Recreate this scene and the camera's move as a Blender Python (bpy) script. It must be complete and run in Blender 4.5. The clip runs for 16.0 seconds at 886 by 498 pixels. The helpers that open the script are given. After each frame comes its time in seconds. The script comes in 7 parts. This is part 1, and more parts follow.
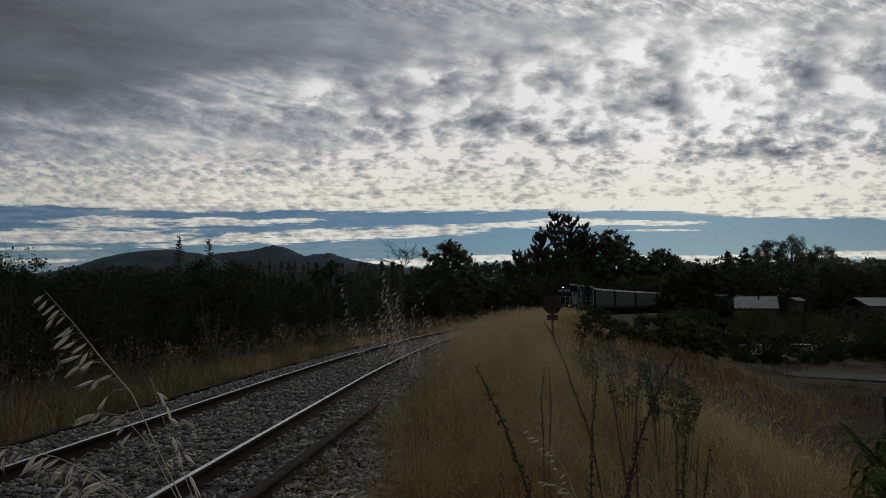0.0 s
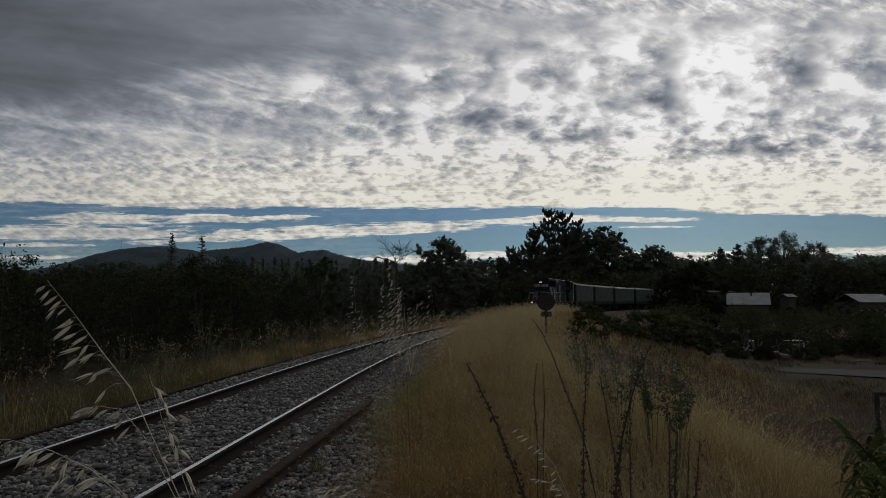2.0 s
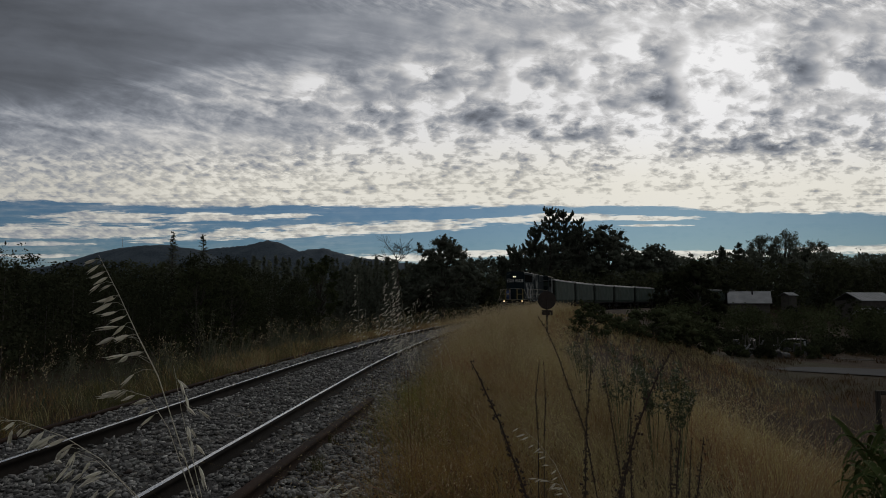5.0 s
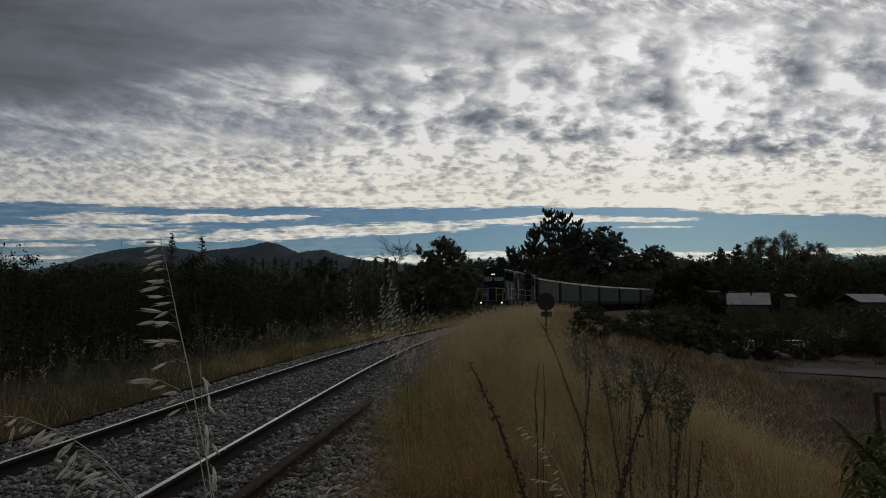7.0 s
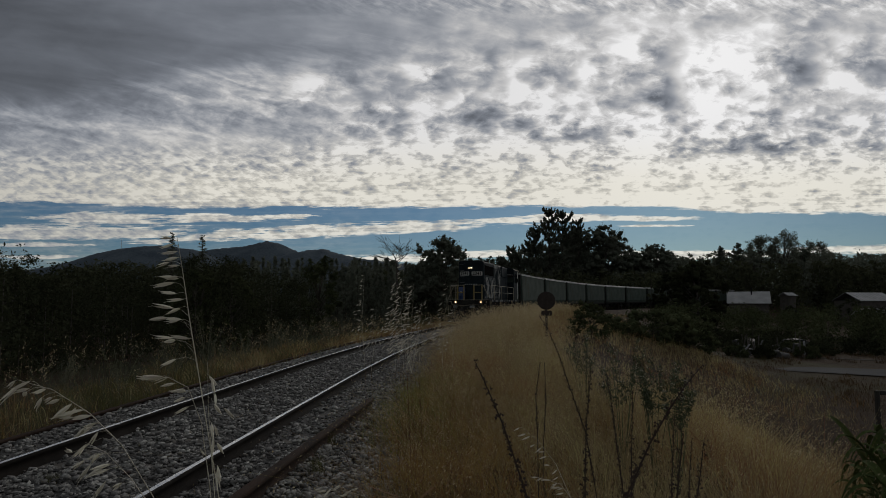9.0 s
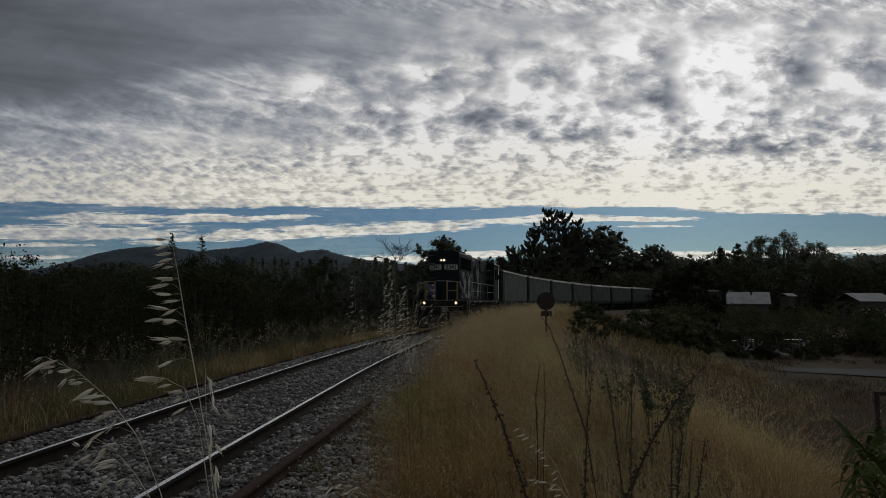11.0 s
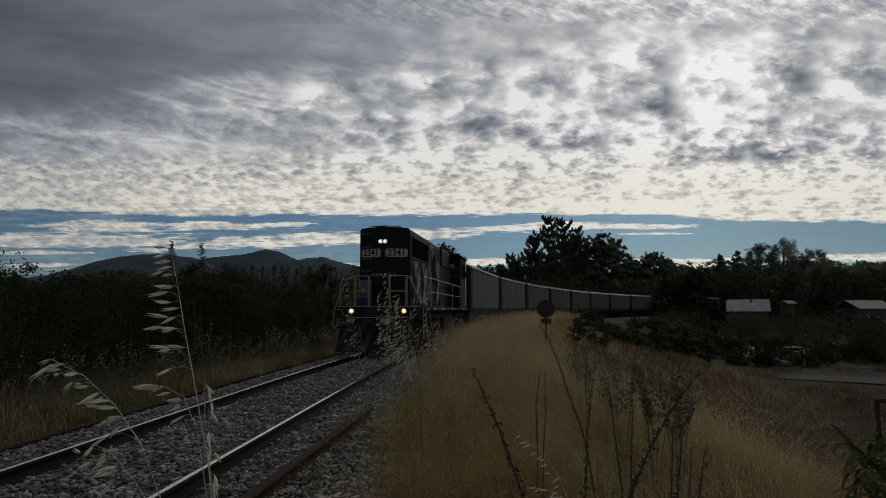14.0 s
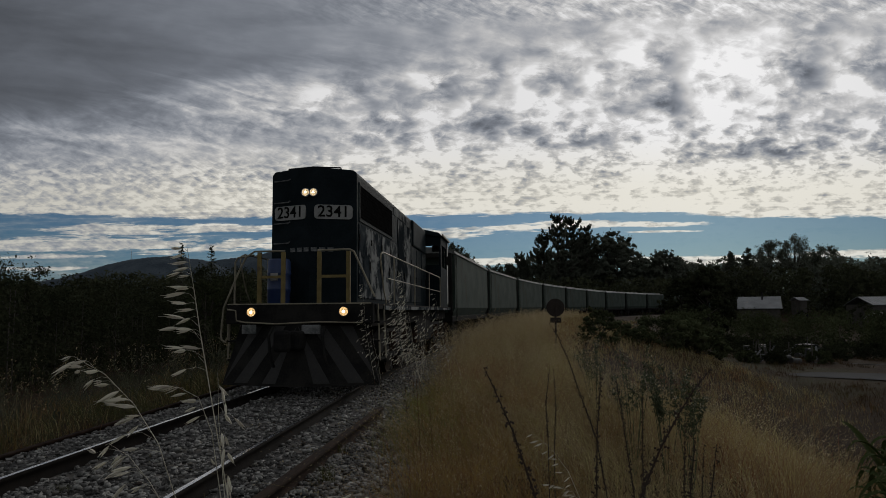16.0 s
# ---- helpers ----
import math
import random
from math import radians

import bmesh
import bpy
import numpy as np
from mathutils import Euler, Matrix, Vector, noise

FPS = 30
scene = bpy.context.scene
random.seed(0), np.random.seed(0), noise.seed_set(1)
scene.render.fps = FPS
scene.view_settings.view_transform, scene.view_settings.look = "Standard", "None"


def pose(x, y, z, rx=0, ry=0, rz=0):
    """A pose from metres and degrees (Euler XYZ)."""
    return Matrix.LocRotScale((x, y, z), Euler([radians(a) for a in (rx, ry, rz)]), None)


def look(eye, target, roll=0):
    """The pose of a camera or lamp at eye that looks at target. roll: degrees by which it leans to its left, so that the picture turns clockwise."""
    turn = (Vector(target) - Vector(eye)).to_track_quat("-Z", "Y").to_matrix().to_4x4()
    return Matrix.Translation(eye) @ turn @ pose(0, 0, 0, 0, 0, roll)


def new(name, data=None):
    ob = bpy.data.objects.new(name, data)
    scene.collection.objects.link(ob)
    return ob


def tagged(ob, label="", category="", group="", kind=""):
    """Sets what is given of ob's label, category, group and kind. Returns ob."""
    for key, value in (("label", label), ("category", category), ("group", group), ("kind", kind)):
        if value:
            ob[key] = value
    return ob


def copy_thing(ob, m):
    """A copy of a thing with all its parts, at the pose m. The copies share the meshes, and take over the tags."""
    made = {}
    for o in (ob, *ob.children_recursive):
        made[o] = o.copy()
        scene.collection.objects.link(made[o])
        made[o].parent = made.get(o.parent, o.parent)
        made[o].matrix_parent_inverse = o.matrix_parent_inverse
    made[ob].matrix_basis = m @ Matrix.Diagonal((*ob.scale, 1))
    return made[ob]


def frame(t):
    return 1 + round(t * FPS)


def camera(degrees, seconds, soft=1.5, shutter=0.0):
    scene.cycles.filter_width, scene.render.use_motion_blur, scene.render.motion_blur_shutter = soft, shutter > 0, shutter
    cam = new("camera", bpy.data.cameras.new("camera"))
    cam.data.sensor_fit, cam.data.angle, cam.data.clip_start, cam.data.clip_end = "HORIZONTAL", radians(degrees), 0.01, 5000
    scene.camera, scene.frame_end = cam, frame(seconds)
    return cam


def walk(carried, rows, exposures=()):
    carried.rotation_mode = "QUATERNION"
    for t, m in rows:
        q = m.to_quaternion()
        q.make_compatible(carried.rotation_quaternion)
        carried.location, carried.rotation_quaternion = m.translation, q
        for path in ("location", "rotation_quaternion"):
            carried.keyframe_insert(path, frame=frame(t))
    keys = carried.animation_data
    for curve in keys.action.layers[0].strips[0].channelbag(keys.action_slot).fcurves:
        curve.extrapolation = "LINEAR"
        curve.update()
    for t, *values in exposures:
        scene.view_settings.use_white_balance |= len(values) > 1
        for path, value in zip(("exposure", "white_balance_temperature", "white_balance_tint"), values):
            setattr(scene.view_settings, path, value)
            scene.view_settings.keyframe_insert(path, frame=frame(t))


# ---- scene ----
# camera: held at head height beside the line, panning by a degree or so
cam = camera(65.0, 16.0, soft=0.8)
EYE = (0.0, 0.0, 1.39)
PAN = [  # seconds, yaw to the right, tilt up, roll
    (0.0, -0.510, 4.965, 0.094),
    (0.5, -0.344, 4.980, 0.121),
    (1.0, -0.244, 4.847, 0.126),
    (1.5, -0.091, 4.775, 0.037),
    (2.0, 0.005, 4.686, 0.047),
    (2.5, 0.005, 4.634, 0.037),
    (3.0, -0.037, 4.589, -0.005),
    (3.5, -0.037, 4.450, -0.005),
    (4.0, -0.078, 4.494, 0.040),
    (6.5, -0.057, 4.633, 0.040),
    (7.0, -0.001, 4.686, 0.047),
    (7.5, 0.031, 4.768, -0.043),
    (8.0, -0.017, 4.675, -0.035),
    (8.5, 0.037, 4.663, -0.058),
    (9.0, -0.017, 4.616, -0.022),
    (11.5, 0.016, 4.658, 0.005),
    (12.0, -0.001, 4.635, 0.036),
    (12.5, 0.028, 4.601, -0.023),
    (13.0, -0.003, 4.628, -0.035),
    (13.5, 0.000, 4.924, -0.043),
    (14.0, 0.035, 5.272, -0.039),
    (14.5, 0.007, 5.410, -0.034),
    (15.0, -0.053, 5.524, 0.181),
    (15.5, -0.213, 5.555, -0.738),
    (16.0, -0.696, 5.268, -0.529),
]
walk(cam, [(t, pose(*EYE, 90 + b, 0, -a) @ pose(0, 0, 0, 0, 0, r)) for t, a, b, r in PAN])

# ---------------------------------------------------------------- light
SUN_AZ, SUN_EL = radians(20.5), radians(19.0)
SUN_DIR = Vector((math.sin(SUN_AZ) * math.cos(SUN_EL), math.cos(SUN_AZ) * math.cos(SUN_EL), math.sin(SUN_EL)))


class Graph:
    """Short hand for building node trees."""

    def __init__(self, tree):
        self.tree = tree
        tree.nodes.clear()

    def n(self, kind, ins=(), **props):
        node = self.tree.nodes.new(kind)
        if "operation" in props:
            node.operation = props["operation"]
        if "use_clamp" in props:
            node.use_clamp = props["use_clamp"]
        if "interpolation_type" in props:
            node.interpolation_type = props["interpolation_type"]
        if "data_type" in props:
            node.data_type, node.blend_type = props["data_type"], props["blend_type"]
        for key, value in dict(ins).items():
            self.put(node.inputs[key], value)
        return node

    def put(self, socket, value):
        if isinstance(value, bpy.types.Node):
            value = value.outputs[0]
        if isinstance(value, bpy.types.NodeSocket):
            self.tree.links.new(value, socket)
        else:
            socket.default_value = value

    def m(self, op, a, b=0.0, c=0.0, clamp=False):
        node = self.n("ShaderNodeMath", operation=op, use_clamp=clamp)
        for i, v in enumerate((a, b, c)):
            self.put(node.inputs[i], v)
        return node

    def step(self, v, lo, hi, a=0.0, b=1.0):
        return self.n("ShaderNodeMapRange", {0: v, 1: lo, 2: hi, 3: a, 4: b}, interpolation_type="SMOOTHSTEP")

    def mix(self, f, a, b, blend="MIX"):
        node = self.n("ShaderNodeMix", data_type="RGBA", blend_type=blend)
        self.put(node.inputs[0], f), self.put(node.inputs[6], a), self.put(node.inputs[7], b)
        return node.outputs[2]

    def noise(self, v, scale, detail=3.0, rough=0.55, dist=0.0):
        return self.n("ShaderNodeTexNoise", {"Vector": v, "Scale": scale, "Detail": detail, "Roughness": rough, "Distortion": dist})


def rgb(r, g, b):
    return (r, g, b, 1.0)


def make_world():
    world = bpy.data.worlds.new("World")
    scene.world = world
    world.use_nodes = True
    g = Graph(world.node_tree)
    way = g.n("ShaderNodeTexCoord").outputs["Generated"]
    sky = g.n("ShaderNodeTexSky")
    sky.sky_type, sky.sun_disc, sky.sun_elevation, sky.sun_rotation = "NISHITA", False, SUN_EL, SUN_AZ
    sky.altitude, sky.air_density, sky.dust_density, sky.ozone_density = 200.0, 1.0, 0.4, 2.5
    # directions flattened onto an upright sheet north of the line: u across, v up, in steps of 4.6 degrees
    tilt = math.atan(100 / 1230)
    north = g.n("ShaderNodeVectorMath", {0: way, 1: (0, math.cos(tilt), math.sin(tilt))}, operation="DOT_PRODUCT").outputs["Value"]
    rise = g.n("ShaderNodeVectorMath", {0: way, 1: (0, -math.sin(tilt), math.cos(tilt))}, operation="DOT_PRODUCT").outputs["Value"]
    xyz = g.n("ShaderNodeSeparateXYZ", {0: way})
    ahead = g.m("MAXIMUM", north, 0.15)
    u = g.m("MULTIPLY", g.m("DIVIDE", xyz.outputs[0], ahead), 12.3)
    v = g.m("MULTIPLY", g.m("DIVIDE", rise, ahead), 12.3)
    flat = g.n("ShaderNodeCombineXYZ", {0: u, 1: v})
    toward = g.n("ShaderNodeVectorMath", {0: way, 1: tuple(SUN_DIR)}, operation="DOT_PRODUCT").outputs["Value"]
    glow = g.m("POWER", g.m("MAXIMUM", toward, 0.0), 60.0)

    def add(*vs):
        out = vs[0]
        for w in vs[1:]:
            out = g.m("ADD", out, w)
        return out

    def times(*vs):
        out = vs[0]
        for w in vs[1:]:
            out = g.m("MULTIPLY", out, w)
        return out

    def layer(wide, high, detail, rough, dist, shift, turn=0.0):
        """Noise about nought, about one either way: its features so wide and so high, drawn out along a slant."""
        c, s = math.cos(radians(turn)), math.sin(radians(turn))
        along = g.n("ShaderNodeVectorMath", {0: flat, 1: (c / wide, s / wide, 0)}, operation="DOT_PRODUCT").outputs["Value"]
        over = g.n("ShaderNodeVectorMath", {0: flat, 1: (-s / high, c / high, 0)}, operation="DOT_PRODUCT").outputs["Value"]
        at = g.n("ShaderNodeCombineXYZ", {0: along, 1: over, 2: shift})
        return g.m("MULTIPLY", g.m("SUBTRACT", g.noise(at, 1.0, detail, rough, dist).outputs[0], 0.5), 7.0)

    def puffs(wide, high, shift, warp):
        """Rounded puffs with creases between them."""
        at = g.n("ShaderNodeVectorMath", {0: flat, 1: (1 / wide, 1 / high, 0)}, operation="MULTIPLY")
        at = g.n("ShaderNodeVectorMath", {0: at, 1: g.n("ShaderNodeCombineXYZ", {0: times(warp, 0.30), 1: times(warp, -0.22), 2: shift})}, operation="ADD")
        cell = g.n("ShaderNodeTexVoronoi", {"Vector": at, "Scale": 1.0})
        cell.feature = "SMOOTH_F1"
        cell.inputs["Smoothness"].default_value = 0.5
        return g.m("MULTIPLY", g.m("SUBTRACT", 0.47, cell.outputs[0]), 4.0)

    soft = layer(1.25, 0.80, 3.0, 0.48, 0.3, 3.7)
    heaps = layer(0.52, 0.33, 5.0, 0.57, 0.4, 1.3)
    small = layer(0.30, 0.15, 5.0, 0.60, 0.5, 8.1)
    tiny = layer(0.15, 0.06, 4.0, 0.62, 0.3, 5.2)
    broad = layer(4.0, 1.8, 2.0, 0.5, 0.3, 2.5)
    combed = layer(1.9, 0.34, 5.0, 0.60, 0.8, 2.2, -13)
    sheets = layer(3.2, 0.55, 4.0, 0.5, 0.5, 6.6, -4)
    ripple = layer(0.34, 0.085, 3.0, 0.6, 0.4, 4.8, -24)
    big_puff, mid_puff, low_puff = puffs(0.56, 0.36, 1.0, soft), puffs(0.34, 0.20, 4.0, heaps), puffs(0.19, 0.095, 7.0, small)

    # how thick the deck is: great soft heaps high up, ever smaller puffs towards its far edge
    k_mid, k_low = g.step(v, 2.75, 2.05), g.step(v, 2.05, 1.45)
    left = g.step(u, -3.6, -0.6, 1.0, 0.0)
    high = add(times(soft, 0.30), times(heaps, 0.62), times(big_puff, 0.60), times(small, 0.34), times(mid_puff, 0.42))
    middle = add(times(soft, 0.30), times(heaps, 0.65), times(mid_puff, 0.85), times(small, 0.60), times(tiny, 0.30))
    low = add(times(heaps, 0.60), times(small, 0.85), times(low_puff, 0.75), times(mid_puff, 0.55), times(tiny, 0.70))
    thick = add(times(high, g.m("SUBTRACT", 1.0, k_mid)), times(middle, k_mid, g.m("SUBTRACT", 1.0, k_low)), times(low, k_low))
    streaky = add(times(combed, 0.62), times(sheets, 0.45), times(small, 0.36), times(heaps, 0.50), times(ripple, 0.26))
    rippled = add(times(ripple, 0.75), times(low_puff, 0.75), times(small, 0.75), times(combed, 0.15), times(tiny, 0.70))
    west = add(times(streaky, g.step(v, 1.45, 1.95)), times(rippled, g.step(v, 1.95, 1.45)))
    thick = add(times(thick, g.m("SUBTRACT", 1.0, times(left, 0.85))), times(west, left, 0.85))
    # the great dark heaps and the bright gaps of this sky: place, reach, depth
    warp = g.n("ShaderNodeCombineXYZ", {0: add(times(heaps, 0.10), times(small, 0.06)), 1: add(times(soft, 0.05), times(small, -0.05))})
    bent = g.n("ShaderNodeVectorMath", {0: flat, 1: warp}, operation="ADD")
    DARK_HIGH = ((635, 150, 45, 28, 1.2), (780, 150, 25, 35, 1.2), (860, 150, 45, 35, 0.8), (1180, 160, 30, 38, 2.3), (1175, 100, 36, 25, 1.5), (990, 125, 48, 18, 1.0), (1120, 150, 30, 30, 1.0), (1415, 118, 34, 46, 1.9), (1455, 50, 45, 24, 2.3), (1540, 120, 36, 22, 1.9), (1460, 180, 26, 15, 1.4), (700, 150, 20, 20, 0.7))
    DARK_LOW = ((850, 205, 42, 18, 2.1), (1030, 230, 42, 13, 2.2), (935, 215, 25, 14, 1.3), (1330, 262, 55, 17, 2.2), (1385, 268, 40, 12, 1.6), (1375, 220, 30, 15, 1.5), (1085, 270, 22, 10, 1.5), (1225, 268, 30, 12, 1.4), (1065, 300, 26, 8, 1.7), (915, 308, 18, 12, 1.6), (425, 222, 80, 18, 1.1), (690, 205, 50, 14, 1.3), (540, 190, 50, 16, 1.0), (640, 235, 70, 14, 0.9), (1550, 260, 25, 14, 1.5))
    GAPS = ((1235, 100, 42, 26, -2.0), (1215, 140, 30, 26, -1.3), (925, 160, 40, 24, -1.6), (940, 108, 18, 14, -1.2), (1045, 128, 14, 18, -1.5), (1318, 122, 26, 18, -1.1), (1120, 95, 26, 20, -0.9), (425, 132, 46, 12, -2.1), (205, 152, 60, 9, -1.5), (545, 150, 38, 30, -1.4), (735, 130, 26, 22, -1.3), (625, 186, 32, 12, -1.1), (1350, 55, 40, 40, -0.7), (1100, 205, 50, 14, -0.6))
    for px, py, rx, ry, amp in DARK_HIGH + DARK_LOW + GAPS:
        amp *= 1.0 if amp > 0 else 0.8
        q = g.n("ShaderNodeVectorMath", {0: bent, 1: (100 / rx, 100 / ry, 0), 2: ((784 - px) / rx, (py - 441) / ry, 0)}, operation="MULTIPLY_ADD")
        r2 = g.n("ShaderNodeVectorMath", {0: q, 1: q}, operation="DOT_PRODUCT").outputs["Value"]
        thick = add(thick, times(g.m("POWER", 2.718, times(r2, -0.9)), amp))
    # smooth stratus high in the west, its lower rim combed out
    rim = add(g.step(u, -9.5, -2.0, 2.35, 3.28), times(g.m("MAXIMUM", g.m("ADD", u, 2.5), 0.0), 0.055))
    over = add(v, times(rim, -1.0), times(combed, 0.12), times(sheets, 0.10), times(broad, 0.06), times(soft, g.step(u, -3.0, 1.0, 0.04, 0.12)))
    stratus = g.step(over, -0.60, 0.45)
    fringe = times(g.step(v, 4.0, 4.35), add(times(small, 0.3), times(ripple, 0.4)))
    veil = add(times(combed, 0.10), times(sheets, 0.34), times(broad, 0.22), times(soft, 0.16), times(heaps, g.step(u, -2.0, 3.0, 0.03, 0.18)), times(fringe, g.step(u, -4, 0)))
    thick = add(times(thick, g.m("SUBTRACT", 1.0, times(stratus, g.step(u, -3.0, 3.5, 0.94, 0.55)))), times(veil, stratus))
    lines = layer(2.6, 0.07, 4.0, 0.6, 0.5, 7.7, 1.0)
    thick = add(thick, times(lines, g.step(v, 1.35, 0.90), 0.85))
    # light through the deck: dim in the west and overhead, bright towards the sun and low down
    tone_low = add(g.step(u, -9.0, 1.0, 0.27, 0.50), times(g.step(v, 2.1, 1.1), g.step(u, -8.0, 0.0, 0.13, 0.17)))
    tone_low = add(tone_low, times(glow, 0.08), g.step(u, -1.0, 4.0, 0.0, 0.05))
    tone_high = add(g.step(u, -8.5, -1.0, 0.105, 0.22), g.step(u, -2.0, 2.0, 0.0, 0.20), g.step(u, 2.0, 6.5, 0.0, 0.14), times(glow, 0.06))
    tone = add(times(tone_low, g.m("SUBTRACT", 1.0, stratus)), times(tone_high, stratus))
    drop = times(g.m("SMOOTH_MAX", thick, -1.3, 0.6), g.step(v, 2.2, 1.0, 0.46, 0.27), g.step(u, -7.0, 0.0, 0.80, 1.0))
    bright = g.m("MINIMUM", times(tone, g.m("POWER", 2.718, times(drop, -1.0))), add(0.74, times(glow, 0.13)))
    bright = g.m("MAXIMUM", bright, 0.085)
    lit = g.mix(g.step(v, 2.3, 1.0), rgb(1.0, 0.995, 1.0), rgb(1.0, 0.968, 0.872))
    shade = g.mix(g.step(bright, 0.12, 0.55), rgb(0.90, 0.985, 1.15), lit)
    cloud = g.n("ShaderNodeVectorMath", {0: shade, "Scale": bright}, operation="SCALE")
    # the deck's frayed far edge, and the clear band with its flat streaks of cloud
    fray = layer(0.90, 0.075, 5.0, 0.65, 0.4, 4.4, 1.0)
    bits = layer(0.30, 0.05, 4.0, 0.6, 0.3, 9.4)
    line = add(g.step(u, -7.8, -4.5, 0.84, 0.73), g.step(u, 3.6, 5.6, 0.0, -0.11))
    deck_end = g.step(add(v, times(line, -1.0), times(fray, 0.030), times(bits, 0.014)), -0.02, 0.03)
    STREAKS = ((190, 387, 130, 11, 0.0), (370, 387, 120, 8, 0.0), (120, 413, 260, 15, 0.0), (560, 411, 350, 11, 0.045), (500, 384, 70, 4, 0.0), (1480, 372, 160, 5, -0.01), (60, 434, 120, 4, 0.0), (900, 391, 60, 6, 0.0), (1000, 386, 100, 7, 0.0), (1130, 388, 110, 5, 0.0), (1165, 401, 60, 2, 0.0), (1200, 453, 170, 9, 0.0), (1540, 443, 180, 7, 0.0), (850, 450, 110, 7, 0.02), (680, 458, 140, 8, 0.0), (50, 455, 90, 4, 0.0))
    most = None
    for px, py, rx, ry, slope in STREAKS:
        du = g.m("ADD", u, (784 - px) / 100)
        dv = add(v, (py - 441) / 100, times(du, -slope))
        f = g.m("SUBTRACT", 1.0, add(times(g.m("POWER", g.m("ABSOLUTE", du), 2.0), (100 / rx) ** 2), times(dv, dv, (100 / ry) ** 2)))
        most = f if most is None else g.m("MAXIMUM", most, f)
    band = g.step(add(g.m("MAXIMUM", most, -2.5), times(fray, 0.60), times(bits, 0.34)), -0.30, 0.65)
    thin = g.step(add(times(fray, 0.3), times(broad, 0.2)), -0.4, 0.6, 0.04, g.step(u, -8.0, 2.0, 0.30, 0.03))
    cover = g.m("MAXIMUM", deck_end, g.m("MAXIMUM", times(band, 0.92), thin))
    blue = g.n("ShaderNodeVectorMath", {0: sky, 1: (0.0140, 0.0222, 0.0308)}, operation="MULTIPLY")
    blue = g.n("ShaderNodeVectorMath", {0: blue, "Scale": g.step(u, 0.0, 7.0, 1.0, 0.82)}, operation="SCALE")
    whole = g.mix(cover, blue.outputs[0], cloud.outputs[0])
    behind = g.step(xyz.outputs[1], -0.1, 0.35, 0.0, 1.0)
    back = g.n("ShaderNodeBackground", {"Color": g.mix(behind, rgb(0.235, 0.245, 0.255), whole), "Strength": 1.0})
    g.put(g.n("ShaderNodeOutputWorld").inputs[0], back)


make_world()
sun = new("sun", bpy.data.lights.new("sun", "SUN"))
sun.data.energy, sun.data.angle, sun.data.color = 0.4, radians(14), (1.0, 0.95, 0.87)
sun.matrix_world = look((0, 0, 60), Vector((0, 0, 60)) - SUN_DIR)

# ---------------------------------------------------------------- materials


def material(name, a, b, rough=0.8, metal=0.0, scale=3.0, fine=40.0, bump=0.3, depth=0.01, c=None, spots=(0.6, 0.7), leaf=0.0, per=0.0, gloss=0.5):
    """Two colours by coarse and fine noise, a third in spots, and relief. leaf: share of light let through. per: change from piece to piece."""
    mat = bpy.data.materials.new(name)
    mat.use_nodes = True
    g = Graph(mat.node_tree)
    at = g.n("ShaderNodeTexCoord").outputs["Object"]
    coarse, grain = g.noise(at, scale, 4.0), g.noise(at, fine, 3.0)
    f = g.step(g.m("ADD", g.m("MULTIPLY", coarse, 0.65), g.m("MULTIPLY", grain, 0.35)), 0.36, 0.64)
    col = g.mix(f, rgb(*a), rgb(*b))
    if c:
        col = g.mix(g.step(g.noise(at, scale * 0.6, 5.0, 0.65, 0.4), *spots), col, rgb(*c))
    if per:
        rnd = g.n("ShaderNodeNewGeometry").outputs["Random Per Island"]
        obj = g.n("ShaderNodeObjectInfo").outputs["Random"]
        r = g.m("FRACT", g.m("ADD", rnd, obj))
        col = g.n("ShaderNodeHueSaturation", {"Hue": g.m("ADD", 0.5, g.m("MULTIPLY", g.m("SUBTRACT", r, 0.5), per * 0.08)), "Saturation": 1.0, "Value": g.m("ADD", 1.0 - per / 2, g.m("MULTIPLY", r, per)), "Color": col})
    bs = g.n("ShaderNodeBsdfPrincipled", {"Base Color": col, "Metallic": metal, "Specular IOR Level": gloss})
    g.put(bs.inputs["Roughness"], g.step(grain, 0.2, 0.8, max(rough - 0.12, 0.05), min(rough + 0.12, 1.0)))
    if bump:
        g.put(bs.inputs["Normal"], g.n("ShaderNodeBump", {"Strength": bump, "Distance": depth, "Height": g.m("ADD", grain, g.m("MULTIPLY", coarse, 0.6))}))
    last = bs
    if leaf:
        thru = g.n("ShaderNodeBsdfTranslucent", {"Color": col})
        last = g.n("ShaderNodeMixShader", {0: leaf, 1: bs, 2: thru})
    g.put(g.n("ShaderNodeOutputMaterial").inputs[0], last)
    return mat


def glowing(name, colour, strength):
    mat = bpy.data.materials.new(name)
    mat.use_nodes = True
    g = Graph(mat.node_tree)
    at = g.n("ShaderNodeTexCoord").outputs["Object"]
    f = g.noise(at, 55.0, 2.0)
    g.put(g.n("ShaderNodeOutputMaterial").inputs[0], g.n("ShaderNodeEmission", {"Color": rgb(*colour), "Strength": g.step(f, 0.35, 0.65, strength * 0.55, strength * 1.6)}))
    return mat


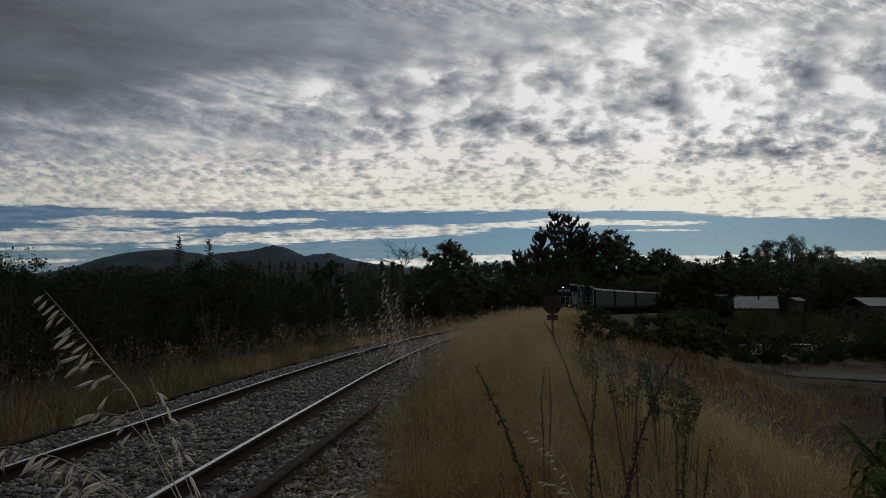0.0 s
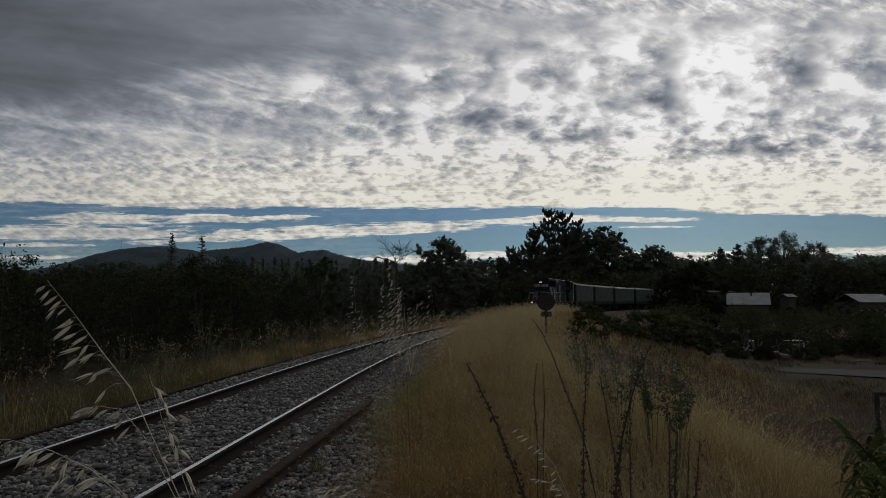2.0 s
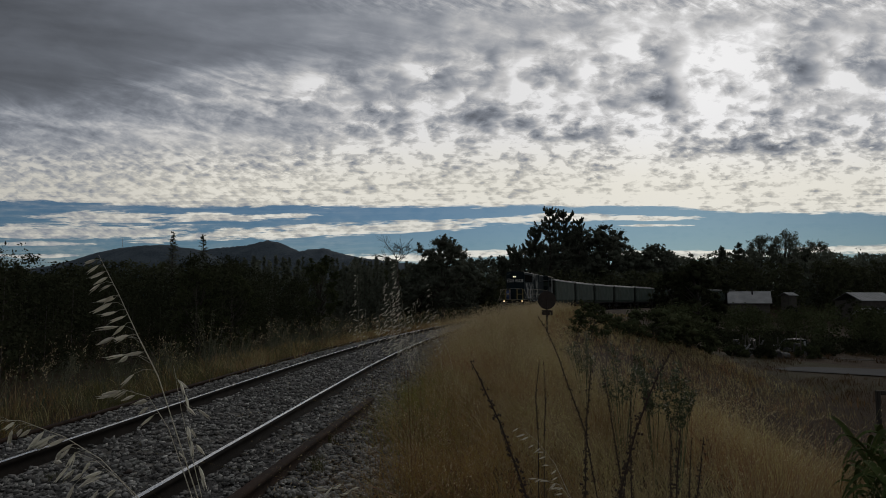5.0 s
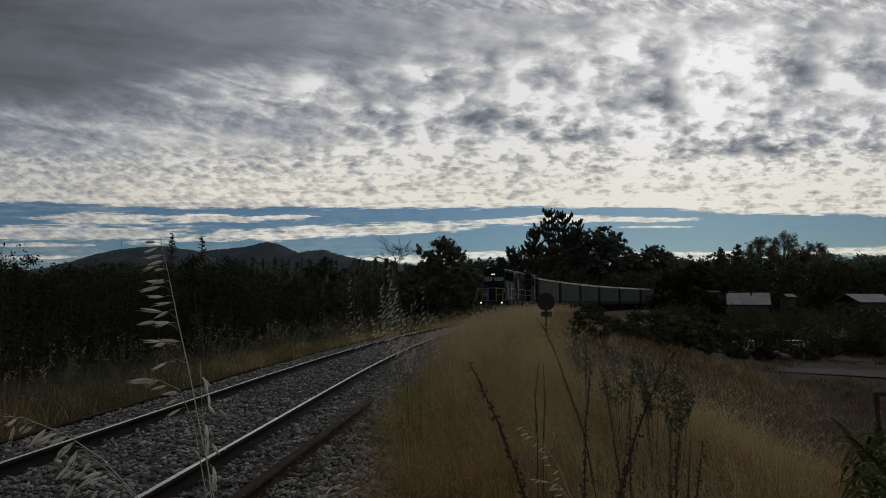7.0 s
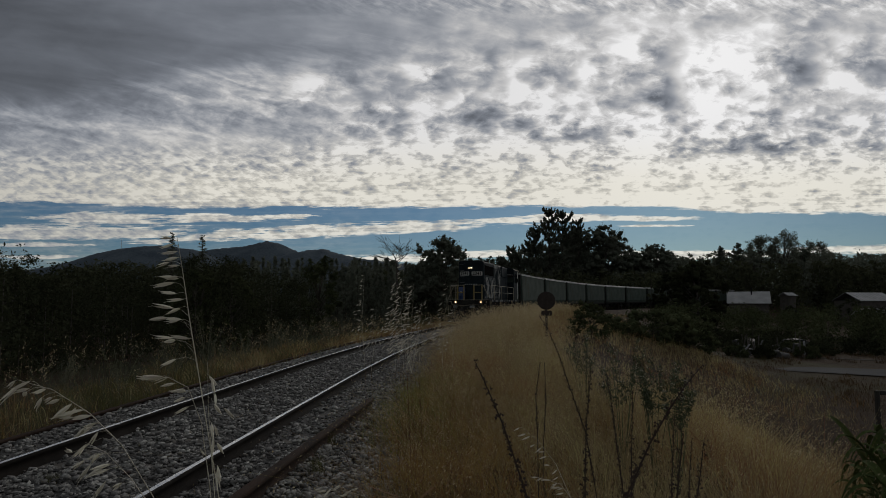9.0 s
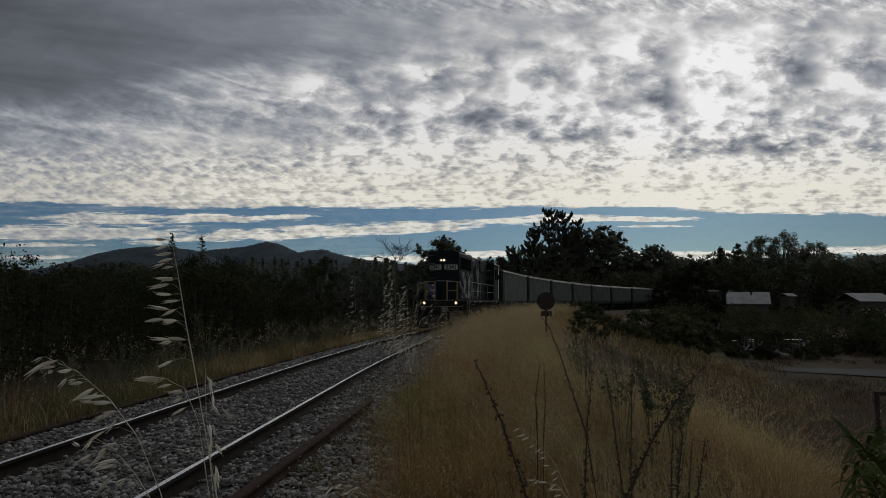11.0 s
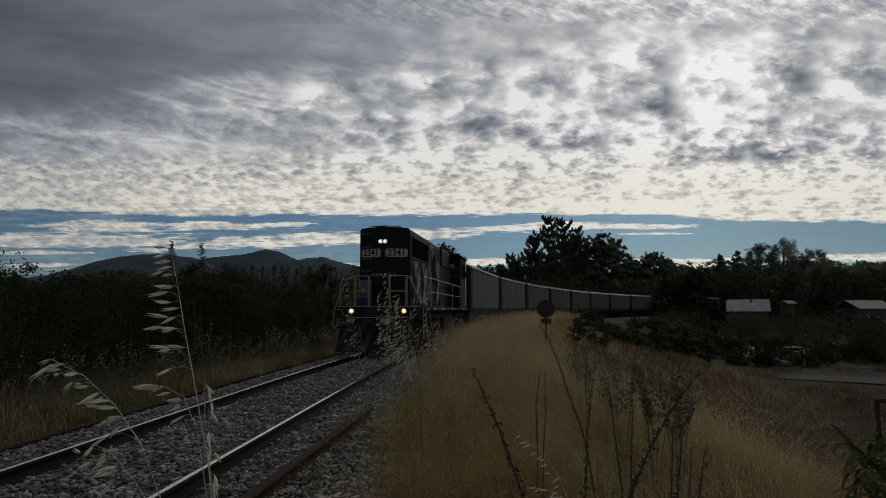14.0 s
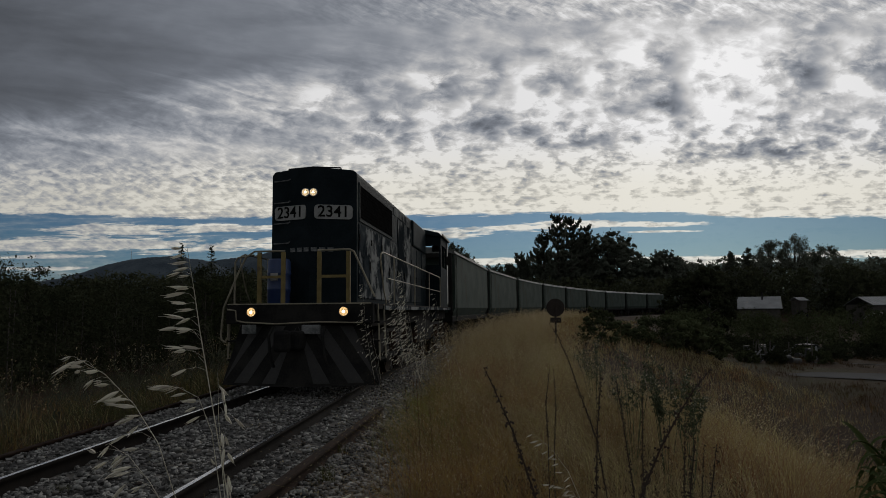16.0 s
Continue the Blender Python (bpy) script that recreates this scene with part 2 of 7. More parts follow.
M_BALLAST = material("ballast_bed", (0.03, 0.028, 0.026), (0.055, 0.052, 0.05), 0.95, scale=2.0, fine=22.0, bump=1.0, depth=0.05)
M_STONE = material("ballast_stone", (0.076, 0.075, 0.072), (0.243, 0.236, 0.225), 0.9, scale=6.0, fine=60.0, bump=0.2, depth=0.003, c=(0.123, 0.098, 0.074), per=1.1, gloss=0.2)
M_RAIL_SIDE = material("rail_side", (0.006, 0.005, 0.0045), (0.015, 0.012, 0.010), 0.95, 0.0, 4.0, 60.0, gloss=0.08)
M_RAIL_TOP = material("rail_head", (0.42, 0.43, 0.45), (0.6, 0.6, 0.62), 0.24, 1.0, 2.0, 60.0, bump=0.08, depth=0.002)
M_RUST = material("rusty_steel", (0.015, 0.010, 0.008), (0.036, 0.021, 0.015), 0.95, 0.0, 5.0, 70.0, c=(0.03, 0.02, 0.018), gloss=0.1)
M_SLEEPER = material("weathered_sleeper", (0.038, 0.033, 0.028), (0.085, 0.075, 0.064), 0.9, 0.0, 3.0, 50.0, bump=0.6)
M_DRY = material("dry_grass", (0.160, 0.110, 0.042), (0.410, 0.345, 0.178), 0.75, scale=0.9, fine=5.0, bump=0, leaf=0.4, per=0.7, c=(0.216, 0.092, 0.036), spots=(0.50, 0.62))
M_RUSSET = material("russet_dry_grass", (0.102, 0.049, 0.013), (0.290, 0.176, 0.057), 0.75, scale=1.1, fine=6.0, bump=0, leaf=0.4, per=0.8, c=(0.131, 0.123, 0.037), spots=(0.54, 0.64))
M_GREENGRASS = material("half_green_grass", (0.048, 0.052, 0.014), (0.092, 0.088, 0.026), 0.7, scale=0.6, fine=4.0, bump=0, leaf=0.4, per=0.6)
M_STRAW = material("golden_straw_grass", (0.30, 0.225, 0.095), (0.44, 0.355, 0.175), 0.75, scale=0.5, fine=4.0, bump=0, leaf=0.4, per=0.6, c=(0.235, 0.205, 0.085), spots=(0.55, 0.65))
M_FIELD = material("reddish_field_grass", (0.042, 0.023, 0.0105), (0.088, 0.053, 0.024), 0.8, scale=0.12, fine=2.0, bump=0, leaf=0.3, per=0.6, c=(0.078, 0.066, 0.027), spots=(0.55, 0.65))
M_VERGE = material("brown_verge_grass", (0.110, 0.060, 0.020), (0.205, 0.124, 0.044), 0.8, scale=0.5, fine=4.0, bump=0, leaf=0.35, per=0.6, c=(0.098, 0.082, 0.029), spots=(0.52, 0.62))
M_LUSH = material("yellow_green_grass", (0.115, 0.118, 0.024), (0.215, 0.205, 0.048), 0.75, scale=0.6, fine=4.0, bump=0, leaf=0.4, per=0.6)
M_OAT = material("oat_straw", (0.50, 0.46, 0.37), (0.66, 0.63, 0.54), 0.7, scale=8.0, fine=60.0, bump=0, leaf=0.35, per=0.3)
M_SEED = material("seed_head_straw", (0.34, 0.26, 0.14), (0.52, 0.43, 0.28), 0.75, scale=0.5, fine=5.0, bump=0, leaf=0.4, per=0.5)
M_WEED = material("dry_dark_weed", (0.022, 0.015, 0.010), (0.050, 0.030, 0.019), 0.85, scale=9.0, fine=60.0, bump=0, per=0.5)
M_PALEWEED = material("bleached_weed", (0.070, 0.074, 0.042), (0.140, 0.135, 0.086), 0.8, scale=2.0, fine=12.0, bump=0, leaf=0.3, per=0.7)
M_WEEDLEAF = material("dull_weed_leaf", (0.026, 0.034, 0.016), (0.055, 0.061, 0.031), 0.7, scale=4.0, fine=30.0, bump=0.2, leaf=0.25, per=0.6)
M_LEAF = material("dark_foliage", (0.032, 0.036, 0.021), (0.064, 0.069, 0.038), 0.85, scale=0.5, fine=4.0, bump=0, leaf=0.25, per=0.35, gloss=0.05)
M_BUSH = material("olive_foliage", (0.046, 0.049, 0.023), (0.09, 0.088, 0.043), 0.85, scale=0.7, fine=5.0, bump=0, leaf=0.4, per=0.7, gloss=0.3)
# darkest leaf colour: the shade inside dense growth is painted into it
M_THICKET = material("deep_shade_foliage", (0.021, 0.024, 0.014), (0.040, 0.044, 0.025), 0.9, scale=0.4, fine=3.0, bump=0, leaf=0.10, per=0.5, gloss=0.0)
# paler, greyer leaves with more let through: distance haze put into the colour
M_FAR = material("haze_paled_foliage", (0.084, 0.094, 0.074), (0.118, 0.128, 0.100), 0.9, scale=0.3, fine=3.0, bump=0, leaf=0.40, per=0.5, gloss=0.0)
M_YOUNG = material("young_tree_foliage", (0.040, 0.048, 0.024), (0.070, 0.078, 0.040), 0.9, scale=0.5, fine=4.0, bump=0, leaf=0.2, per=0.5, gloss=0.0)
M_BARK = material("bark", (0.024, 0.020, 0.016), (0.060, 0.050, 0.040), 0.95, scale=3.0, fine=18.0, bump=0.8, depth=0.03)
# blue-grey of the air before the hills is mixed into their base colour
M_HILL = material("hazy_wooded_hill", (0.040, 0.054, 0.070), (0.068, 0.085, 0.100), 0.95, scale=0.012, fine=0.09, bump=1.0, depth=8.0, gloss=0.1)
M_NAVY = material("worn_navy_paint", (0.008, 0.013, 0.016), (0.015, 0.021, 0.025), 0.6, gloss=0.02, scale=2.5, fine=30.0, bump=0.15, depth=0.004, c=(0.02, 0.027, 0.031), spots=(0.68, 0.80))
M_WORN = material("peeling_grey_paint", (0.022, 0.027, 0.031), (0.27, 0.275, 0.265), 0.65, scale=1.3, fine=9.0, bump=0.2, depth=0.004, c=(0.018, 0.022, 0.025), spots=(0.46, 0.56), gloss=0.0)
M_DRIP = material("streaked_dark_paint", (0.014, 0.018, 0.022), (0.045, 0.052, 0.058), 0.7, scale=2.2, fine=7.0, bump=0.2, depth=0.004, c=(0.24, 0.245, 0.24), spots=(0.47, 0.58), gloss=0.0)
M_BLACK = material("grimy_black", (0.013, 0.013, 0.0135), (0.026, 0.025, 0.023), 0.8, scale=3.0, fine=30.0, bump=0.3, gloss=0.02)
M_STRIPE = material("faded_stripe", (0.0125, 0.012, 0.0115), (0.019, 0.018, 0.0165), 0.7, scale=4.0, fine=30.0, bump=0.2, c=(0.010, 0.010, 0.010), spots=(0.55, 0.7))
M_YELLOW = material("dirty_yellow_paint", (0.13, 0.095, 0.026), (0.20, 0.15, 0.048), 0.7, scale=6.0, fine=40.0, bump=0.1, c=(0.10, 0.07, 0.03), spots=(0.6, 0.7))
M_PALERAIL = material("pale_handrail", (0.17, 0.15, 0.105), (0.27, 0.24, 0.175), 0.6, scale=6.0, fine=40.0, bump=0.1)
M_WHITE = material("grey_white_board", (0.21, 0.215, 0.21), (0.30, 0.30, 0.29), 0.6, scale=6.0, fine=40.0, bump=0.1, c=(0.15, 0.15, 0.145))
M_LETTER = material("black_lettering", (0.006, 0.006, 0.006), (0.012, 0.012, 0.012), 0.8, scale=9.0, fine=50.0, bump=0, gloss=0.0)
M_BLUE = material("blue_plastic", (0.010, 0.026, 0.092), (0.020, 0.046, 0.132), 0.45, scale=3.0, fine=30.0, bump=0.05)
M_WAGON = material("wagon_grey_green", (0.030, 0.044, 0.038), (0.056, 0.072, 0.062), 0.75, scale=0.7, fine=9.0, bump=0.15, depth=0.01, c=(0.044, 0.040, 0.032), spots=(0.58, 0.72), gloss=0.06)
M_WAGONTOP = material("pale_wagon_trim", (0.10, 0.105, 0.10), (0.17, 0.175, 0.165), 0.8, scale=1.5, fine=14.0, bump=0.1, c=(0.14, 0.13, 0.11))
M_GLASS = material("dark_glass", (0.008, 0.010, 0.012), (0.014, 0.016, 0.018), 0.1, scale=2.0, fine=30.0, bump=0, gloss=0.6)
M_LAMP = glowing("lit_lamp", (1.0, 0.74, 0.42), 0.62)
M_DITCH = glowing("lit_ditch_lamp", (1.0, 0.64, 0.28), 0.75)
M_BULB = glowing("lamp_filament", (1.0, 0.92, 0.72), 3.5)
M_CHROME = material("lamp_rim", (0.25, 0.25, 0.25), (0.4, 0.4, 0.4), 0.3, 0.9, 8.0, 60.0, bump=0.05)
M_SIGN = material("rusty_sign_back", (0.014, 0.010, 0.008), (0.030, 0.020, 0.015), 0.85, scale=6.0, fine=40.0, bump=0.2)
M_ROOF = material("zinc_roof", (0.14, 0.147, 0.153), (0.215, 0.22, 0.225), 0.6, 0.1, 0.6, 8.0, bump=0.2, c=(0.224, 0.208, 0.192))
M_WALL = material("house_wall", (0.035, 0.032, 0.028), (0.063, 0.056, 0.049), 0.9, scale=1.0, fine=12.0)
M_ROAD = material("worn_road", (0.024, 0.025, 0.028), (0.040, 0.041, 0.044), 0.95, scale=0.4, fine=9.0, gloss=0.05)
M_POST = material("grey_post", (0.011, 0.010, 0.008), (0.026, 0.022, 0.018), 0.9, scale=3.0, fine=30.0, bump=0.5)
M_CAR = material("car_paint_dull", (0.012, 0.012, 0.012), (0.062, 0.062, 0.060), 0.7, 0.0, 2.0, 20.0, bump=0.02)
M_FADED = material("faded_marking", (0.09, 0.094, 0.096), (0.20, 0.205, 0.205), 0.8, scale=9.0, fine=40.0, bump=0.1, gloss=0.05)
M_EDGE = material("pale_edge_rail", (0.24, 0.25, 0.24), (0.40, 0.41, 0.39), 0.7, scale=1.5, fine=14.0, bump=0.1, c=(0.14, 0.13, 0.11))

# ---------------------------------------------------------------- the line


def line_tables():
    """Arc length, place and heading of the track's centre line, from the rail joint beside the camera onwards."""
    s = np.arange(-60.0, 260.0, 0.25)
    near = np.clip(s, -60, 90)
    th = np.where(s < 0, 0.0529 + 0.0010 * near, 0.0529 + 0.004809 * near - 3.1e-6 * near ** 2 - 1.013e-7 * near ** 3) + np.clip(s - 90, 0, None) * 0.0045
    i0 = int(np.argmin(abs(s)))
    dx, dy = np.sin(th) * 0.25, np.cos(th) * 0.25
    x, y = np.cumsum(dx), np.cumsum(dy)
    return s, x - x[i0] - 2.681, y - y[i0] + 13.46, th


LS, LX, LY, LH = line_tables()


def grade(s):
    return 0.0068 * 8.0 * np.log1p(np.exp((np.asarray(s, float) - 10.0) / 8.0))


def on_line(s, d=0.0, z=0.0):
    x, y, h = np.interp(s, LS, LX), np.interp(s, LS, LY), np.interp(s, LS, LH)
    return Vector((x + d * math.cos(h), y - d * math.sin(h), float(grade(s)) + z))


def line_coords(x, y):
    """Arc length and signed distance (to the right) from the line, for arrays of points."""
    x, y = np.atleast_1d(x).ravel(), np.atleast_1d(y).ravel()
    s, d = np.empty(len(x)), np.empty(len(x))
    sx, sy, ss, sh = LX[::4], LY[::4], LS[::4], LH[::4]
    for i in range(0, len(x), 4000):
        dx, dy = x[i:i + 4000, None] - sx, y[i:i + 4000, None] - sy
        k = np.argmin(dx * dx + dy * dy, axis=1)
        r = np.arange(len(k))
        along = dx[r, k] * np.sin(sh[k]) + dy[r, k] * np.cos(sh[k])
        s[i:i + 4000] = ss[k] + np.clip(along, -1, 1)
        d[i:i + 4000] = dx[r, k] * np.cos(sh[k]) - dy[r, k] * np.sin(sh[k])
        far = abs(along) > 2
        d[i:i + 4000][far] = np.sign(d[i:i + 4000][far]) * np.hypot(dx[r, k], dy[r, k])[far]
    return s, d


def waves(x, y, size, seed):
    r = np.random.RandomState(seed)
    v = 0
    for k in range(7):
        a, p, f = r.uniform(0, 6.28), r.uniform(0, 6.28), r.uniform(0.6, 1.9) / size
        v = v + np.sin((x * math.cos(a) + y * math.sin(a)) * f * 6.28 + p)
    return v / 7


def smooth(a, b, v):
    t = np.clip((v - a) / (b - a), 0, 1)
    return t * t * (3 - 2 * t)


def ground_at(x, y):
    x, y = np.atleast_1d(np.asarray(x, float)), np.atleast_1d(np.asarray(y, float))
    s, d = line_coords(x, y)
    rise = grade(np.clip(s, -60, 255)) * (1 - smooth(8, 40, abs(d)))
    bed = -0.20 - 0.10 * smooth(1.75, 2.3, abs(d))
    right = (0.10 + 0.22 * smooth(-2, 14, s)) * smooth(2.2, 3.6, d) * (1 - smooth(5, 7.5, d)) - 2.6 * smooth(0, 1, (d - 5.2 - 3.2 * smooth(8, 34, s)) / (7.8 + 3 * smooth(8, 34, s))) - 0.7 * smooth(12, 45, d)
    left = -0.1 * smooth(-2.4, -3.5, d) - 1.8 * smooth(-4.5, -11.0, d) - 1.2 * smooth(-12, -50, d)
    off = smooth(2.3, 4.5, abs(d))
    lumps = off * (1 - smooth(9, 13, abs(d))) * (0.08 * waves(x, y, 3.1, 3) + 0.12 * waves(x, y, 9.0, 5)) + smooth(15, 60, abs(d)) * 0.5 * waves(x, y, 60.0, 8)
    return rise + bed + np.where(d > 0, right, left) + lumps


def ground_z(x, y):
    return float(ground_at(x, y)[0])


# ---------------------------------------------------------------- mesh building


def part(name, bm, mat, parent=None, label="", smooth_faces=False):
    """Links a bmesh as one mesh object under a thing or a part."""
    me = bpy.data.meshes.new(name)
    bm.to_mesh(me)
    bm.free()
    for m in (mat if isinstance(mat, (list, tuple)) else (mat,)):
        me.materials.append(m)
    if smooth_faces:
        me.shade_smooth()
    ob = new(name, me)
    if parent:
        ob.parent = parent
    if label:
        tagged(ob, label)
    return ob


def raw(name, verts, faces, mat, parent=None, mat_index=None):
    """A mesh object from arrays of vertices and of equal-sided faces."""
    verts, faces = np.asarray(verts, np.float32), np.asarray(faces, np.int32)
    me = bpy.data.meshes.new(name)
    me.vertices.add(len(verts))
    me.vertices.foreach_set("co", verts.ravel())
    n, k = faces.shape
    me.loops.add(n * k)
    me.loops.foreach_set("vertex_index", faces.ravel())
    me.polygons.add(n)
    me.polygons.foreach_set("loop_start", np.arange(0, n * k, k, dtype=np.int32))
    me.polygons.foreach_set("loop_total", np.full(n, k, np.int32))
    for m in (mat if isinstance(mat, (list, tuple)) else (mat,)):
        me.materials.append(m)
    if mat_index is not None:
        me.polygons.foreach_set("material_index", np.asarray(mat_index, np.int32))
    me.update(calc_edges=True)
    ob = new(name, me)
    if parent:
        ob.parent = parent
    return ob


def thing(name, label, category, at=(0, 0, 0), group="", kind=""):
    ob = new(name)
    ob.empty_display_size = 0.2
    ob.location = at
    return tagged(ob, label, category, group, kind)


def bx(bm, x0, x1, y0, y1, z0, z1, turn=None):
    vs = [bm.verts.new((x, y, z)) for x in (x0, x1) for y in (y0, y1) for z in (z0, z1)]
    for f in ((0, 1, 3, 2), (4, 6, 7, 5), (0, 4, 5, 1), (2, 3, 7, 6), (0, 2, 6, 4), (1, 5, 7, 3)):
        bm.faces.new([vs[i] for i in f])
    if turn is not None:
        bmesh.ops.transform(bm, matrix=turn, verts=vs)
    return vs


def bevel(bm, w, seg=2):
    bmesh.ops.bevel(bm, geom=bm.edges[:], offset=w, segments=seg, affect="EDGES", profile=0.5, clamp_overlap=True)
    return bm


def boxed(x0, x1, y0, y1, z0, z1, w=0.0, seg=2):
    bm = bmesh.new()
    bx(bm, x0, x1, y0, y1, z0, z1)
    return bevel(bm, w, seg) if w else bm


def rod(bm, p, q, r, r2=None, n=8, caps=True):
    p, q = Vector(p), Vector(q)
    r2 = r if r2 is None else r2
    turn = (q - p).to_track_quat("Z", "Y").to_matrix()
    a = [bm.verts.new(p + turn @ Vector((math.cos(i * 6.2832 / n) * r, math.sin(i * 6.2832 / n) * r, 0))) for i in range(n)]
    b = [bm.verts.new(q + turn @ Vector((math.cos(i * 6.2832 / n) * r2, math.sin(i * 6.2832 / n) * r2, 0))) for i in range(n)]
    for i in range(n):
        bm.faces.new((a[i], a[(i + 1) % n], b[(i + 1) % n], b[i]))
    if caps:
        bm.faces.new(a[::-1]), bm.faces.new(b)


def tube(bm, pts, r, n=7):
    """A bent pipe through points, its corners mitred."""
    pts = [Vector(p) for p in pts]
    rings = []
    side = None
    for i, p in enumerate(pts):
        a = (p - pts[i - 1]).normalized() if i else None
        b = (pts[i + 1] - p).normalized() if i + 1 < len(pts) else None
        way = ((a or b) + (b or a)).normalized()
        if side is None:
            side = way.orthogonal().normalized()
        side = (side - way * side.dot(way)).normalized()
        oth = way.cross(side)
        rr = r[i] if isinstance(r, (list, tuple)) else r
        rings.append([bm.verts.new(p + (side * math.cos(k * 6.2832 / n) + oth * math.sin(k * 6.2832 / n)) * rr) for k in range(n)])
    for a, b in zip(rings, rings[1:]):
        for k in range(n):
            bm.faces.new((a[k], a[(k + 1) % n], b[(k + 1) % n], b[k]))
    bm.faces.new(rings[0][::-1]), bm.faces.new(rings[-1])


def prism(bm, outline, y0, y1):
    """An outline in x and z, drawn out along y."""
    a, b = [bm.verts.new((x, y0, z)) for x, z in outline], [bm.verts.new((x, y1, z)) for x, z in outline]
    n = len(outline)
    for i in range(n):
        bm.faces.new((a[i], b[i], b[(i + 1) % n], a[(i + 1) % n]))
    bm.faces.new(a), bm.faces.new(b[::-1])
    bmesh.ops.recalc_face_normals(bm, faces=bm.faces[:])


# ---------------------------------------------------------------- ground


def make_ground():
    def axis(n, first, far):
        k = np.linspace(-1, 1, n)
        a = 6.2
        return np.sinh(k * a) / np.sinh(a) * far
    xs, ys = axis(200, 0.2, 4600), axis(200, 0.2, 4600) + 8.0
    gx, gy = np.meshgrid(xs, ys)
    z = ground_at(gx.ravel(), gy.ravel())
    n = len(xs)
    i, j = np.meshgrid(np.arange(n - 1), np.arange(n - 1))
    a = (j * n + i).ravel()
    mat = bpy.data.materials.new("dry_ground")
    mat.use_nodes = True
    g = Graph(mat.node_tree)
    at = g.n("ShaderNodeTexCoord").outputs["Object"]
    big, mid, fine = g.noise(at, 0.06, 4.0), g.noise(at, 0.7, 5.0, 0.65), g.noise(at, 14.0, 4.0)
    col = g.mix(g.step(mid, 0.38, 0.62), rgb(0.022, 0.0135, 0.008), rgb(0.040, 0.025, 0.013))
    col = g.mix(g.step(big, 0.50, 0.62), col, rgb(0.038, 0.036, 0.018))
    col = g.mix(g.m("MULTIPLY", g.step(fine, 0.35, 0.65), 0.5), col, rgb(0.038, 0.028, 0.019))
    bs = g.n("ShaderNodeBsdfPrincipled", {"Base Color": col, "Roughness": 0.95, "Specular IOR Level": 0.05})
    g.put(bs.inputs["Normal"], g.n("ShaderNodeBump", {"Strength": 0.8, "Distance": 0.08, "Height": g.m("ADD", fine, mid)}))
    g.put(g.n("ShaderNodeOutputMaterial").inputs[0], bs)
    ob = raw("ground", np.stack([gx.ravel(), gy.ravel(), z], 1), np.stack([a, a + 1, a + n + 1, a + n], 1), mat)
    ob.data.shade_smooth()
    tagged(ob, "dry brown earth with sparse faded grass along the line", "ground", kind="structure")


make_ground()


def swept(name, outline, s0, s1, step, mat, parent=None, d=0.0, closed=True, drift=0.0):
    """An outline across the line (d, z), swept along it."""
    ss = np.arange(s0, s1 + 0.01, step)
    verts, faces, n = [], [], len(outline)
    for s in ss:
        verts += [on_line(s, d + drift * (s - s0) + a, b) for a, b in outline]
    for i in range(len(ss) - 1):
        for k in range(n if closed else n - 1):
            a, b = i * n + k, i * n + (k + 1) % n
            faces.append((a, b, b + n, a + n))
    ob = raw(name, [tuple(v) for v in verts], faces, mat, parent)
    return ob


RAIL_OUTLINE = [(-0.07, -0.16), (0.07, -0.16), (0.07, -0.145), (0.012, -0.125), (0.012, -0.045), (0.035, -0.035), (0.037, -0.008), (0.030, -0.0005), (0.024, 0.0), (-0.024, 0.0), (-0.030, -0.0005), (-0.037, -0.008), (-0.035, -0.035), (-0.012, -0.045), (-0.012, -0.125), (-0.07, -0.145)]
GAUGE = 1.676


def make_track():
    bed = swept("ballast_bed", [(-2.35, -0.42), (-1.95, -0.24), (-1.7, -0.15), (-0.9, -0.145), (0, -0.15), (0.9, -0.145), (1.7, -0.15), (1.95, -0.22), (2.35, -0.42)], -30, 250, 1.0, M_BALLAST, closed=False)
    tagged(bed, "grey crushed stone ballast under the rails", "ballast", kind="structure")
    track = thing("railway_track", "single broad gauge track with polished rail heads on old sleepers", "railway track", kind="structure")
    for side in (-1, 1):
        rail = swept("rail", RAIL_OUTLINE, -30, 250, 0.5, [M_RAIL_SIDE, M_RAIL_TOP], track, side * (GAUGE / 2 + 0.035))
        idx = np.zeros(len(rail.data.polygons), np.int32)
        n = len(RAIL_OUTLINE)
        idx[8::n] = 1
        rail.data.polygons.foreach_set("material_index", idx)
        tagged(rail, "dark rail with a bright worn head")
    bm = bmesh.new()
    bx(bm, -1.35, 1.35, -0.12, 0.12, -0.29, -0.128)
    bevel(bm, 0.012, 1)
    me = bpy.data.meshes.new("sleeper")
    bm.to_mesh(me), bm.free()
    me.materials.append(M_SLEEPER)
    rnd = random.Random(4)
    for i in range(230):
        s = -16 + i * 0.62 + rnd.uniform(-0.03, 0.03)
        ob = new("sleeper", me)
        ob.parent = track
        p = on_line(s, rnd.uniform(-0.04, 0.04), rnd.uniform(-0.034, -0.016))
        ob.location, ob.rotation_euler = p, (0, rnd.uniform(-0.01, 0.01), -float(np.interp(s, LS, LH)) + rnd.uniform(-0.03, 0.03))
    for d, s0, s1, what in ((1.46, -12.0, -3.0, "rusty spare rail lying in the ballast beside the track"), (-1.98, -16.0, 20.0, "rusty spare rail half sunk in the grass verge")):
        spare = swept("spare_rail", [(a * (0.95 if d < 0 else 1.2), b * (1.0 if d < 0 else 1.2) - (0.15 if d < 0 else -0.02)) for a, b in RAIL_OUTLINE], s0, s1, 1.5, M_RUST, d=d, drift=0.035 if d > 0 else -0.01)
        tagged(spare, what, "rail", "spare rails")


make_track()

# ---------------------------------------------------------------- foliage


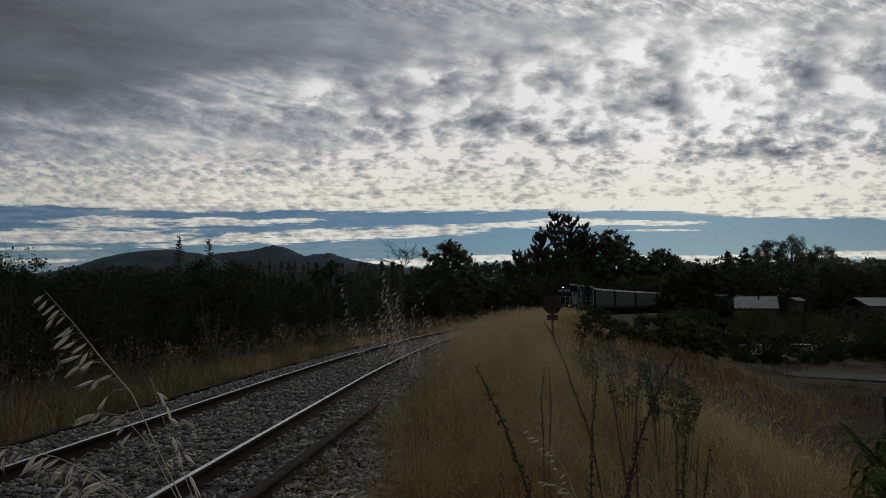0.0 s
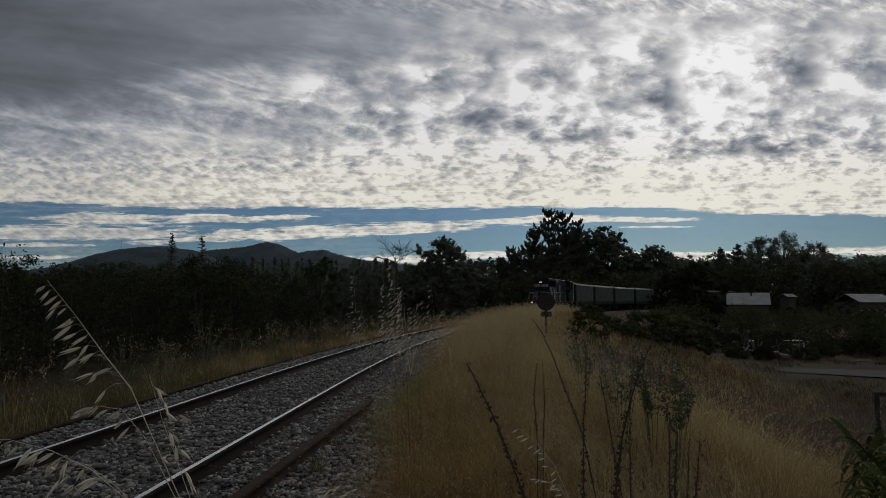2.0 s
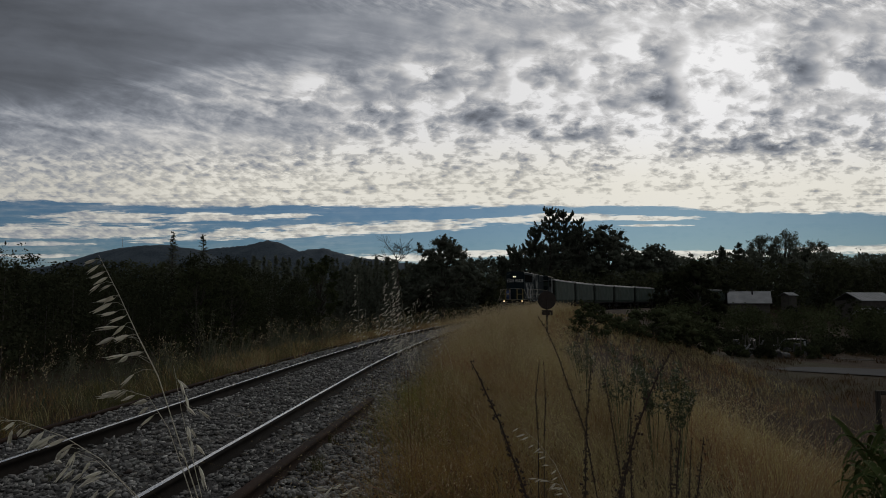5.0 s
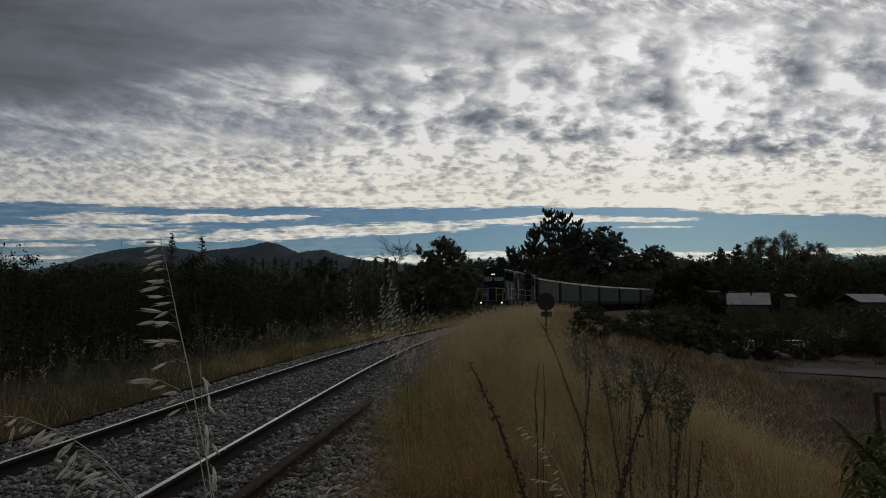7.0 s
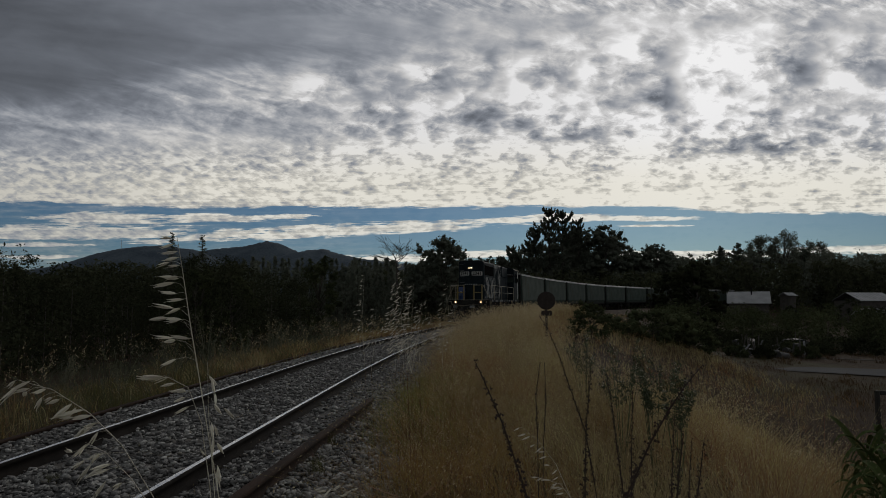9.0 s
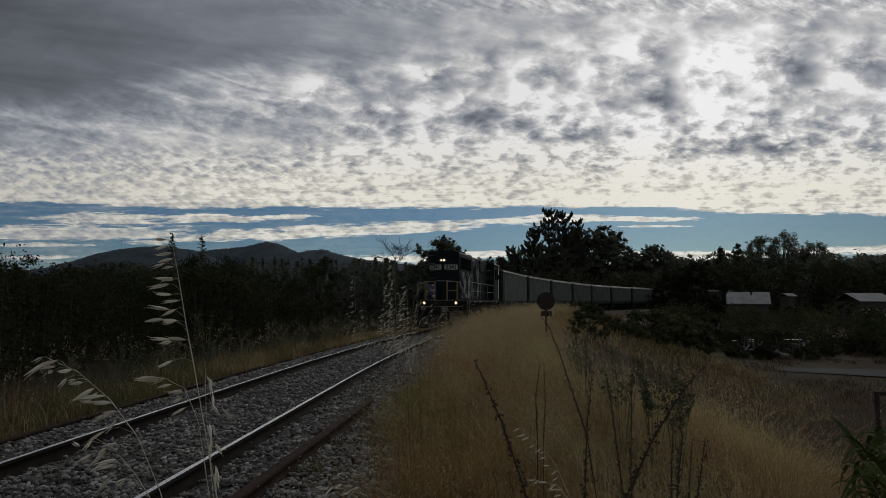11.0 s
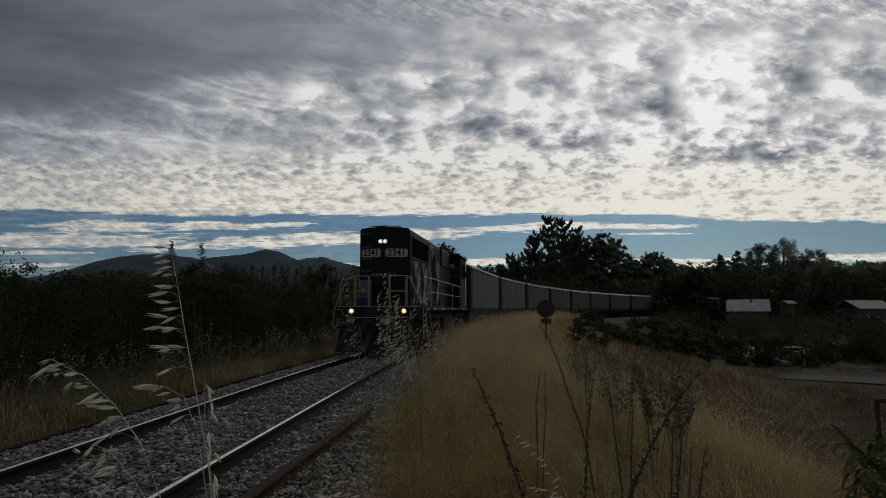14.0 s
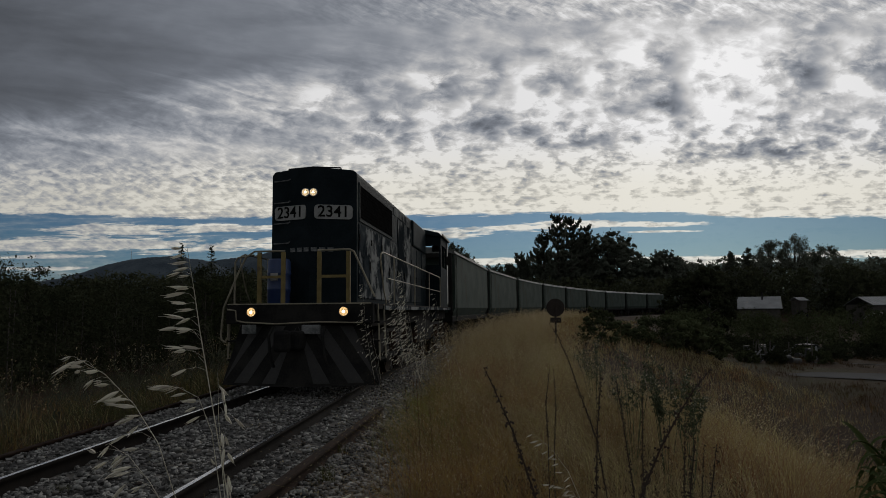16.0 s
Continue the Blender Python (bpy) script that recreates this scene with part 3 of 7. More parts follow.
def leaf_cloud(centres, radii, per, size, seed, flat=0.8, core=0.0, ways=None):
    """Small pointed leaves scattered in clumps, with a lumpy dense heart in each: arrays of vertices and four-sided faces."""
    r = np.random.RandomState(seed)
    centres, radii = np.asarray(centres, float), np.asarray(radii, float)
    c = np.repeat(centres, per, axis=0)
    n = len(c)
    v = r.normal(size=(n, 3))
    v /= np.linalg.norm(v, axis=1)[:, None]
    p = c + v * (np.repeat(radii, per) * np.clip(np.abs(r.normal(0.70, 0.30, n)), 0.1, 1.35))[:, None] * np.array([1, 1, flat])
    a = r.normal(size=(n, 3)) + v * 0.8
    if ways is not None:
        a = a * 0.55 + np.repeat(np.asarray(ways, float), per, axis=0) * 1.6
    a /= np.linalg.norm(a, axis=1)[:, None]
    b = np.cross(a, r.normal(size=(n, 3)))
    b /= np.linalg.norm(b, axis=1)[:, None]
    ln = (size * r.uniform(0.6, 1.5, n))[:, None]
    wd = ln * r.uniform(0.30, 0.55, n)[:, None]
    q = np.stack([p - a * ln, p + b * wd, p + a * ln, p - b * wd], 1).reshape(-1, 3)
    f = np.arange(n * 4).reshape(-1, 4)
    if not core:
        return q, f
    m = len(centres)
    box = np.array([(x, y, z) for x in (-1, 1) for y in (-1, 1) for z in (-1, 1)], float) * 0.577
    turn = np.linalg.qr(r.normal(size=(m, 3, 3)))[0]
    heart = np.einsum("mij,kj->mki", turn, box) * (radii * core)[:, None, None] * r.uniform(0.75, 1.2, (m, 8, 1)) * np.array([1, 1, flat]) + centres[:, None]
    sides = np.array([(0, 1, 3, 2), (4, 6, 7, 5), (0, 4, 5, 1), (2, 3, 7, 6), (0, 2, 6, 4), (1, 5, 7, 3)])
    g = (np.arange(m)[:, None, None] * 8 + sides[None]).reshape(-1, 4) + len(q)
    return np.concatenate([q, heart.reshape(-1, 3)]), np.concatenate([f, g])


def trunk_mesh(limbs, n=6):
    bm = bmesh.new()
    for pts, radii in limbs:
        tube(bm, pts, radii, n)
    return bm


def broad_tree(seed, height, spread, leaf=0.16, clumps=70, per=45, low=0.15, mat=None, name="tree", label="", bark=None, airy=1.0, ragged=0, core=0.0):
    """A rounded tree: trunk, limbs, and a crown of leaf clumps with an uneven outline."""
    rnd = random.Random(seed)
    tree = thing(name, label or "dark leafy tree in shade against the light", "tree")
    limbs = [([(0, 0, -0.4), (0.05, 0, height * 0.25), (rnd.uniform(-0.2, 0.2), rnd.uniform(-0.2, 0.2), height * 0.55)], [height * 0.022, height * 0.018, height * 0.010])]
    tops, radii = [], []
    count = 30 if name == "pine_tree" else 22
    for i in range(count):
        h = low + 0.12 + (0.86 - low) * ((i + rnd.random()) / count)
        a, k = i * 2.4 + rnd.uniform(-0.5, 0.5), rnd.uniform(0.6, 1.0)
        mid = (h - low) / (1 - low)
        rr = spread * k * math.sqrt(max(0.05, 1 - (1.75 * (mid - 0.42)) ** 2)) * 0.78
        end = Vector((math.cos(a) * rr, math.sin(a) * rr, height * h * 0.92))
        limbs.append(([(0, 0, height * (0.1 + 0.4 * h)), end * 0.55 + Vector((0, 0, height * 0.1 * (1 + h))), end], [height * 0.009, height * 0.006, height * 0.002]))
        lobe = spread * rnd.uniform(0.17, 0.31) * airy
        for _ in range(clumps // count):
            o = Vector((rnd.gauss(0, 1), rnd.gauss(0, 1), rnd.gauss(0, 1)))
            c = end + o.normalized() * lobe * rnd.uniform(0.2, 1.0) * Vector((1, 1, 0.75)).length / 1.6
            c.z = min(max(c.z, height * low), height * 0.96)
            tops.append(c), radii.append(lobe * rnd.uniform(0.35, 0.7))
        for _ in range(ragged):
            w = ((end - Vector((0, 0, height * 0.55))).normalized() * 0.8 + Vector((rnd.gauss(0, 0.6), rnd.gauss(0, 0.6), rnd.gauss(0.1, 0.5)))).normalized()
            for q in (0.75, 0.98, 1.2):
                c = end + w * lobe * q * rnd.uniform(0.85, 1.1)
                c.z = min(c.z, height * 0.99)
                tops.append(c), radii.append(lobe * (0.34 - 0.2 * q) + 0.12)
    part("trunk", trunk_mesh(limbs), bark or M_BARK, tree, smooth_faces=True)
    v, f = leaf_cloud(tops, radii, per, leaf, seed, core=core)
    raw("crown", v, f, mat or M_LEAF, tree)
    return tree


def pine_tree(seed, height, spread, leaf=0.3, per=30, label="", open_=0.3):
    """A tall ragged pine: whorls of branches that sweep up at their ends, with needle tufts along them."""
    rnd = random.Random(seed)
    tree = thing("pine_tree", label or "tall dark ragged pine against the sky", "tree")
    lean = Vector((rnd.uniform(-0.03, 0.03), rnd.uniform(-0.03, 0.03), 1))
    limbs = [([lean * -0.5, lean * height * 0.5, lean * height * 0.93], [height * 0.018, height * 0.012, height * 0.002])]
    tops, radii, ways = [], [], []
    k = open_ * 0.5
    while k < 0.95:
        env = spread * (1.0 if k < 0.40 else 1.0 - 0.72 * ((k - 0.40) / 0.55) ** 1.1) * (0.85 + 0.2 * math.sin(k * 31 + seed))
        for _ in range(rnd.randint(7, 9)):
            a, ln = rnd.uniform(0, 6.28), env * rnd.uniform(0.5, 1.12)
            base = lean * height * k
            up = rnd.uniform(0.0, 0.3) if k < 0.65 else rnd.uniform(0.3, 0.9)
            end = base + Vector((math.cos(a) * ln, math.sin(a) * ln, ln * up))
            mid = (base + end) * 0.5 - Vector((0, 0, ln * 0.10))
            tip = end + Vector((math.cos(a) * 0.25, math.sin(a) * 0.25, 0.75))
            tip.z = min(tip.z, height)
            limbs.append(([base, mid, end, tip], [height * 0.004, height * 0.003, height * 0.0015, height * 0.0006]))
            out, rise = (end - mid).normalized(), (tip - end).normalized()
            for q in (0.15, 0.3, 0.44, 0.56, 0.67, 0.77, 0.87, 0.95):
                at = base.lerp(mid, q * 2) if q < 0.5 else mid.lerp(end, q * 2 - 1)
                at = at + Vector((rnd.gauss(0, 0.16), rnd.gauss(0, 0.16), rnd.gauss(0.12, 0.12)))
                tops.append(at), radii.append(0.20 + ln * 0.085 * (1.25 - q)), ways.append(out + Vector((0, 0, 0.5)))
            for q in (0.1, 0.5, 0.9):
                tops.append(end.lerp(tip, q)), radii.append(0.26 - 0.13 * q), ways.append(rise)
        k += rnd.uniform(0.045, 0.07)
    part("trunk", trunk_mesh(limbs, 5), M_BARK, tree)
    v, f = leaf_cloud(tops, radii, per, leaf, seed, 0.9, 0.0, ways)
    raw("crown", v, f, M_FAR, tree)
    return tree


def fir_tree(seed, height, spread, leaf=0.22, per=16, label="slim pointed conifer rising above the wood"):
    rnd = random.Random(seed)
    tree = thing("conifer", label, "tree")
    limbs = [([(0, 0, -0.4), (0, 0, height * 0.6), (0, 0, height)], [height * 0.014, height * 0.008, 0.01])]
    tops, radii = [], []
    k = 0.06
    while k < 0.99:
        env = spread * (1.03 - k) ** 0.8
        for i in range(9):
            a = i * 0.7 + rnd.uniform(-0.4, 0.4) + k * 40
            ln = env * rnd.uniform(0.6, 1.15)
            kk = min(0.985, k + rnd.uniform(-0.035, 0.035))
            base, end = Vector((0, 0, height * kk)), Vector((math.cos(a) * ln, math.sin(a) * ln, height * kk + rnd.uniform(-0.1, 0.5) * ln))
            limbs.append(([base, end], [0.03, 0.01]))
            for q in (0.4, 0.75, 1.0):
                tops.append(base.lerp(end, q)), radii.append(0.08 + ln * 0.10)
        k += 0.036
    part("trunk", trunk_mesh(limbs, 4), M_BARK, tree)
    v, f = leaf_cloud(tops, radii, per, leaf, seed, 0.6)
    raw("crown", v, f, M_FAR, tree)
    return tree


def woods(name, label, spots, leaf, seed, mat, per=26, kind_of="broad", low=0.03, core=0.0):
    """Many trees that nobody could count, joined: spots are (x, y, height, radius)."""
    rnd = random.Random(seed)
    tops, radii, limbs = [], [], []
    for x, y, h, rad in spots:
        z = ground_z(x, y)
        base = Vector((x, y, z))
        limbs.append(([base - Vector((0, 0, 0.4)), base + Vector((0, 0, h * 0.8))], [0.006 * h, 0.003 * h]))
        for _ in range(int(20 + 9 * h / max(rad, 0.6))):
            k = rnd.uniform(low, 1.0)
            if kind_of == "broad":
                e = rad * (math.sqrt(max(0.02, 1 - (1.7 * (k - 0.42)) ** 2)) if k > 0.42 else 1.0)
            else:
                e = rad * (1.02 - k) ** 0.8
            a, q = rnd.uniform(0, 6.28), e * math.sqrt(rnd.uniform(0.2, 1.0))
            tops.append(base + Vector((math.cos(a) * q, math.sin(a) * q, h * k))), radii.append(rad * rnd.uniform(0.18, 0.36) * (1.0 if kind_of == "broad" else 0.7))
    v, f = leaf_cloud(tops, radii, per, leaf, seed, core=core)
    ob = raw(name, v, f, mat)
    part("trunks", trunk_mesh(limbs, 4), M_BARK, ob)
    return tagged(ob, label, "woods", kind="stuff")


def at_bearing(px, depth):
    """The plan's x for a bearing given as a share of the lens, at a depth ahead."""
    return (px - 784) / 1230 * depth


def put(tree, x, y, turn=0.0, scale=1.0, sink=0.15, label=""):
    tree.matrix_basis = pose(x, y, ground_z(x, y) - sink, 0, 0, turn) @ Matrix.Scale(scale, 4)
    return tagged(tree, label)


def top_to(z_top, x, y, sink=0.15):
    return z_top - ground_z(x, y) + sink


def elev(py, depth):
    return 1.39 + (541 - py) / 1230 * depth


def make_trees():
    rnd = random.Random(21)
    # the tall pines behind the line: one ragged leader and rounded old crowns
    for px, py, dep, wide, seed, label in ((974, 368, 164, 6.6, 4, "tall dark ragged pine with a flat spiky top"), (994, 371, 166, 6.4, 6, "tall dark pine with upswept ragged branches"), (1024, 381, 169, 4.2, 9, "dark ragged pine leaning out of the group"), (950, 400, 167, 5.6, 14, "shorter ragged pine at the foot of the tall one"), (935, 424, 170, 5.5, 15, "low ragged pine at the foot of the tall one"), (903, 430, 178, 3.6, 23, "small pointed pine beside the tall group"), (917, 444, 176, 4.2, 29, "lower pointed pine beside the tall group"), (888, 454, 180, 4.0, 28, "low dark pine at the end of the group"), (1030, 408, 174, 6.5, 16, "broad ragged pine filling the group")):
        x = at_bearing(px, dep)
        put(pine_tree(seed, top_to(elev(py, dep), x, dep), wide, 0.21, 14), x, dep, label=label)
    for px, py, dep, wide, seed in ((1062, 397, 172, 6.6, 5), (1005, 412, 176, 8.0, 11), (1155, 429, 178, 6.6, 13), (1116, 440, 174, 5.5, 17), (1180, 444, 184, 5.0, 19), (1088, 405, 180, 5.0, 12)):
        x = at_bearing(px, dep)
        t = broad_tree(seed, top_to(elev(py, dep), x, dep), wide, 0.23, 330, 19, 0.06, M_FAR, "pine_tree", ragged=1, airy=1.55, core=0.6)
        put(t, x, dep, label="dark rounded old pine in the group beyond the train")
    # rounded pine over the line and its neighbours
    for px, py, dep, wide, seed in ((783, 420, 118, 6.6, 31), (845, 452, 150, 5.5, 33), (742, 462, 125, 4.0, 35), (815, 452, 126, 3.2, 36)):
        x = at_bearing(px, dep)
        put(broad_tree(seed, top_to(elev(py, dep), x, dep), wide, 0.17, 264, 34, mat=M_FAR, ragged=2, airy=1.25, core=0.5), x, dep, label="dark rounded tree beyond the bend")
    # the broad dark tree that hides the tail of the train
    x = at_bearing(1232, 100)
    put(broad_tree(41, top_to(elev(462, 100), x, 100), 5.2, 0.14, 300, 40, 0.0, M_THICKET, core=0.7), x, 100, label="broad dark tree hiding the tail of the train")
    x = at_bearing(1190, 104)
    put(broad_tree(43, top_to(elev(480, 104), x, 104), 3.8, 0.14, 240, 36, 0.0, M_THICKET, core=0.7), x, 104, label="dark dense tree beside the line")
    # tall gum trees
    for px, py, dep, wide, seed in ((1386, 404, 205, 7.4, 51), (1343, 409, 210, 6.2, 53), (1446, 421, 212, 6.0, 55), (1413, 430, 214, 5.0, 57)):
        x = at_bearing(px, dep)
        put(broad_tree(seed, top_to(elev(py, dep), x, dep), wide * 0.84, 0.18, 264, 36, 0.46, M_FAR, name="gum_tree", airy=1.2), x, dep, label="tall airy gum tree with open crown")
    for px, py, dep, wide, seed in ((1277, 436, 195, 4.5, 61), (1308, 430, 195, 5.0, 63)):
        x = at_bearing(px, dep)
        put(fir_tree(seed, top_to(elev(py, dep), x, dep), wide, 0.22, 20), x, dep, label="pointed dark conifer above the wood")
    # two slim conifers before the hills
    for px, py, dep, seed in ((303, 411, 70, 71), (357, 415, 78, 73)):
        x = at_bearing(px, dep)
        put(fir_tree(seed, top_to(elev(py, dep), x, dep), 1.7, 0.075, 6), x, dep, label="slim pointed conifer before the hills")
    # younger, lighter trees at the thicket's edge
    for px, py, dep, wide, seed in ((350, 468, 46, 2.3, 75), (410, 482, 50, 2.2, 77), (565, 450, 92, 3.4, 79), (20, 448, 44, 2.6, 78)):
        x = at_bearing(px, dep)
        put(broad_tree(seed, top_to(elev(py, dep), x, dep), wide, 0.07 if dep < 60 else 0.13, 240, 34, 0.03, M_YOUNG if px > 100 else M_THICKET, ragged=2), x, dep, label="young leafy tree at the thicket's edge")
    # woods: left of the line, near to far
    spots = []
    for i in range(80):
        px = rnd.uniform(-160, 560)
        dep = rnd.uniform(26, 55) + max(0, px) * 0.05
        x = at_bearing(px, dep)
        s, d = line_coords(x, dep)
        if d[0] > -9.5:
            continue
        py = 488 + rnd.uniform(-14, 46) * rnd.random() - (26 if px < 40 else 0) + 11 * math.sin(px / 37.0) - 24 * math.exp(-((px - 370) / 55) ** 2) + 10 * math.exp(-((px - 200) / 60) ** 2)
        spots.append((x, dep, top_to(elev(py, dep), x, dep), rnd.uniform(1.6, 3.3)))
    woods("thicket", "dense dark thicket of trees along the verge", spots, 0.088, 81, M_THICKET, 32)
    spots = []
    for i in range(150):
        px = rnd.uniform(330, 700)
        dep = rnd.uniform(110, 160)
        x = at_bearing(px, dep)
        py = 468 + rnd.uniform(-12, 14)
        spots.append((x, dep, top_to(elev(py + rnd.choice((0, 0, 8, 16)), dep), x, dep), rnd.uniform(1.1, 1.8)))
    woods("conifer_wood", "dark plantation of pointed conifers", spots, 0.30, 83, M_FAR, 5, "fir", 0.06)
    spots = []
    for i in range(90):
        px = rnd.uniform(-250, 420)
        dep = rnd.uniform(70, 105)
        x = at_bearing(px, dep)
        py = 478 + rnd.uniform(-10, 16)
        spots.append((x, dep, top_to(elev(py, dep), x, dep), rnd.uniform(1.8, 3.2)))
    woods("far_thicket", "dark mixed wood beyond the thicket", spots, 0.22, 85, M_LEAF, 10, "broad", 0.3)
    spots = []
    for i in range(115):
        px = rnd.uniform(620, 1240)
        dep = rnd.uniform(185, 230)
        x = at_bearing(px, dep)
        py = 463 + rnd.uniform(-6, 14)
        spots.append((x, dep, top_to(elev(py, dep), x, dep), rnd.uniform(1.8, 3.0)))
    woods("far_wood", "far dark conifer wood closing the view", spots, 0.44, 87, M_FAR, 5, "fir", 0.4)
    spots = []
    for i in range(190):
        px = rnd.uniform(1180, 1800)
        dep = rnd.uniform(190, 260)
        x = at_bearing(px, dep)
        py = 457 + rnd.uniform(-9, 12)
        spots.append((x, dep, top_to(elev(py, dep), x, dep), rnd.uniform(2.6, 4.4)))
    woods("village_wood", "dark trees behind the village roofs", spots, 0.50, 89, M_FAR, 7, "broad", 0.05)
    # lower belt behind the train, between the trunks
    spots = []
    for i in range(190):
        px = rnd.uniform(640, 1780)
        dep = rnd.uniform(140, 182) if px < 1180 else rnd.uniform(170, 186)
        x = at_bearing(px, dep)
        py = 492 + rnd.uniform(-12, 14) - (18 if px > 1180 else 0)
        spots.append((x, dep, top_to(elev(py, dep), x, dep), rnd.uniform(2.0, 3.5)))
    woods("underwood", "dark undergrowth below the pines", spots, 0.44, 91, M_LEAF, 6)
    # bushes among the gardens
    spots = []
    for i in range(95):
        px = rnd.uniform(1180, 1760)
        dep = rnd.uniform(75, 132)
        x = at_bearing(px, dep)
        py = 549 + rnd.uniform(-9, 12)
        if 1270 < px < 1420 and py < 543:
            continue
        spots.append((x, dep, max(1.0, top_to(elev(py, dep), x, dep)), rnd.uniform(1.3, 2.6)))
    low = []
    for i in range(240):
        x, y = rnd.uniform(19, 62), rnd.uniform(56, 96)
        if y < 60 + 0.12 * (x - 20) or x / y > 0.68 or x / y < 0.30:
            continue
        low.append((x, y, rnd.uniform(0.4, 1.1), rnd.uniform(0.7, 1.5)))
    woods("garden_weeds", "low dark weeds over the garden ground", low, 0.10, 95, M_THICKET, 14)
    woods("garden_thicket", "dull green garden bushes below the houses", spots, 0.15, 93, M_YOUNG, 14)


make_trees()


def make_bare_tree():
    tree = thing("bare_tree", "leafless grey tree with fine spreading twigs", "tree")
    rnd = random.Random(77)
    limbs = []
    LENGTHS, RADII = (1.9, 1.5, 1.05, 0.75), (0.060, 0.036, 0.022, 0.014)

    def grow(p, way, level):
        ln = LENGTHS[level] * rnd.uniform(0.75, 1.2)
        q = p + way * ln
        mid = (p + q) / 2 + Vector((rnd.uniform(-1, 1), rnd.uniform(-1, 1), -0.4)) * ln * 0.08
        limbs.append(([p, mid, q], [RADII[level], RADII[level] * 0.85, RADII[level] * 0.6]))
        if level < 3:
            for k in range(4 if level == 2 else 3):
                w = (way + Vector((rnd.gauss(0, 0.6), rnd.gauss(0, 0.6), rnd.uniform(-0.35, 0.35)))).normalized()
                grow(p.lerp(q, (0.6, 0.85, 1.0, 0.4)[k]), w, level + 1)

    dep = 105
    x = at_bearing(701, dep)
    z0 = ground_z(x, dep)
    h = elev(413, dep) - z0
    fork = Vector((0.1, 0, h - 4.4))
    limbs.append(([Vector((0, 0, -0.3)), Vector((0.15, 0, (h - 4.4) * 0.5)), fork], [0.2, 0.16, 0.11]))
    for k in range(7):
        a = k * 0.9 + rnd.uniform(-0.3, 0.3)
        out = rnd.uniform(0.4, 1.6)
        grow(fork + Vector((0, 0, rnd.uniform(-0.6, 0.3))), Vector((math.cos(a) * out, math.sin(a) * out, 0.8)).normalized(), 0)
    part("trunk", trunk_mesh(limbs, 5), M_BARK, tree)
    tree.location = (x, dep, z0)


make_bare_tree()


def make_hills():
    """Three wooded hills on the skyline: ridges with shoulders, as solid forms on the ground."""
    dist = 3400.0

    def hill(label, skyline, y_mid, deep, seed):
        xs, ys = np.linspace(-2400, 500, 260), np.linspace(-1, 1, 40)
        gx, gy = np.meshgrid(xs, ys)
        cx, top = [at_bearing(p, y_mid) for p, q in skyline], [(541 - q) / 1230 * y_mid for p, q in skyline]
        h = np.interp(gx, cx, top)
        h = (h + 12) * np.clip(1 - np.abs(gy) ** 1.6, 0, 1) - 16
        rough = np.clip(h / 60, 0, 1)
        h += (waves(gx, gy * deep, 260.0, seed) * 4 + waves(gx, gy * deep, 45.0, seed + 1) * 3) * rough
        h += np.random.RandomState(seed).uniform(-1.5, 4.5, h.shape) * rough
        n = len(xs)
        i, j = np.meshgrid(np.arange(n - 1), np.arange(len(ys) - 1))
        a = (j * n + i).ravel()
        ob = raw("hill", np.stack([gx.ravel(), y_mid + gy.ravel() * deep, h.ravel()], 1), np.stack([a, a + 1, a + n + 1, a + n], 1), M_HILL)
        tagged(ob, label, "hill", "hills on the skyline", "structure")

    hill("dark wooded hill with a long shoulder", ((-300, 520), (30, 480), (90, 472), (120, 465), (160, 453), (205, 441), (240, 437), (290, 433), (320, 438), (350, 444), (420, 470), (500, 545)), dist, 500, 3)
    hill("pointed wooded hilltop with blue haze in its colour", ((250, 545), (340, 446), (400, 439), (435, 436), (455, 430), (472, 427), (490, 430), (510, 438), (540, 452), (640, 545)), 4000.0, 450, 5)
    hill("low wooded hill falling to the plain", ((330, 545), (480, 456), (520, 447), (545, 443), (577, 440), (584, 444), (610, 452), (640, 458), (700, 464), (800, 480), (900, 545)), 3000.0, 400, 7)
    mast = thing("radio_mast", "thin lattice radio mast on the hilltop", "mast")
    y = dist
    x, z = at_bearing(213, y), (541 - 441) / 1230 * y - 10
    mast.location = (x, y, z)
    bm = bmesh.new()
    for a, b in ((-1.2, -1.2), (1.2, -1.2), (0, 1.2)):
        rod(bm, (a, b, -15), (a * 0.3, b * 0.3, 58), 0.45, 0.35, 5)
    for k in range(14):
        w = 1.2 * (1 - 0.05 * k)
        rod(bm, (-w, -w, k * 4), (w, -w, k * 4 + 4), 0.2, n=4), rod(bm, (w, -w, k * 4), (0, w, k * 4 + 4), 0.2, n=4)
    part("lattice", bm, M_CHROME, mast)


make_hills()

# ---------------------------------------------------------------- train
SPEED, LEAD = 4.9336, 14.95
PITCH = 14.1
WAGONS = 11


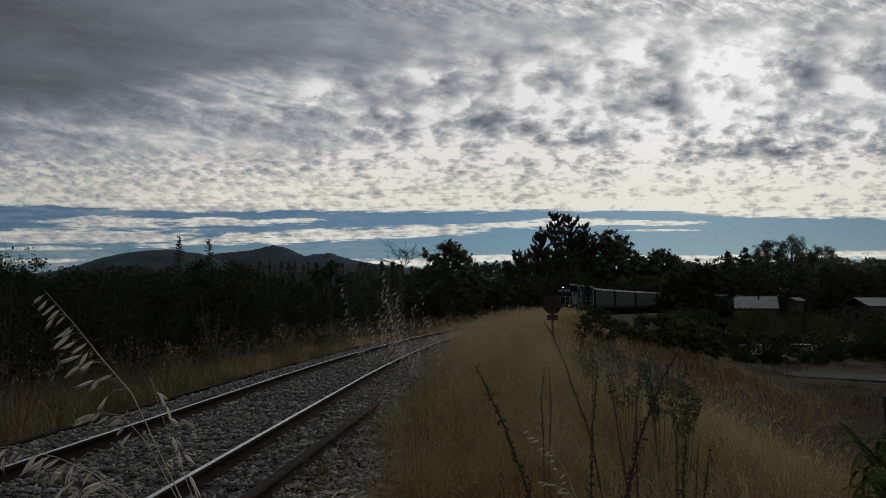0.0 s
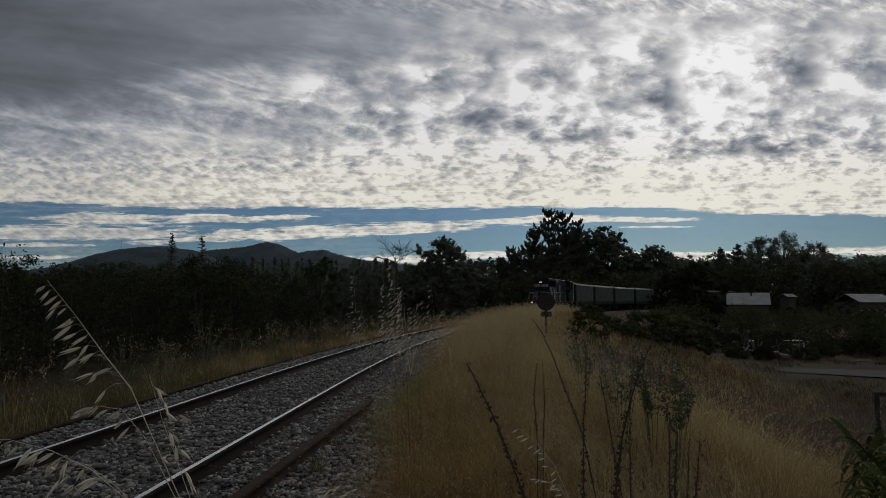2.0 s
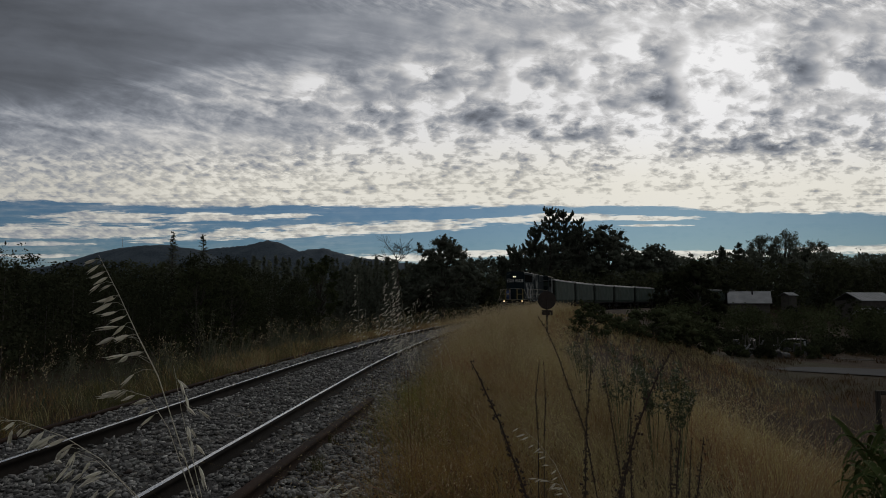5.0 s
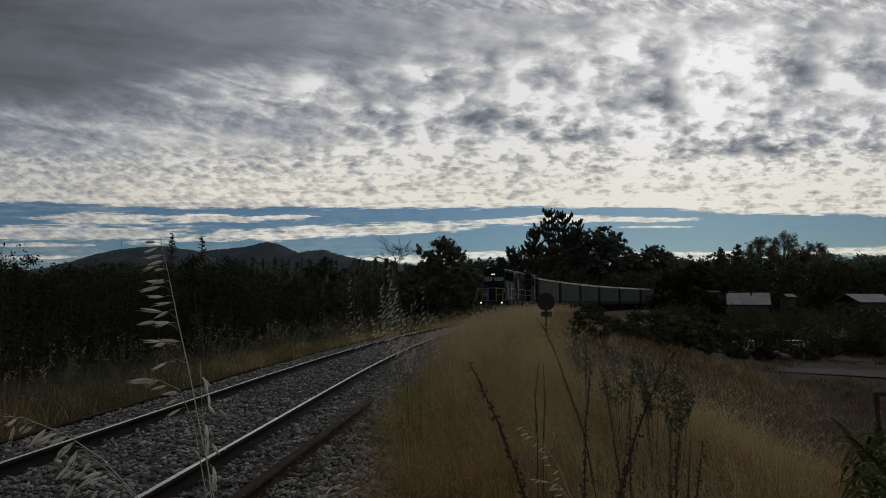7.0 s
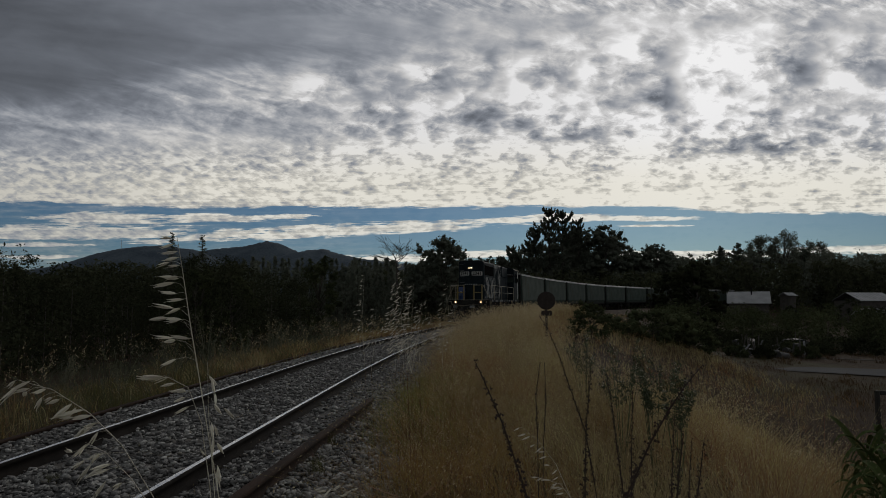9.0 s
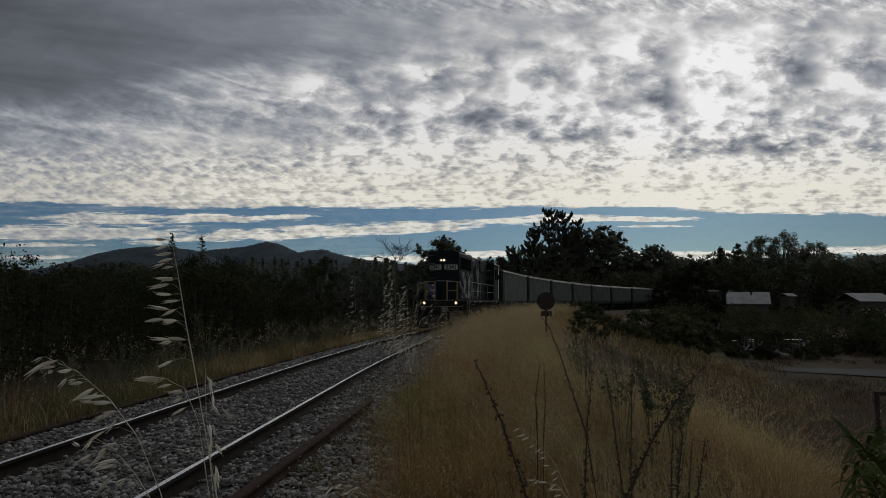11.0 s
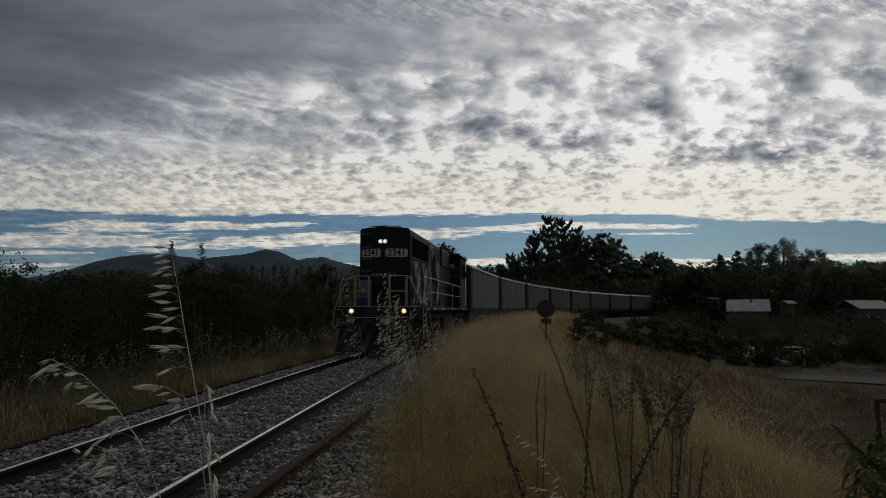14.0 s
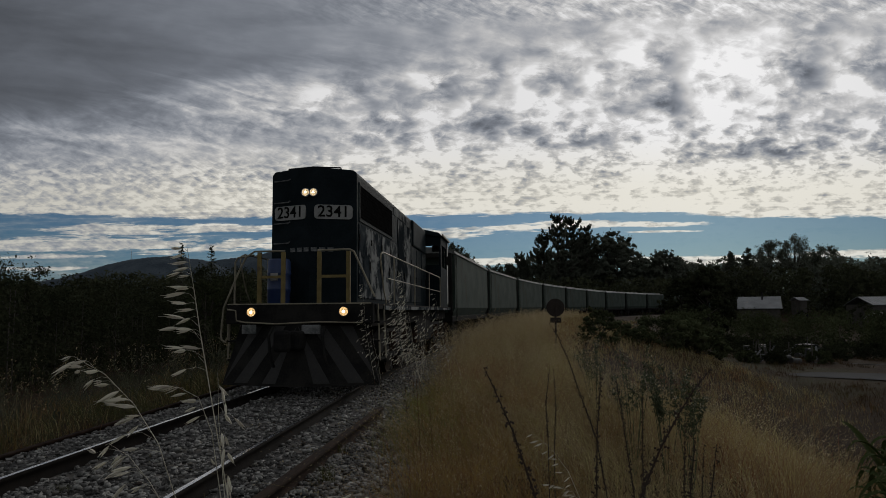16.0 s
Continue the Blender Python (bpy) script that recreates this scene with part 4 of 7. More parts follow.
def wheelset(parent, y, r, spread=GAUGE):
    ws = new("wheelset", None)
    bm = bmesh.new()
    rod(bm, (-spread / 2 - 0.14, 0, 0), (spread / 2 + 0.14, 0, 0), 0.085, n=10)
    for s in (-1, 1):
        rod(bm, (s * (spread / 2 - 0.035), 0, 0), (s * spread / 2, 0, 0), r + 0.028, n=24)
        rod(bm, (s * spread / 2, 0, 0), (s * (spread / 2 + 0.10), 0, 0), r, n=24)
        rod(bm, (s * (spread / 2 + 0.10), 0, 0), (s * (spread / 2 + 0.13), 0, 0), r * 0.45, n=12)
        for k in range(3):
            a = k * 2.094
            bx(bm, s * (spread / 2 + 0.10), s * (spread / 2 + 0.112), -0.03, 0.03, r * 0.35, r * 0.85, Matrix.Rotation(a, 4, "X"))
    me = bpy.data.meshes.new("wheelset")
    bm.to_mesh(me), bm.free()
    me.materials.append(M_RUST)
    bpy.data.objects.remove(ws)
    ws = new("wheelset", me)
    ws.parent = parent
    ws.location = (0, y, r)
    return ws


def lettering(name, text, size, parent, m, mat, width=1.0):
    cu = bpy.data.curves.new(name, "FONT")
    cu.body, cu.size, cu.align_x, cu.align_y, cu.extrude = text, size, "CENTER", "CENTER", 0.004
    cu.offset = size * 0.014
    ob = new(name, cu)
    me = bpy.data.meshes.new_from_object(ob)
    bpy.data.objects.remove(ob)
    me.materials.clear()
    me.materials.append(mat)
    ob = new(name, me)
    ob.parent = parent
    ob.matrix_basis = m @ Matrix.Diagonal((width, 1, 1, 1))
    return ob


def rounded(hw, z0, z1, r, n=5, crown=0.0):
    """An upright outline with rounded upper corners and a slightly arched top."""
    pts = [(-hw, z0), (-hw, z1 - r)]
    for i in range(1, n + 1):
        a = math.pi - i / n * math.pi / 2
        pts.append((-hw + r + r * math.cos(a), z1 - r + r * math.sin(a)))
    pts.append((0, z1 + crown))
    for i in range(n + 1):
        a = math.pi / 2 - i / n * math.pi / 2
        pts.append((hw - r + r * math.cos(a), z1 - r + r * math.sin(a)))
    pts.append((hw, z0))
    return pts


def make_locomotive():
    loco = thing("locomotive", "dark navy diesel locomotive with worn paint, hood end leading, lamps lit", "locomotive")
    HW, TOP, NOSE = 0.83, 4.06, 0.30
    # long hood: outline drawn along y, with a nose bent outwards in the middle
    bm = bmesh.new()
    outline = rounded(HW, 1.5, TOP, 0.10, 4, 0.03)
    prism(bm, outline, 0.30, 10.55)
    hood = part("long_hood", bm, M_NAVY, loco)
    bm = bmesh.new()
    prof = rounded(HW, 1.5, TOP, 0.10, 4, 0.03)
    front = [bm.verts.new((x, 0.30 - NOSE * (1 - abs(x) / HW), z)) for x, z in prof]
    back = [bm.verts.new((x, 0.302, z)) for x, z in prof]
    n = len(prof)
    mid = bm.verts.new((0, 0.0, 1.5))
    top = n // 2
    bm.faces.new(front[:top + 1] + [mid])
    bm.faces.new(front[top:] + [mid])
    for i in range(n - 1):
        bm.faces.new((front[i], back[i], back[i + 1], front[i + 1]))
    bmesh.ops.recalc_face_normals(bm, faces=bm.faces[:])
    nose = part("hood_end", bm, M_NAVY, loco, "dark bent hood end with number boards")
    tilt = math.degrees(math.atan2(NOSE, HW))

    def face(side, x, z, out=0.0):
        """A place on the right (1) or left (-1) half of the hood end; local z points out of it."""
        y = 0.30 - NOSE * (1 - abs(x) / HW)
        m = pose(x, y, z, 90, 0, side * tilt)
        return m @ Matrix.Translation((0, 0, out))

    for side, x in ((-1, -0.415), (1, 0.415)):
        bm = bmesh.new()
        prism(bm, [(p, q) for p, q in rounded_rect(0.36, 0.135, 0.07)], 0, 0.02)
        board = part("number_board", bm, M_WHITE, loco, "pale rounded number board with black figures")
        board.matrix_basis = face(side, x, 3.24, 0.0) @ pose(0, 0, 0.02, -90, 0, 0)
        lettering("number", "2341", 0.30, board, pose(0, -0.0015, 0, 90, 0, 0), M_LETTER, 1.0)
    for x in (-0.075, 0.075):
        bm = bmesh.new()
        rod(bm, (0, 0.10, 0), (0, -0.05, 0), 0.080, 0.080, 18)
        lamp = part("headlight", bm, M_CHROME, loco, "lit round headlight")
        lamp.location = (x, 0.01, 3.60)
        bm = bmesh.new()
        rod(bm, (0, -0.049, 0), (0, -0.058, 0), 0.068, 0.055, 18)
        part("lens", bm, M_LAMP, lamp, "glowing lens")
        bm = bmesh.new()
        rod(bm, (0, -0.058, 0), (0, -0.062, 0), 0.022, 0.015, 10)
        part("bulb", bm, M_BULB, lamp)
    # grab irons up the left of the hood end
    for z in (3.86, 3.44, 3.04, 2.66):
        bm = bmesh.new()
        y = 0.30 - NOSE * (1 - 0.55 / HW)
        tube(bm, [(-0.76, y + 0.12, z + 0.02), (-0.76, y + 0.02, z), (-0.45, y - 0.10, z), (-0.43, y - 0.02, z + 0.04)], 0.013, 6)
        part("grab_iron", bm, M_FADED, loco)
    # faded maker's marks as plain bars
    for k in range(6):
        m = face(1 if k > 2 else -1, -0.36 + k * 0.145, 2.53, 0.002)
        bm = bmesh.new()
        bx(bm, -0.055, 0.055, -0.038, 0.038, 0, 0.004)
        bar = part("mark", bm, M_FADED, nose)
        bar.matrix_basis = m
    # roof rail and vents
    bm = bmesh.new()
    tube(bm, [(-0.55, 0.35, TOP), (-0.5, 0.3, TOP + 0.055), (0, 0.25, TOP + 0.075), (0.5, 0.3, TOP + 0.055), (0.55, 0.35, TOP)], 0.016, 6)
    part("roof_rail", bm, M_BLACK, loco)
    for y0, y1, h in ((1.0, 2.6, 0.07), (2.9, 4.4, 0.07), (5.2, 6.2, 0.16), (7.0, 9.6, 0.10)):
        part("roof_hatch", boxed(-0.55, 0.55, y0, y1, TOP - 0.02, TOP + h, 0.03), M_BLACK, loco)
    for y in (5.5,):
        bm = bmesh.new()
        rod(bm, (0, y, TOP + 0.1), (0, y, TOP + 0.32), 0.2, 0.2, 14)
        part("exhaust_stack", bm, M_BLACK, loco)
    # radiator grilles on both sides, with their slats
    for s in (-1, 1):
        frame_ = bmesh.new()
        x0, x1 = (HW, HW + 0.02) if s > 0 else (-HW - 0.02, -HW)
        bx(frame_, x0, x1, 0.45, 4.15, 3.10, 3.16), bx(frame_, x0, x1, 0.45, 4.15, 3.80, 3.86)
        bx(frame_, x0, x1, 0.45, 0.52, 3.16, 3.80), bx(frame_, x0, x1, 4.08, 4.15, 3.16, 3.80)
        grille = part("radiator_grille", frame_, M_NAVY, loco, "dark radiator grille")
        part("mesh_backing", boxed(s * HW - 0.004, s * HW + 0.006, 0.52, 4.08, 3.16, 3.80), M_LETTER, grille)
        for k in range(9):
            z = 3.20 + k * 0.065
            part("slat", boxed(x0 + 0.001, x1 - 0.006, 0.53, 4.07, z, z + 0.056), M_LETTER, grille)
        # worn side panels and engine doors
        for k in range(9):
            y0 = 0.42 + k * 1.13
            z1 = 3.05 if k < 4 else 3.72
            door = part("engine_door", boxed(min(s * HW, s * (HW + 0.022)), max(s * HW, s * (HW + 0.022)), y0 + 0.02, y0 + 1.10, 1.62, z1, 0.008, 1), M_WORN if k in (3, 4, 5) else M_DRIP if k < 3 else M_NAVY, loco, "worn engine door with peeling paint")
            part("latch", boxed(s * (HW + 0.022) - 0.015, s * (HW + 0.022) + 0.02, y0 + 0.95, y0 + 1.0, 2.2, 2.38), M_BLACK, door)
            part("hinge", boxed(s * (HW + 0.022) - 0.012, s * (HW + 0.022) + 0.012, y0 + 0.02, y0 + 0.06, 2.72, 2.84), M_BLACK, door)
        part("side_panel", boxed(min(s * HW, s * (HW + 0.014)), max(s * HW, s * (HW + 0.014)), 4.3, 6.4, 3.76, 3.95, 0.004, 1), M_WORN, loco)
        # dark bulge of the dynamic brake
        part("equipment_housing", boxed(min(s * 0.6, s * 0.90), max(s * 0.6, s * 0.90), 7.35, 10.2, 3.25, 4.02, 0.05), M_NAVY, loco)
    # cab and low short hood at the trailing end: walls with open windows through which one sees
    C0, C1, W = 10.55, 12.9, 1.36
    bm = bmesh.new()
    prism(bm, [(-W - 0.06, 3.86), (-W + 0.05, 3.98), (-0.8, 4.10), (0, 4.14), (0.8, 4.10), (W - 0.05, 3.98), (W + 0.06, 3.86), (W - 0.1, 3.86), (0, 4.06), (-W + 0.1, 3.86)], C0 - 0.1, C1 + 0.1)
    cab = part("cab_roof", bm, M_NAVY, loco, "dark driver's cab roof with a pale edge")
    for s in (-1, 1):
        x0, x1 = min(s * W, s * (W - 0.06)), max(s * W, s * (W - 0.06))
        bm = bmesh.new()
        bx(bm, x0, x1, C0, C1, 1.5, 2.85), bx(bm, x0, x1, C0, C1, 3.6, 3.90)
        bx(bm, x0, x1, C0, C0 + 0.35, 2.85, 3.6), bx(bm, x0, x1, C1 - 0.35, C1, 2.85, 3.6), bx(bm, x0, x1, (C0 + C1) / 2 - 0.04, (C0 + C1) / 2 + 0.04, 2.85, 3.6)
        part("cab_side", bm, M_NAVY, loco, "dark cab side with open windows")
        for y, mat in ((C0, M_NAVY), (C1 - 0.06, M_WORN)):
            bm = bmesh.new()
            p, q = min(s * 0.8, s * (W - 0.06)), max(s * 0.8, s * (W - 0.06))
            bx(bm, p, q, y, y + 0.06, 1.5, 2.9), bx(bm, p, q, y, y + 0.06, 3.55, 3.90)
            part("cab_end", bm, mat, loco)
        part("rain_edge", boxed(min(s * (W + 0.05), s * (W + 0.09)), max(s * (W + 0.05), s * (W + 0.09)), C0 - 0.1, C1 + 0.1, 3.87, 3.93), M_PALERAIL, loco)
        part("corner_post", boxed(min(s * W, s * (W + 0.02)), max(s * W, s * (W + 0.02)), C1 - 0.3, C1, 1.6, 3.85, 0.004, 1), M_EDGE, loco, "pale worn corner panel")
        bm = bmesh.new()
        rod(bm, (s * (W + 0.02), C0 + 0.3, 3.0), (s * (W + 0.25), C0 + 0.25, 3.05), 0.012, n=6)
        bx(bm, min(s * (W + 0.15), s * (W + 0.3)), max(s * (W + 0.15), s * (W + 0.3)), C0 + 0.24, C0 + 0.26, 2.9, 3.2)
        part("mirror", bm, M_BLACK, loco)
    bm = bmesh.new()
    bx(bm, -0.8, 0.8, C0, C1, 3.86, 3.9), bx(bm, -0.8, 0.8, C1 - 0.06, C1, 1.5, 2.9)
    part("bulkhead", bm, M_NAVY, loco)
    bm = bmesh.new()
    prism(bm, rounded(0.86, 1.5, 2.95, 0.15, 4, 0.03), 12.9, 13.75)
    part("short_hood", bm, M_WORN, loco, "pale low short hood")
    # frame, walkway and end beam
    part("frame", boxed(-1.15, 1.15, -0.30, 13.9, 1.08, 1.40, 0.02), M_BLACK, loco)
    part("walkway", boxed(-1.36, 1.36, -0.47, 14.0, 1.40, 1.50, 0.012), M_BLACK, loco)
    part("walkway_edge", boxed(1.361, 1.375, 0.2, 13.8, 1.39, 1.47), M_DRIP, loco)
    part("walkway_edge", boxed(-1.375, -1.361, 0.2, 13.8, 1.39, 1.47), M_DRIP, loco)
    part("end_beam", boxed(-1.33, 1.33, -0.90, -0.74, 1.16, 1.52, 0.02), M_BLACK, loco)
    part("beam_edge", boxed(-1.30, 1.30, -0.905, -0.895, 1.50, 1.522), M_PALERAIL, loco)
    bm = bmesh.new()
    tube(bm, [(-1.28, -0.96, 1.42), (-1.12, -0.98, 1.40), (-1.10, -0.98, 1.22), (-0.95, -0.98, 1.19), (-0.4, -0.98, 1.16), (0.4, -0.98, 1.19), (1.15, -0.98, 1.17), (1.16, -0.95, 1.26)], 0.014, 6)
    part("uncoupling_lever", bm, M_PALERAIL, loco, "pale bent uncoupling lever")
    # lit ditch lights
    for x in (-0.83, 0.83):
        bm = bmesh.new()
        rod(bm, (0, 0.06, 0), (0, -0.05, 0), 0.105, 0.105, 18)
        lamp = part("ditch_light", bm, M_BLACK, loco, "lit warm ditch light")
        lamp.location = (x, -0.95, 1.37)
        bm = bmesh.new()
        rod(bm, (0, -0.049, 0), (0, -0.06, 0), 0.078, 0.066, 18)
        part("lens", bm, M_DITCH, lamp, "glowing lens")
        bm = bmesh.new()
        rod(bm, (0, -0.06, 0), (0, -0.064, 0), 0.026, 0.018, 10)
        part("bulb", bm, M_BULB, lamp)
    # striped pilot plough
    bm = bmesh.new()
    lo = [(-1.42, -0.80, 0.09), (0, -1.22, 0.09), (1.42, -0.80, 0.09)]
    hi = [(-1.16, -0.607, 1.16), (0, -0.95, 1.16), (1.16, -0.607, 1.16)]
    a, b = [bm.verts.new(p) for p in lo], [bm.verts.new(p) for p in hi]
    bm.faces.new((a[0], a[1], b[1], b[0])), bm.faces.new((a[1], a[2], b[2], b[1]))
    r = bmesh.ops.extrude_face_region(bm, geom=bm.faces[:])
    bmesh.ops.translate(bm, vec=(0, 0.07, 0), verts=[v for v in r["geom"] if isinstance(v, bmesh.types.BMVert)])
    bmesh.ops.recalc_face_normals(bm, faces=bm.faces[:])
    plough = part("pilot_plough", bm, M_BLACK, loco, "black plough with faded slanting stripes")
    for s in (-1, 1):
        for k in range(3):
            q0, q1 = 0.02 + k * 0.40, 0.02 + k * 0.40 + 0.19
            bm = bmesh.new()
            vs = []
            for q, h in ((q0 + 0.22, 0), (q1 + 0.22, 0), (q1 - 0.22, 1), (q0 - 0.22, 1)):
                q = min(max(q, 0.01), 0.99)
                i = 2 if s > 0 else 0
                base = Vector(lo[1]).lerp(Vector(lo[i]), q), Vector(hi[1]).lerp(Vector(hi[i]), q)
                p = base[0].lerp(base[1], 0.04 + 0.92 * h)
                vs.append(bm.verts.new(p - Vector((0, 0.006, 0))))
            bm.faces.new(vs)
            r = bmesh.ops.extrude_face_region(bm, geom=bm.faces[:])
            bmesh.ops.translate(bm, vec=(0, -0.003, 0), verts=[v for v in r["geom"] if isinstance(v, bmesh.types.BMVert)])
            bmesh.ops.recalc_face_normals(bm, faces=bm.faces[:])
            part("stripe", bm, M_STRIPE, plough)
    part("coupler", boxed(-0.16, 0.16, -1.42, -0.6, 0.72, 1.04, 0.05), M_BLACK, loco)
    part("knuckle", boxed(-0.22, 0.05, -1.62, -1.40, 0.70, 1.06, 0.06), M_BLACK, loco)
    part("step_plate", boxed(0.10, 0.42, -1.06, -0.97, 0.98, 1.14, 0.01), M_FADED, loco)
    part("plate", boxed(-1.0, -0.74, -0.985, -0.965, 0.99, 1.15, 0.004), M_WORN, loco, "small pale plate")
    # brake hoses
    for x in (-0.45, 0.5):
        bm = bmesh.new()
        tube(bm, [(x, -0.95, 1.1), (x, -1.15, 0.95), (x + 0.05, -1.2, 0.6), (x + 0.1, -1.15, 0.42)], 0.025, 6)
        part("brake_hose", bm, M_BLACK, loco)
    # front rails: two yellow frames and their bent side rails
    for x0, x1 in ((-0.77, -0.33), (0.33, 0.86)):
        bm = bmesh.new()
        for x in (x0, x1):
            bx(bm, x - 0.035, x + 0.035, -0.80, -0.75, 1.5, 2.44)
        bx(bm, x0, x1, -0.79, -0.76, 1.97, 2.02)
        part("gate_frame", bm, M_YELLOW, loco, "dirty yellow rail frame")
    bm = bmesh.new()
    tube(bm, [(-0.30, -0.78, 2.46), (-0.86, -0.78, 2.46), (-1.02, -0.78, 2.36), (-1.16, -0.76, 2.10), (-1.45, -0.72, 1.45), (-1.50, -0.70, 0.98), (-1.49, -0.70, 0.88), (-1.42, -0.70, 0.84), (-1.37, -0.70, 0.92), (-1.36, -0.7, 1.25)], 0.018, 7)
    part("end_handrail", bm, M_PALERAIL, loco, "pale bent handrail")
    bm = bmesh.new()
    tube(bm, [(-0.9, -0.70, 2.40), (-1.22, -0.66, 2.36), (-1.28, -0.64, 2.28), (-1.29, -0.62, 1.5)], 0.018, 7)
    part("end_handrail", bm, M_PALERAIL, loco, "pale bent handrail")
    bm = bmesh.new()
    tube(bm, [(0.30, -0.78, 2.46), (0.88, -0.78, 2.47), (0.96, -0.78, 2.43), (1.33, -0.74, 1.62)], 0.019, 7)
    part("end_handrail", bm, M_PALERAIL, loco)
    for s in (-1, 1):
        bm = bmesh.new()
        tube(bm, [(s * 1.34, 0.62, 1.5), (s * 1.34, 0.35, 1.75), (s * 1.34, 0.02, 2.32), (s * 1.34, 0.06, 2.42), (s * 1.34, 0.25, 2.47), (s * 1.34, 5.5, 2.47), (s * 1.34, 10.3, 2.47), (s * 1.34, 10.5, 2.40)], 0.015, 7)
        part("side_handrail", bm, M_PALERAIL, loco, "pale side handrail")
        bm = bmesh.new()
        tube(bm, [(s * 1.34, 0.75, 2.0), (s * 1.34, 10.45, 2.0)], 0.011, 6)
        part("side_rail", bm, M_PALERAIL, loco)
        for k in range(4):
            bm = bmesh.new()
            rod(bm, (s * 1.34, 1.5 + k * 2.98, 1.48), (s * 1.34, 1.5 + k * 2.98, 2.47), 0.015, n=6)
            part("stanchion", bm, M_PALERAIL, loco)
        # steps down at the front corner
        bm = bmesh.new()
        tube(bm, [(s * 1.36, -0.62, 1.5), (s * 1.40, -0.62, 0.5)], 0.018, 6)
        part("step_rail", bm, M_PALERAIL, loco)
        bm = bmesh.new()
        tube(bm, [(s * 1.36, -0.05, 1.5), (s * 1.40, -0.05, 0.5)], 0.018, 6)
        part("step_rail", bm, M_PALERAIL, loco)
        for z in (0.5, 0.83, 1.16):
            part("step", boxed(min(s * 1.12, s * 1.40), max(s * 1.12, s * 1.40), -0.64, -0.04, z, z + 0.03), M_BLACK, loco)
    # trucks
    wheels = []
    for y in (2.95, 11.0):
        bm = bmesh.new()
        for s in (-1, 1):
            prism_at = [(y - 2.3, 0.62), (y - 2.3, 0.86), (y - 1.7, 1.0), (y + 1.7, 1.0), (y + 2.3, 0.86), (y + 2.3, 0.62), (y + 1.2, 0.42), (y - 1.2, 0.42)]
            a = [bm.verts.new((s * 1.03, p, q)) for p, q in prism_at]
            b = [bm.verts.new((s * 1.18, p, q)) for p, q in prism_at]
            bm.faces.new(a), bm.faces.new(b[::-1])
            for i in range(8):
                bm.faces.new((a[i], b[i], b[(i + 1) % 8], a[(i + 1) % 8]))
        bmesh.ops.recalc_face_normals(bm, faces=bm.faces[:])
        bx(bm, -1.05, 1.05, y - 0.35, y + 0.35, 0.6, 1.09)
        truck = part("truck_frame", bm, M_BLACK, loco, "grimy three axle truck")
        for q in (-1.62, 0, 1.62):
            wheels.append(wheelset(loco, y + q, 0.50))
            for s in (-1, 1):
                part("axle_box", boxed(min(s * 1.0, s * 1.24), max(s * 1.0, s * 1.24), y + q - 0.16, y + q + 0.16, 0.36, 0.66, 0.02), M_BLACK, truck)
                bm = bmesh.new()
                rod(bm, (s * 1.22, y + q + 0.5, 0.55), (s * 1.22, y + q + 0.5, 0.95), 0.09, n=10)
                part("spring", bm, M_RUST, truck)
    bm = bmesh.new()
    prism(bm, [(-1.2, 0.55), (-1.2, 1.1), (1.2, 1.1), (1.2, 0.55), (0.95, 0.30), (-0.95, 0.30)], 5.7, 8.9)
    part("fuel_tank", bm, M_BLACK, loco)
    part("battery_box", boxed(-1.34, 1.34, 9.0, 9.25, 1.1, 1.4, 0.01), M_WORN, loco)
    ends = ("end_beam", "beam_edge", "uncoupling_lever", "ditch_light", "pilot_plough", "coupler", "knuckle", "step_plate", "plate", "brake_hose", "gate_frame", "end_handrail", "step_rail", "step")
    for ob in loco.children:
        if ob.name.split(".")[0] in ends:
            ob.location.y += 0.28
    loco.scale = (1.045, 1.045, 1.045)
    return loco, wheels


def rounded_rect(hw, hh, r, n=4):
    pts = []
    for cx, cz, a0 in ((hw - r, hh - r, 0), (-hw + r, hh - r, 90), (-hw + r, -hh + r, 180), (hw - r, -hh + r, 270)):
        for i in range(n + 1):
            a = radians(a0 + 90 * i / n)
            pts.append((cx + r * math.cos(a), cz + r * math.sin(a)))
    return pts


LOCO, LOCO_WHEELS = make_locomotive()


def make_barrel():
    drum = thing("barrel", "blue plastic barrel standing on the locomotive walkway", "barrel")
    bm = bmesh.new()
    prof = [(0.0, 0.0), (0.19, 0.0), (0.215, 0.03), (0.22, 0.28), (0.232, 0.30), (0.22, 0.32), (0.22, 0.58), (0.232, 0.60), (0.22, 0.62), (0.215, 0.84), (0.19, 0.88), (0.0, 0.88)]
    n = 20
    rings = [[bm.verts.new((r * math.cos(k * 6.2832 / n), r * math.sin(k * 6.2832 / n), z)) for k in range(n)] if r else [bm.verts.new((0, 0, z))] for r, z in prof]
    for a, b in zip(rings, rings[1:]):
        for k in range(n):
            q = [a[k % len(a)], a[(k + 1) % len(a)], b[(k + 1) % len(b)], b[k % len(b)]]
            q = list(dict.fromkeys(q))
            bm.faces.new(q)
    bmesh.ops.recalc_face_normals(bm, faces=bm.faces[:])
    part("drum", bm, M_BLUE, drum, smooth_faces=True)
    part("sticker", boxed(-0.09, 0.05, -0.236, -0.222, 0.46, 0.60), M_WHITE, drum, "pale paper sticker")
    return drum


BARREL = make_barrel()


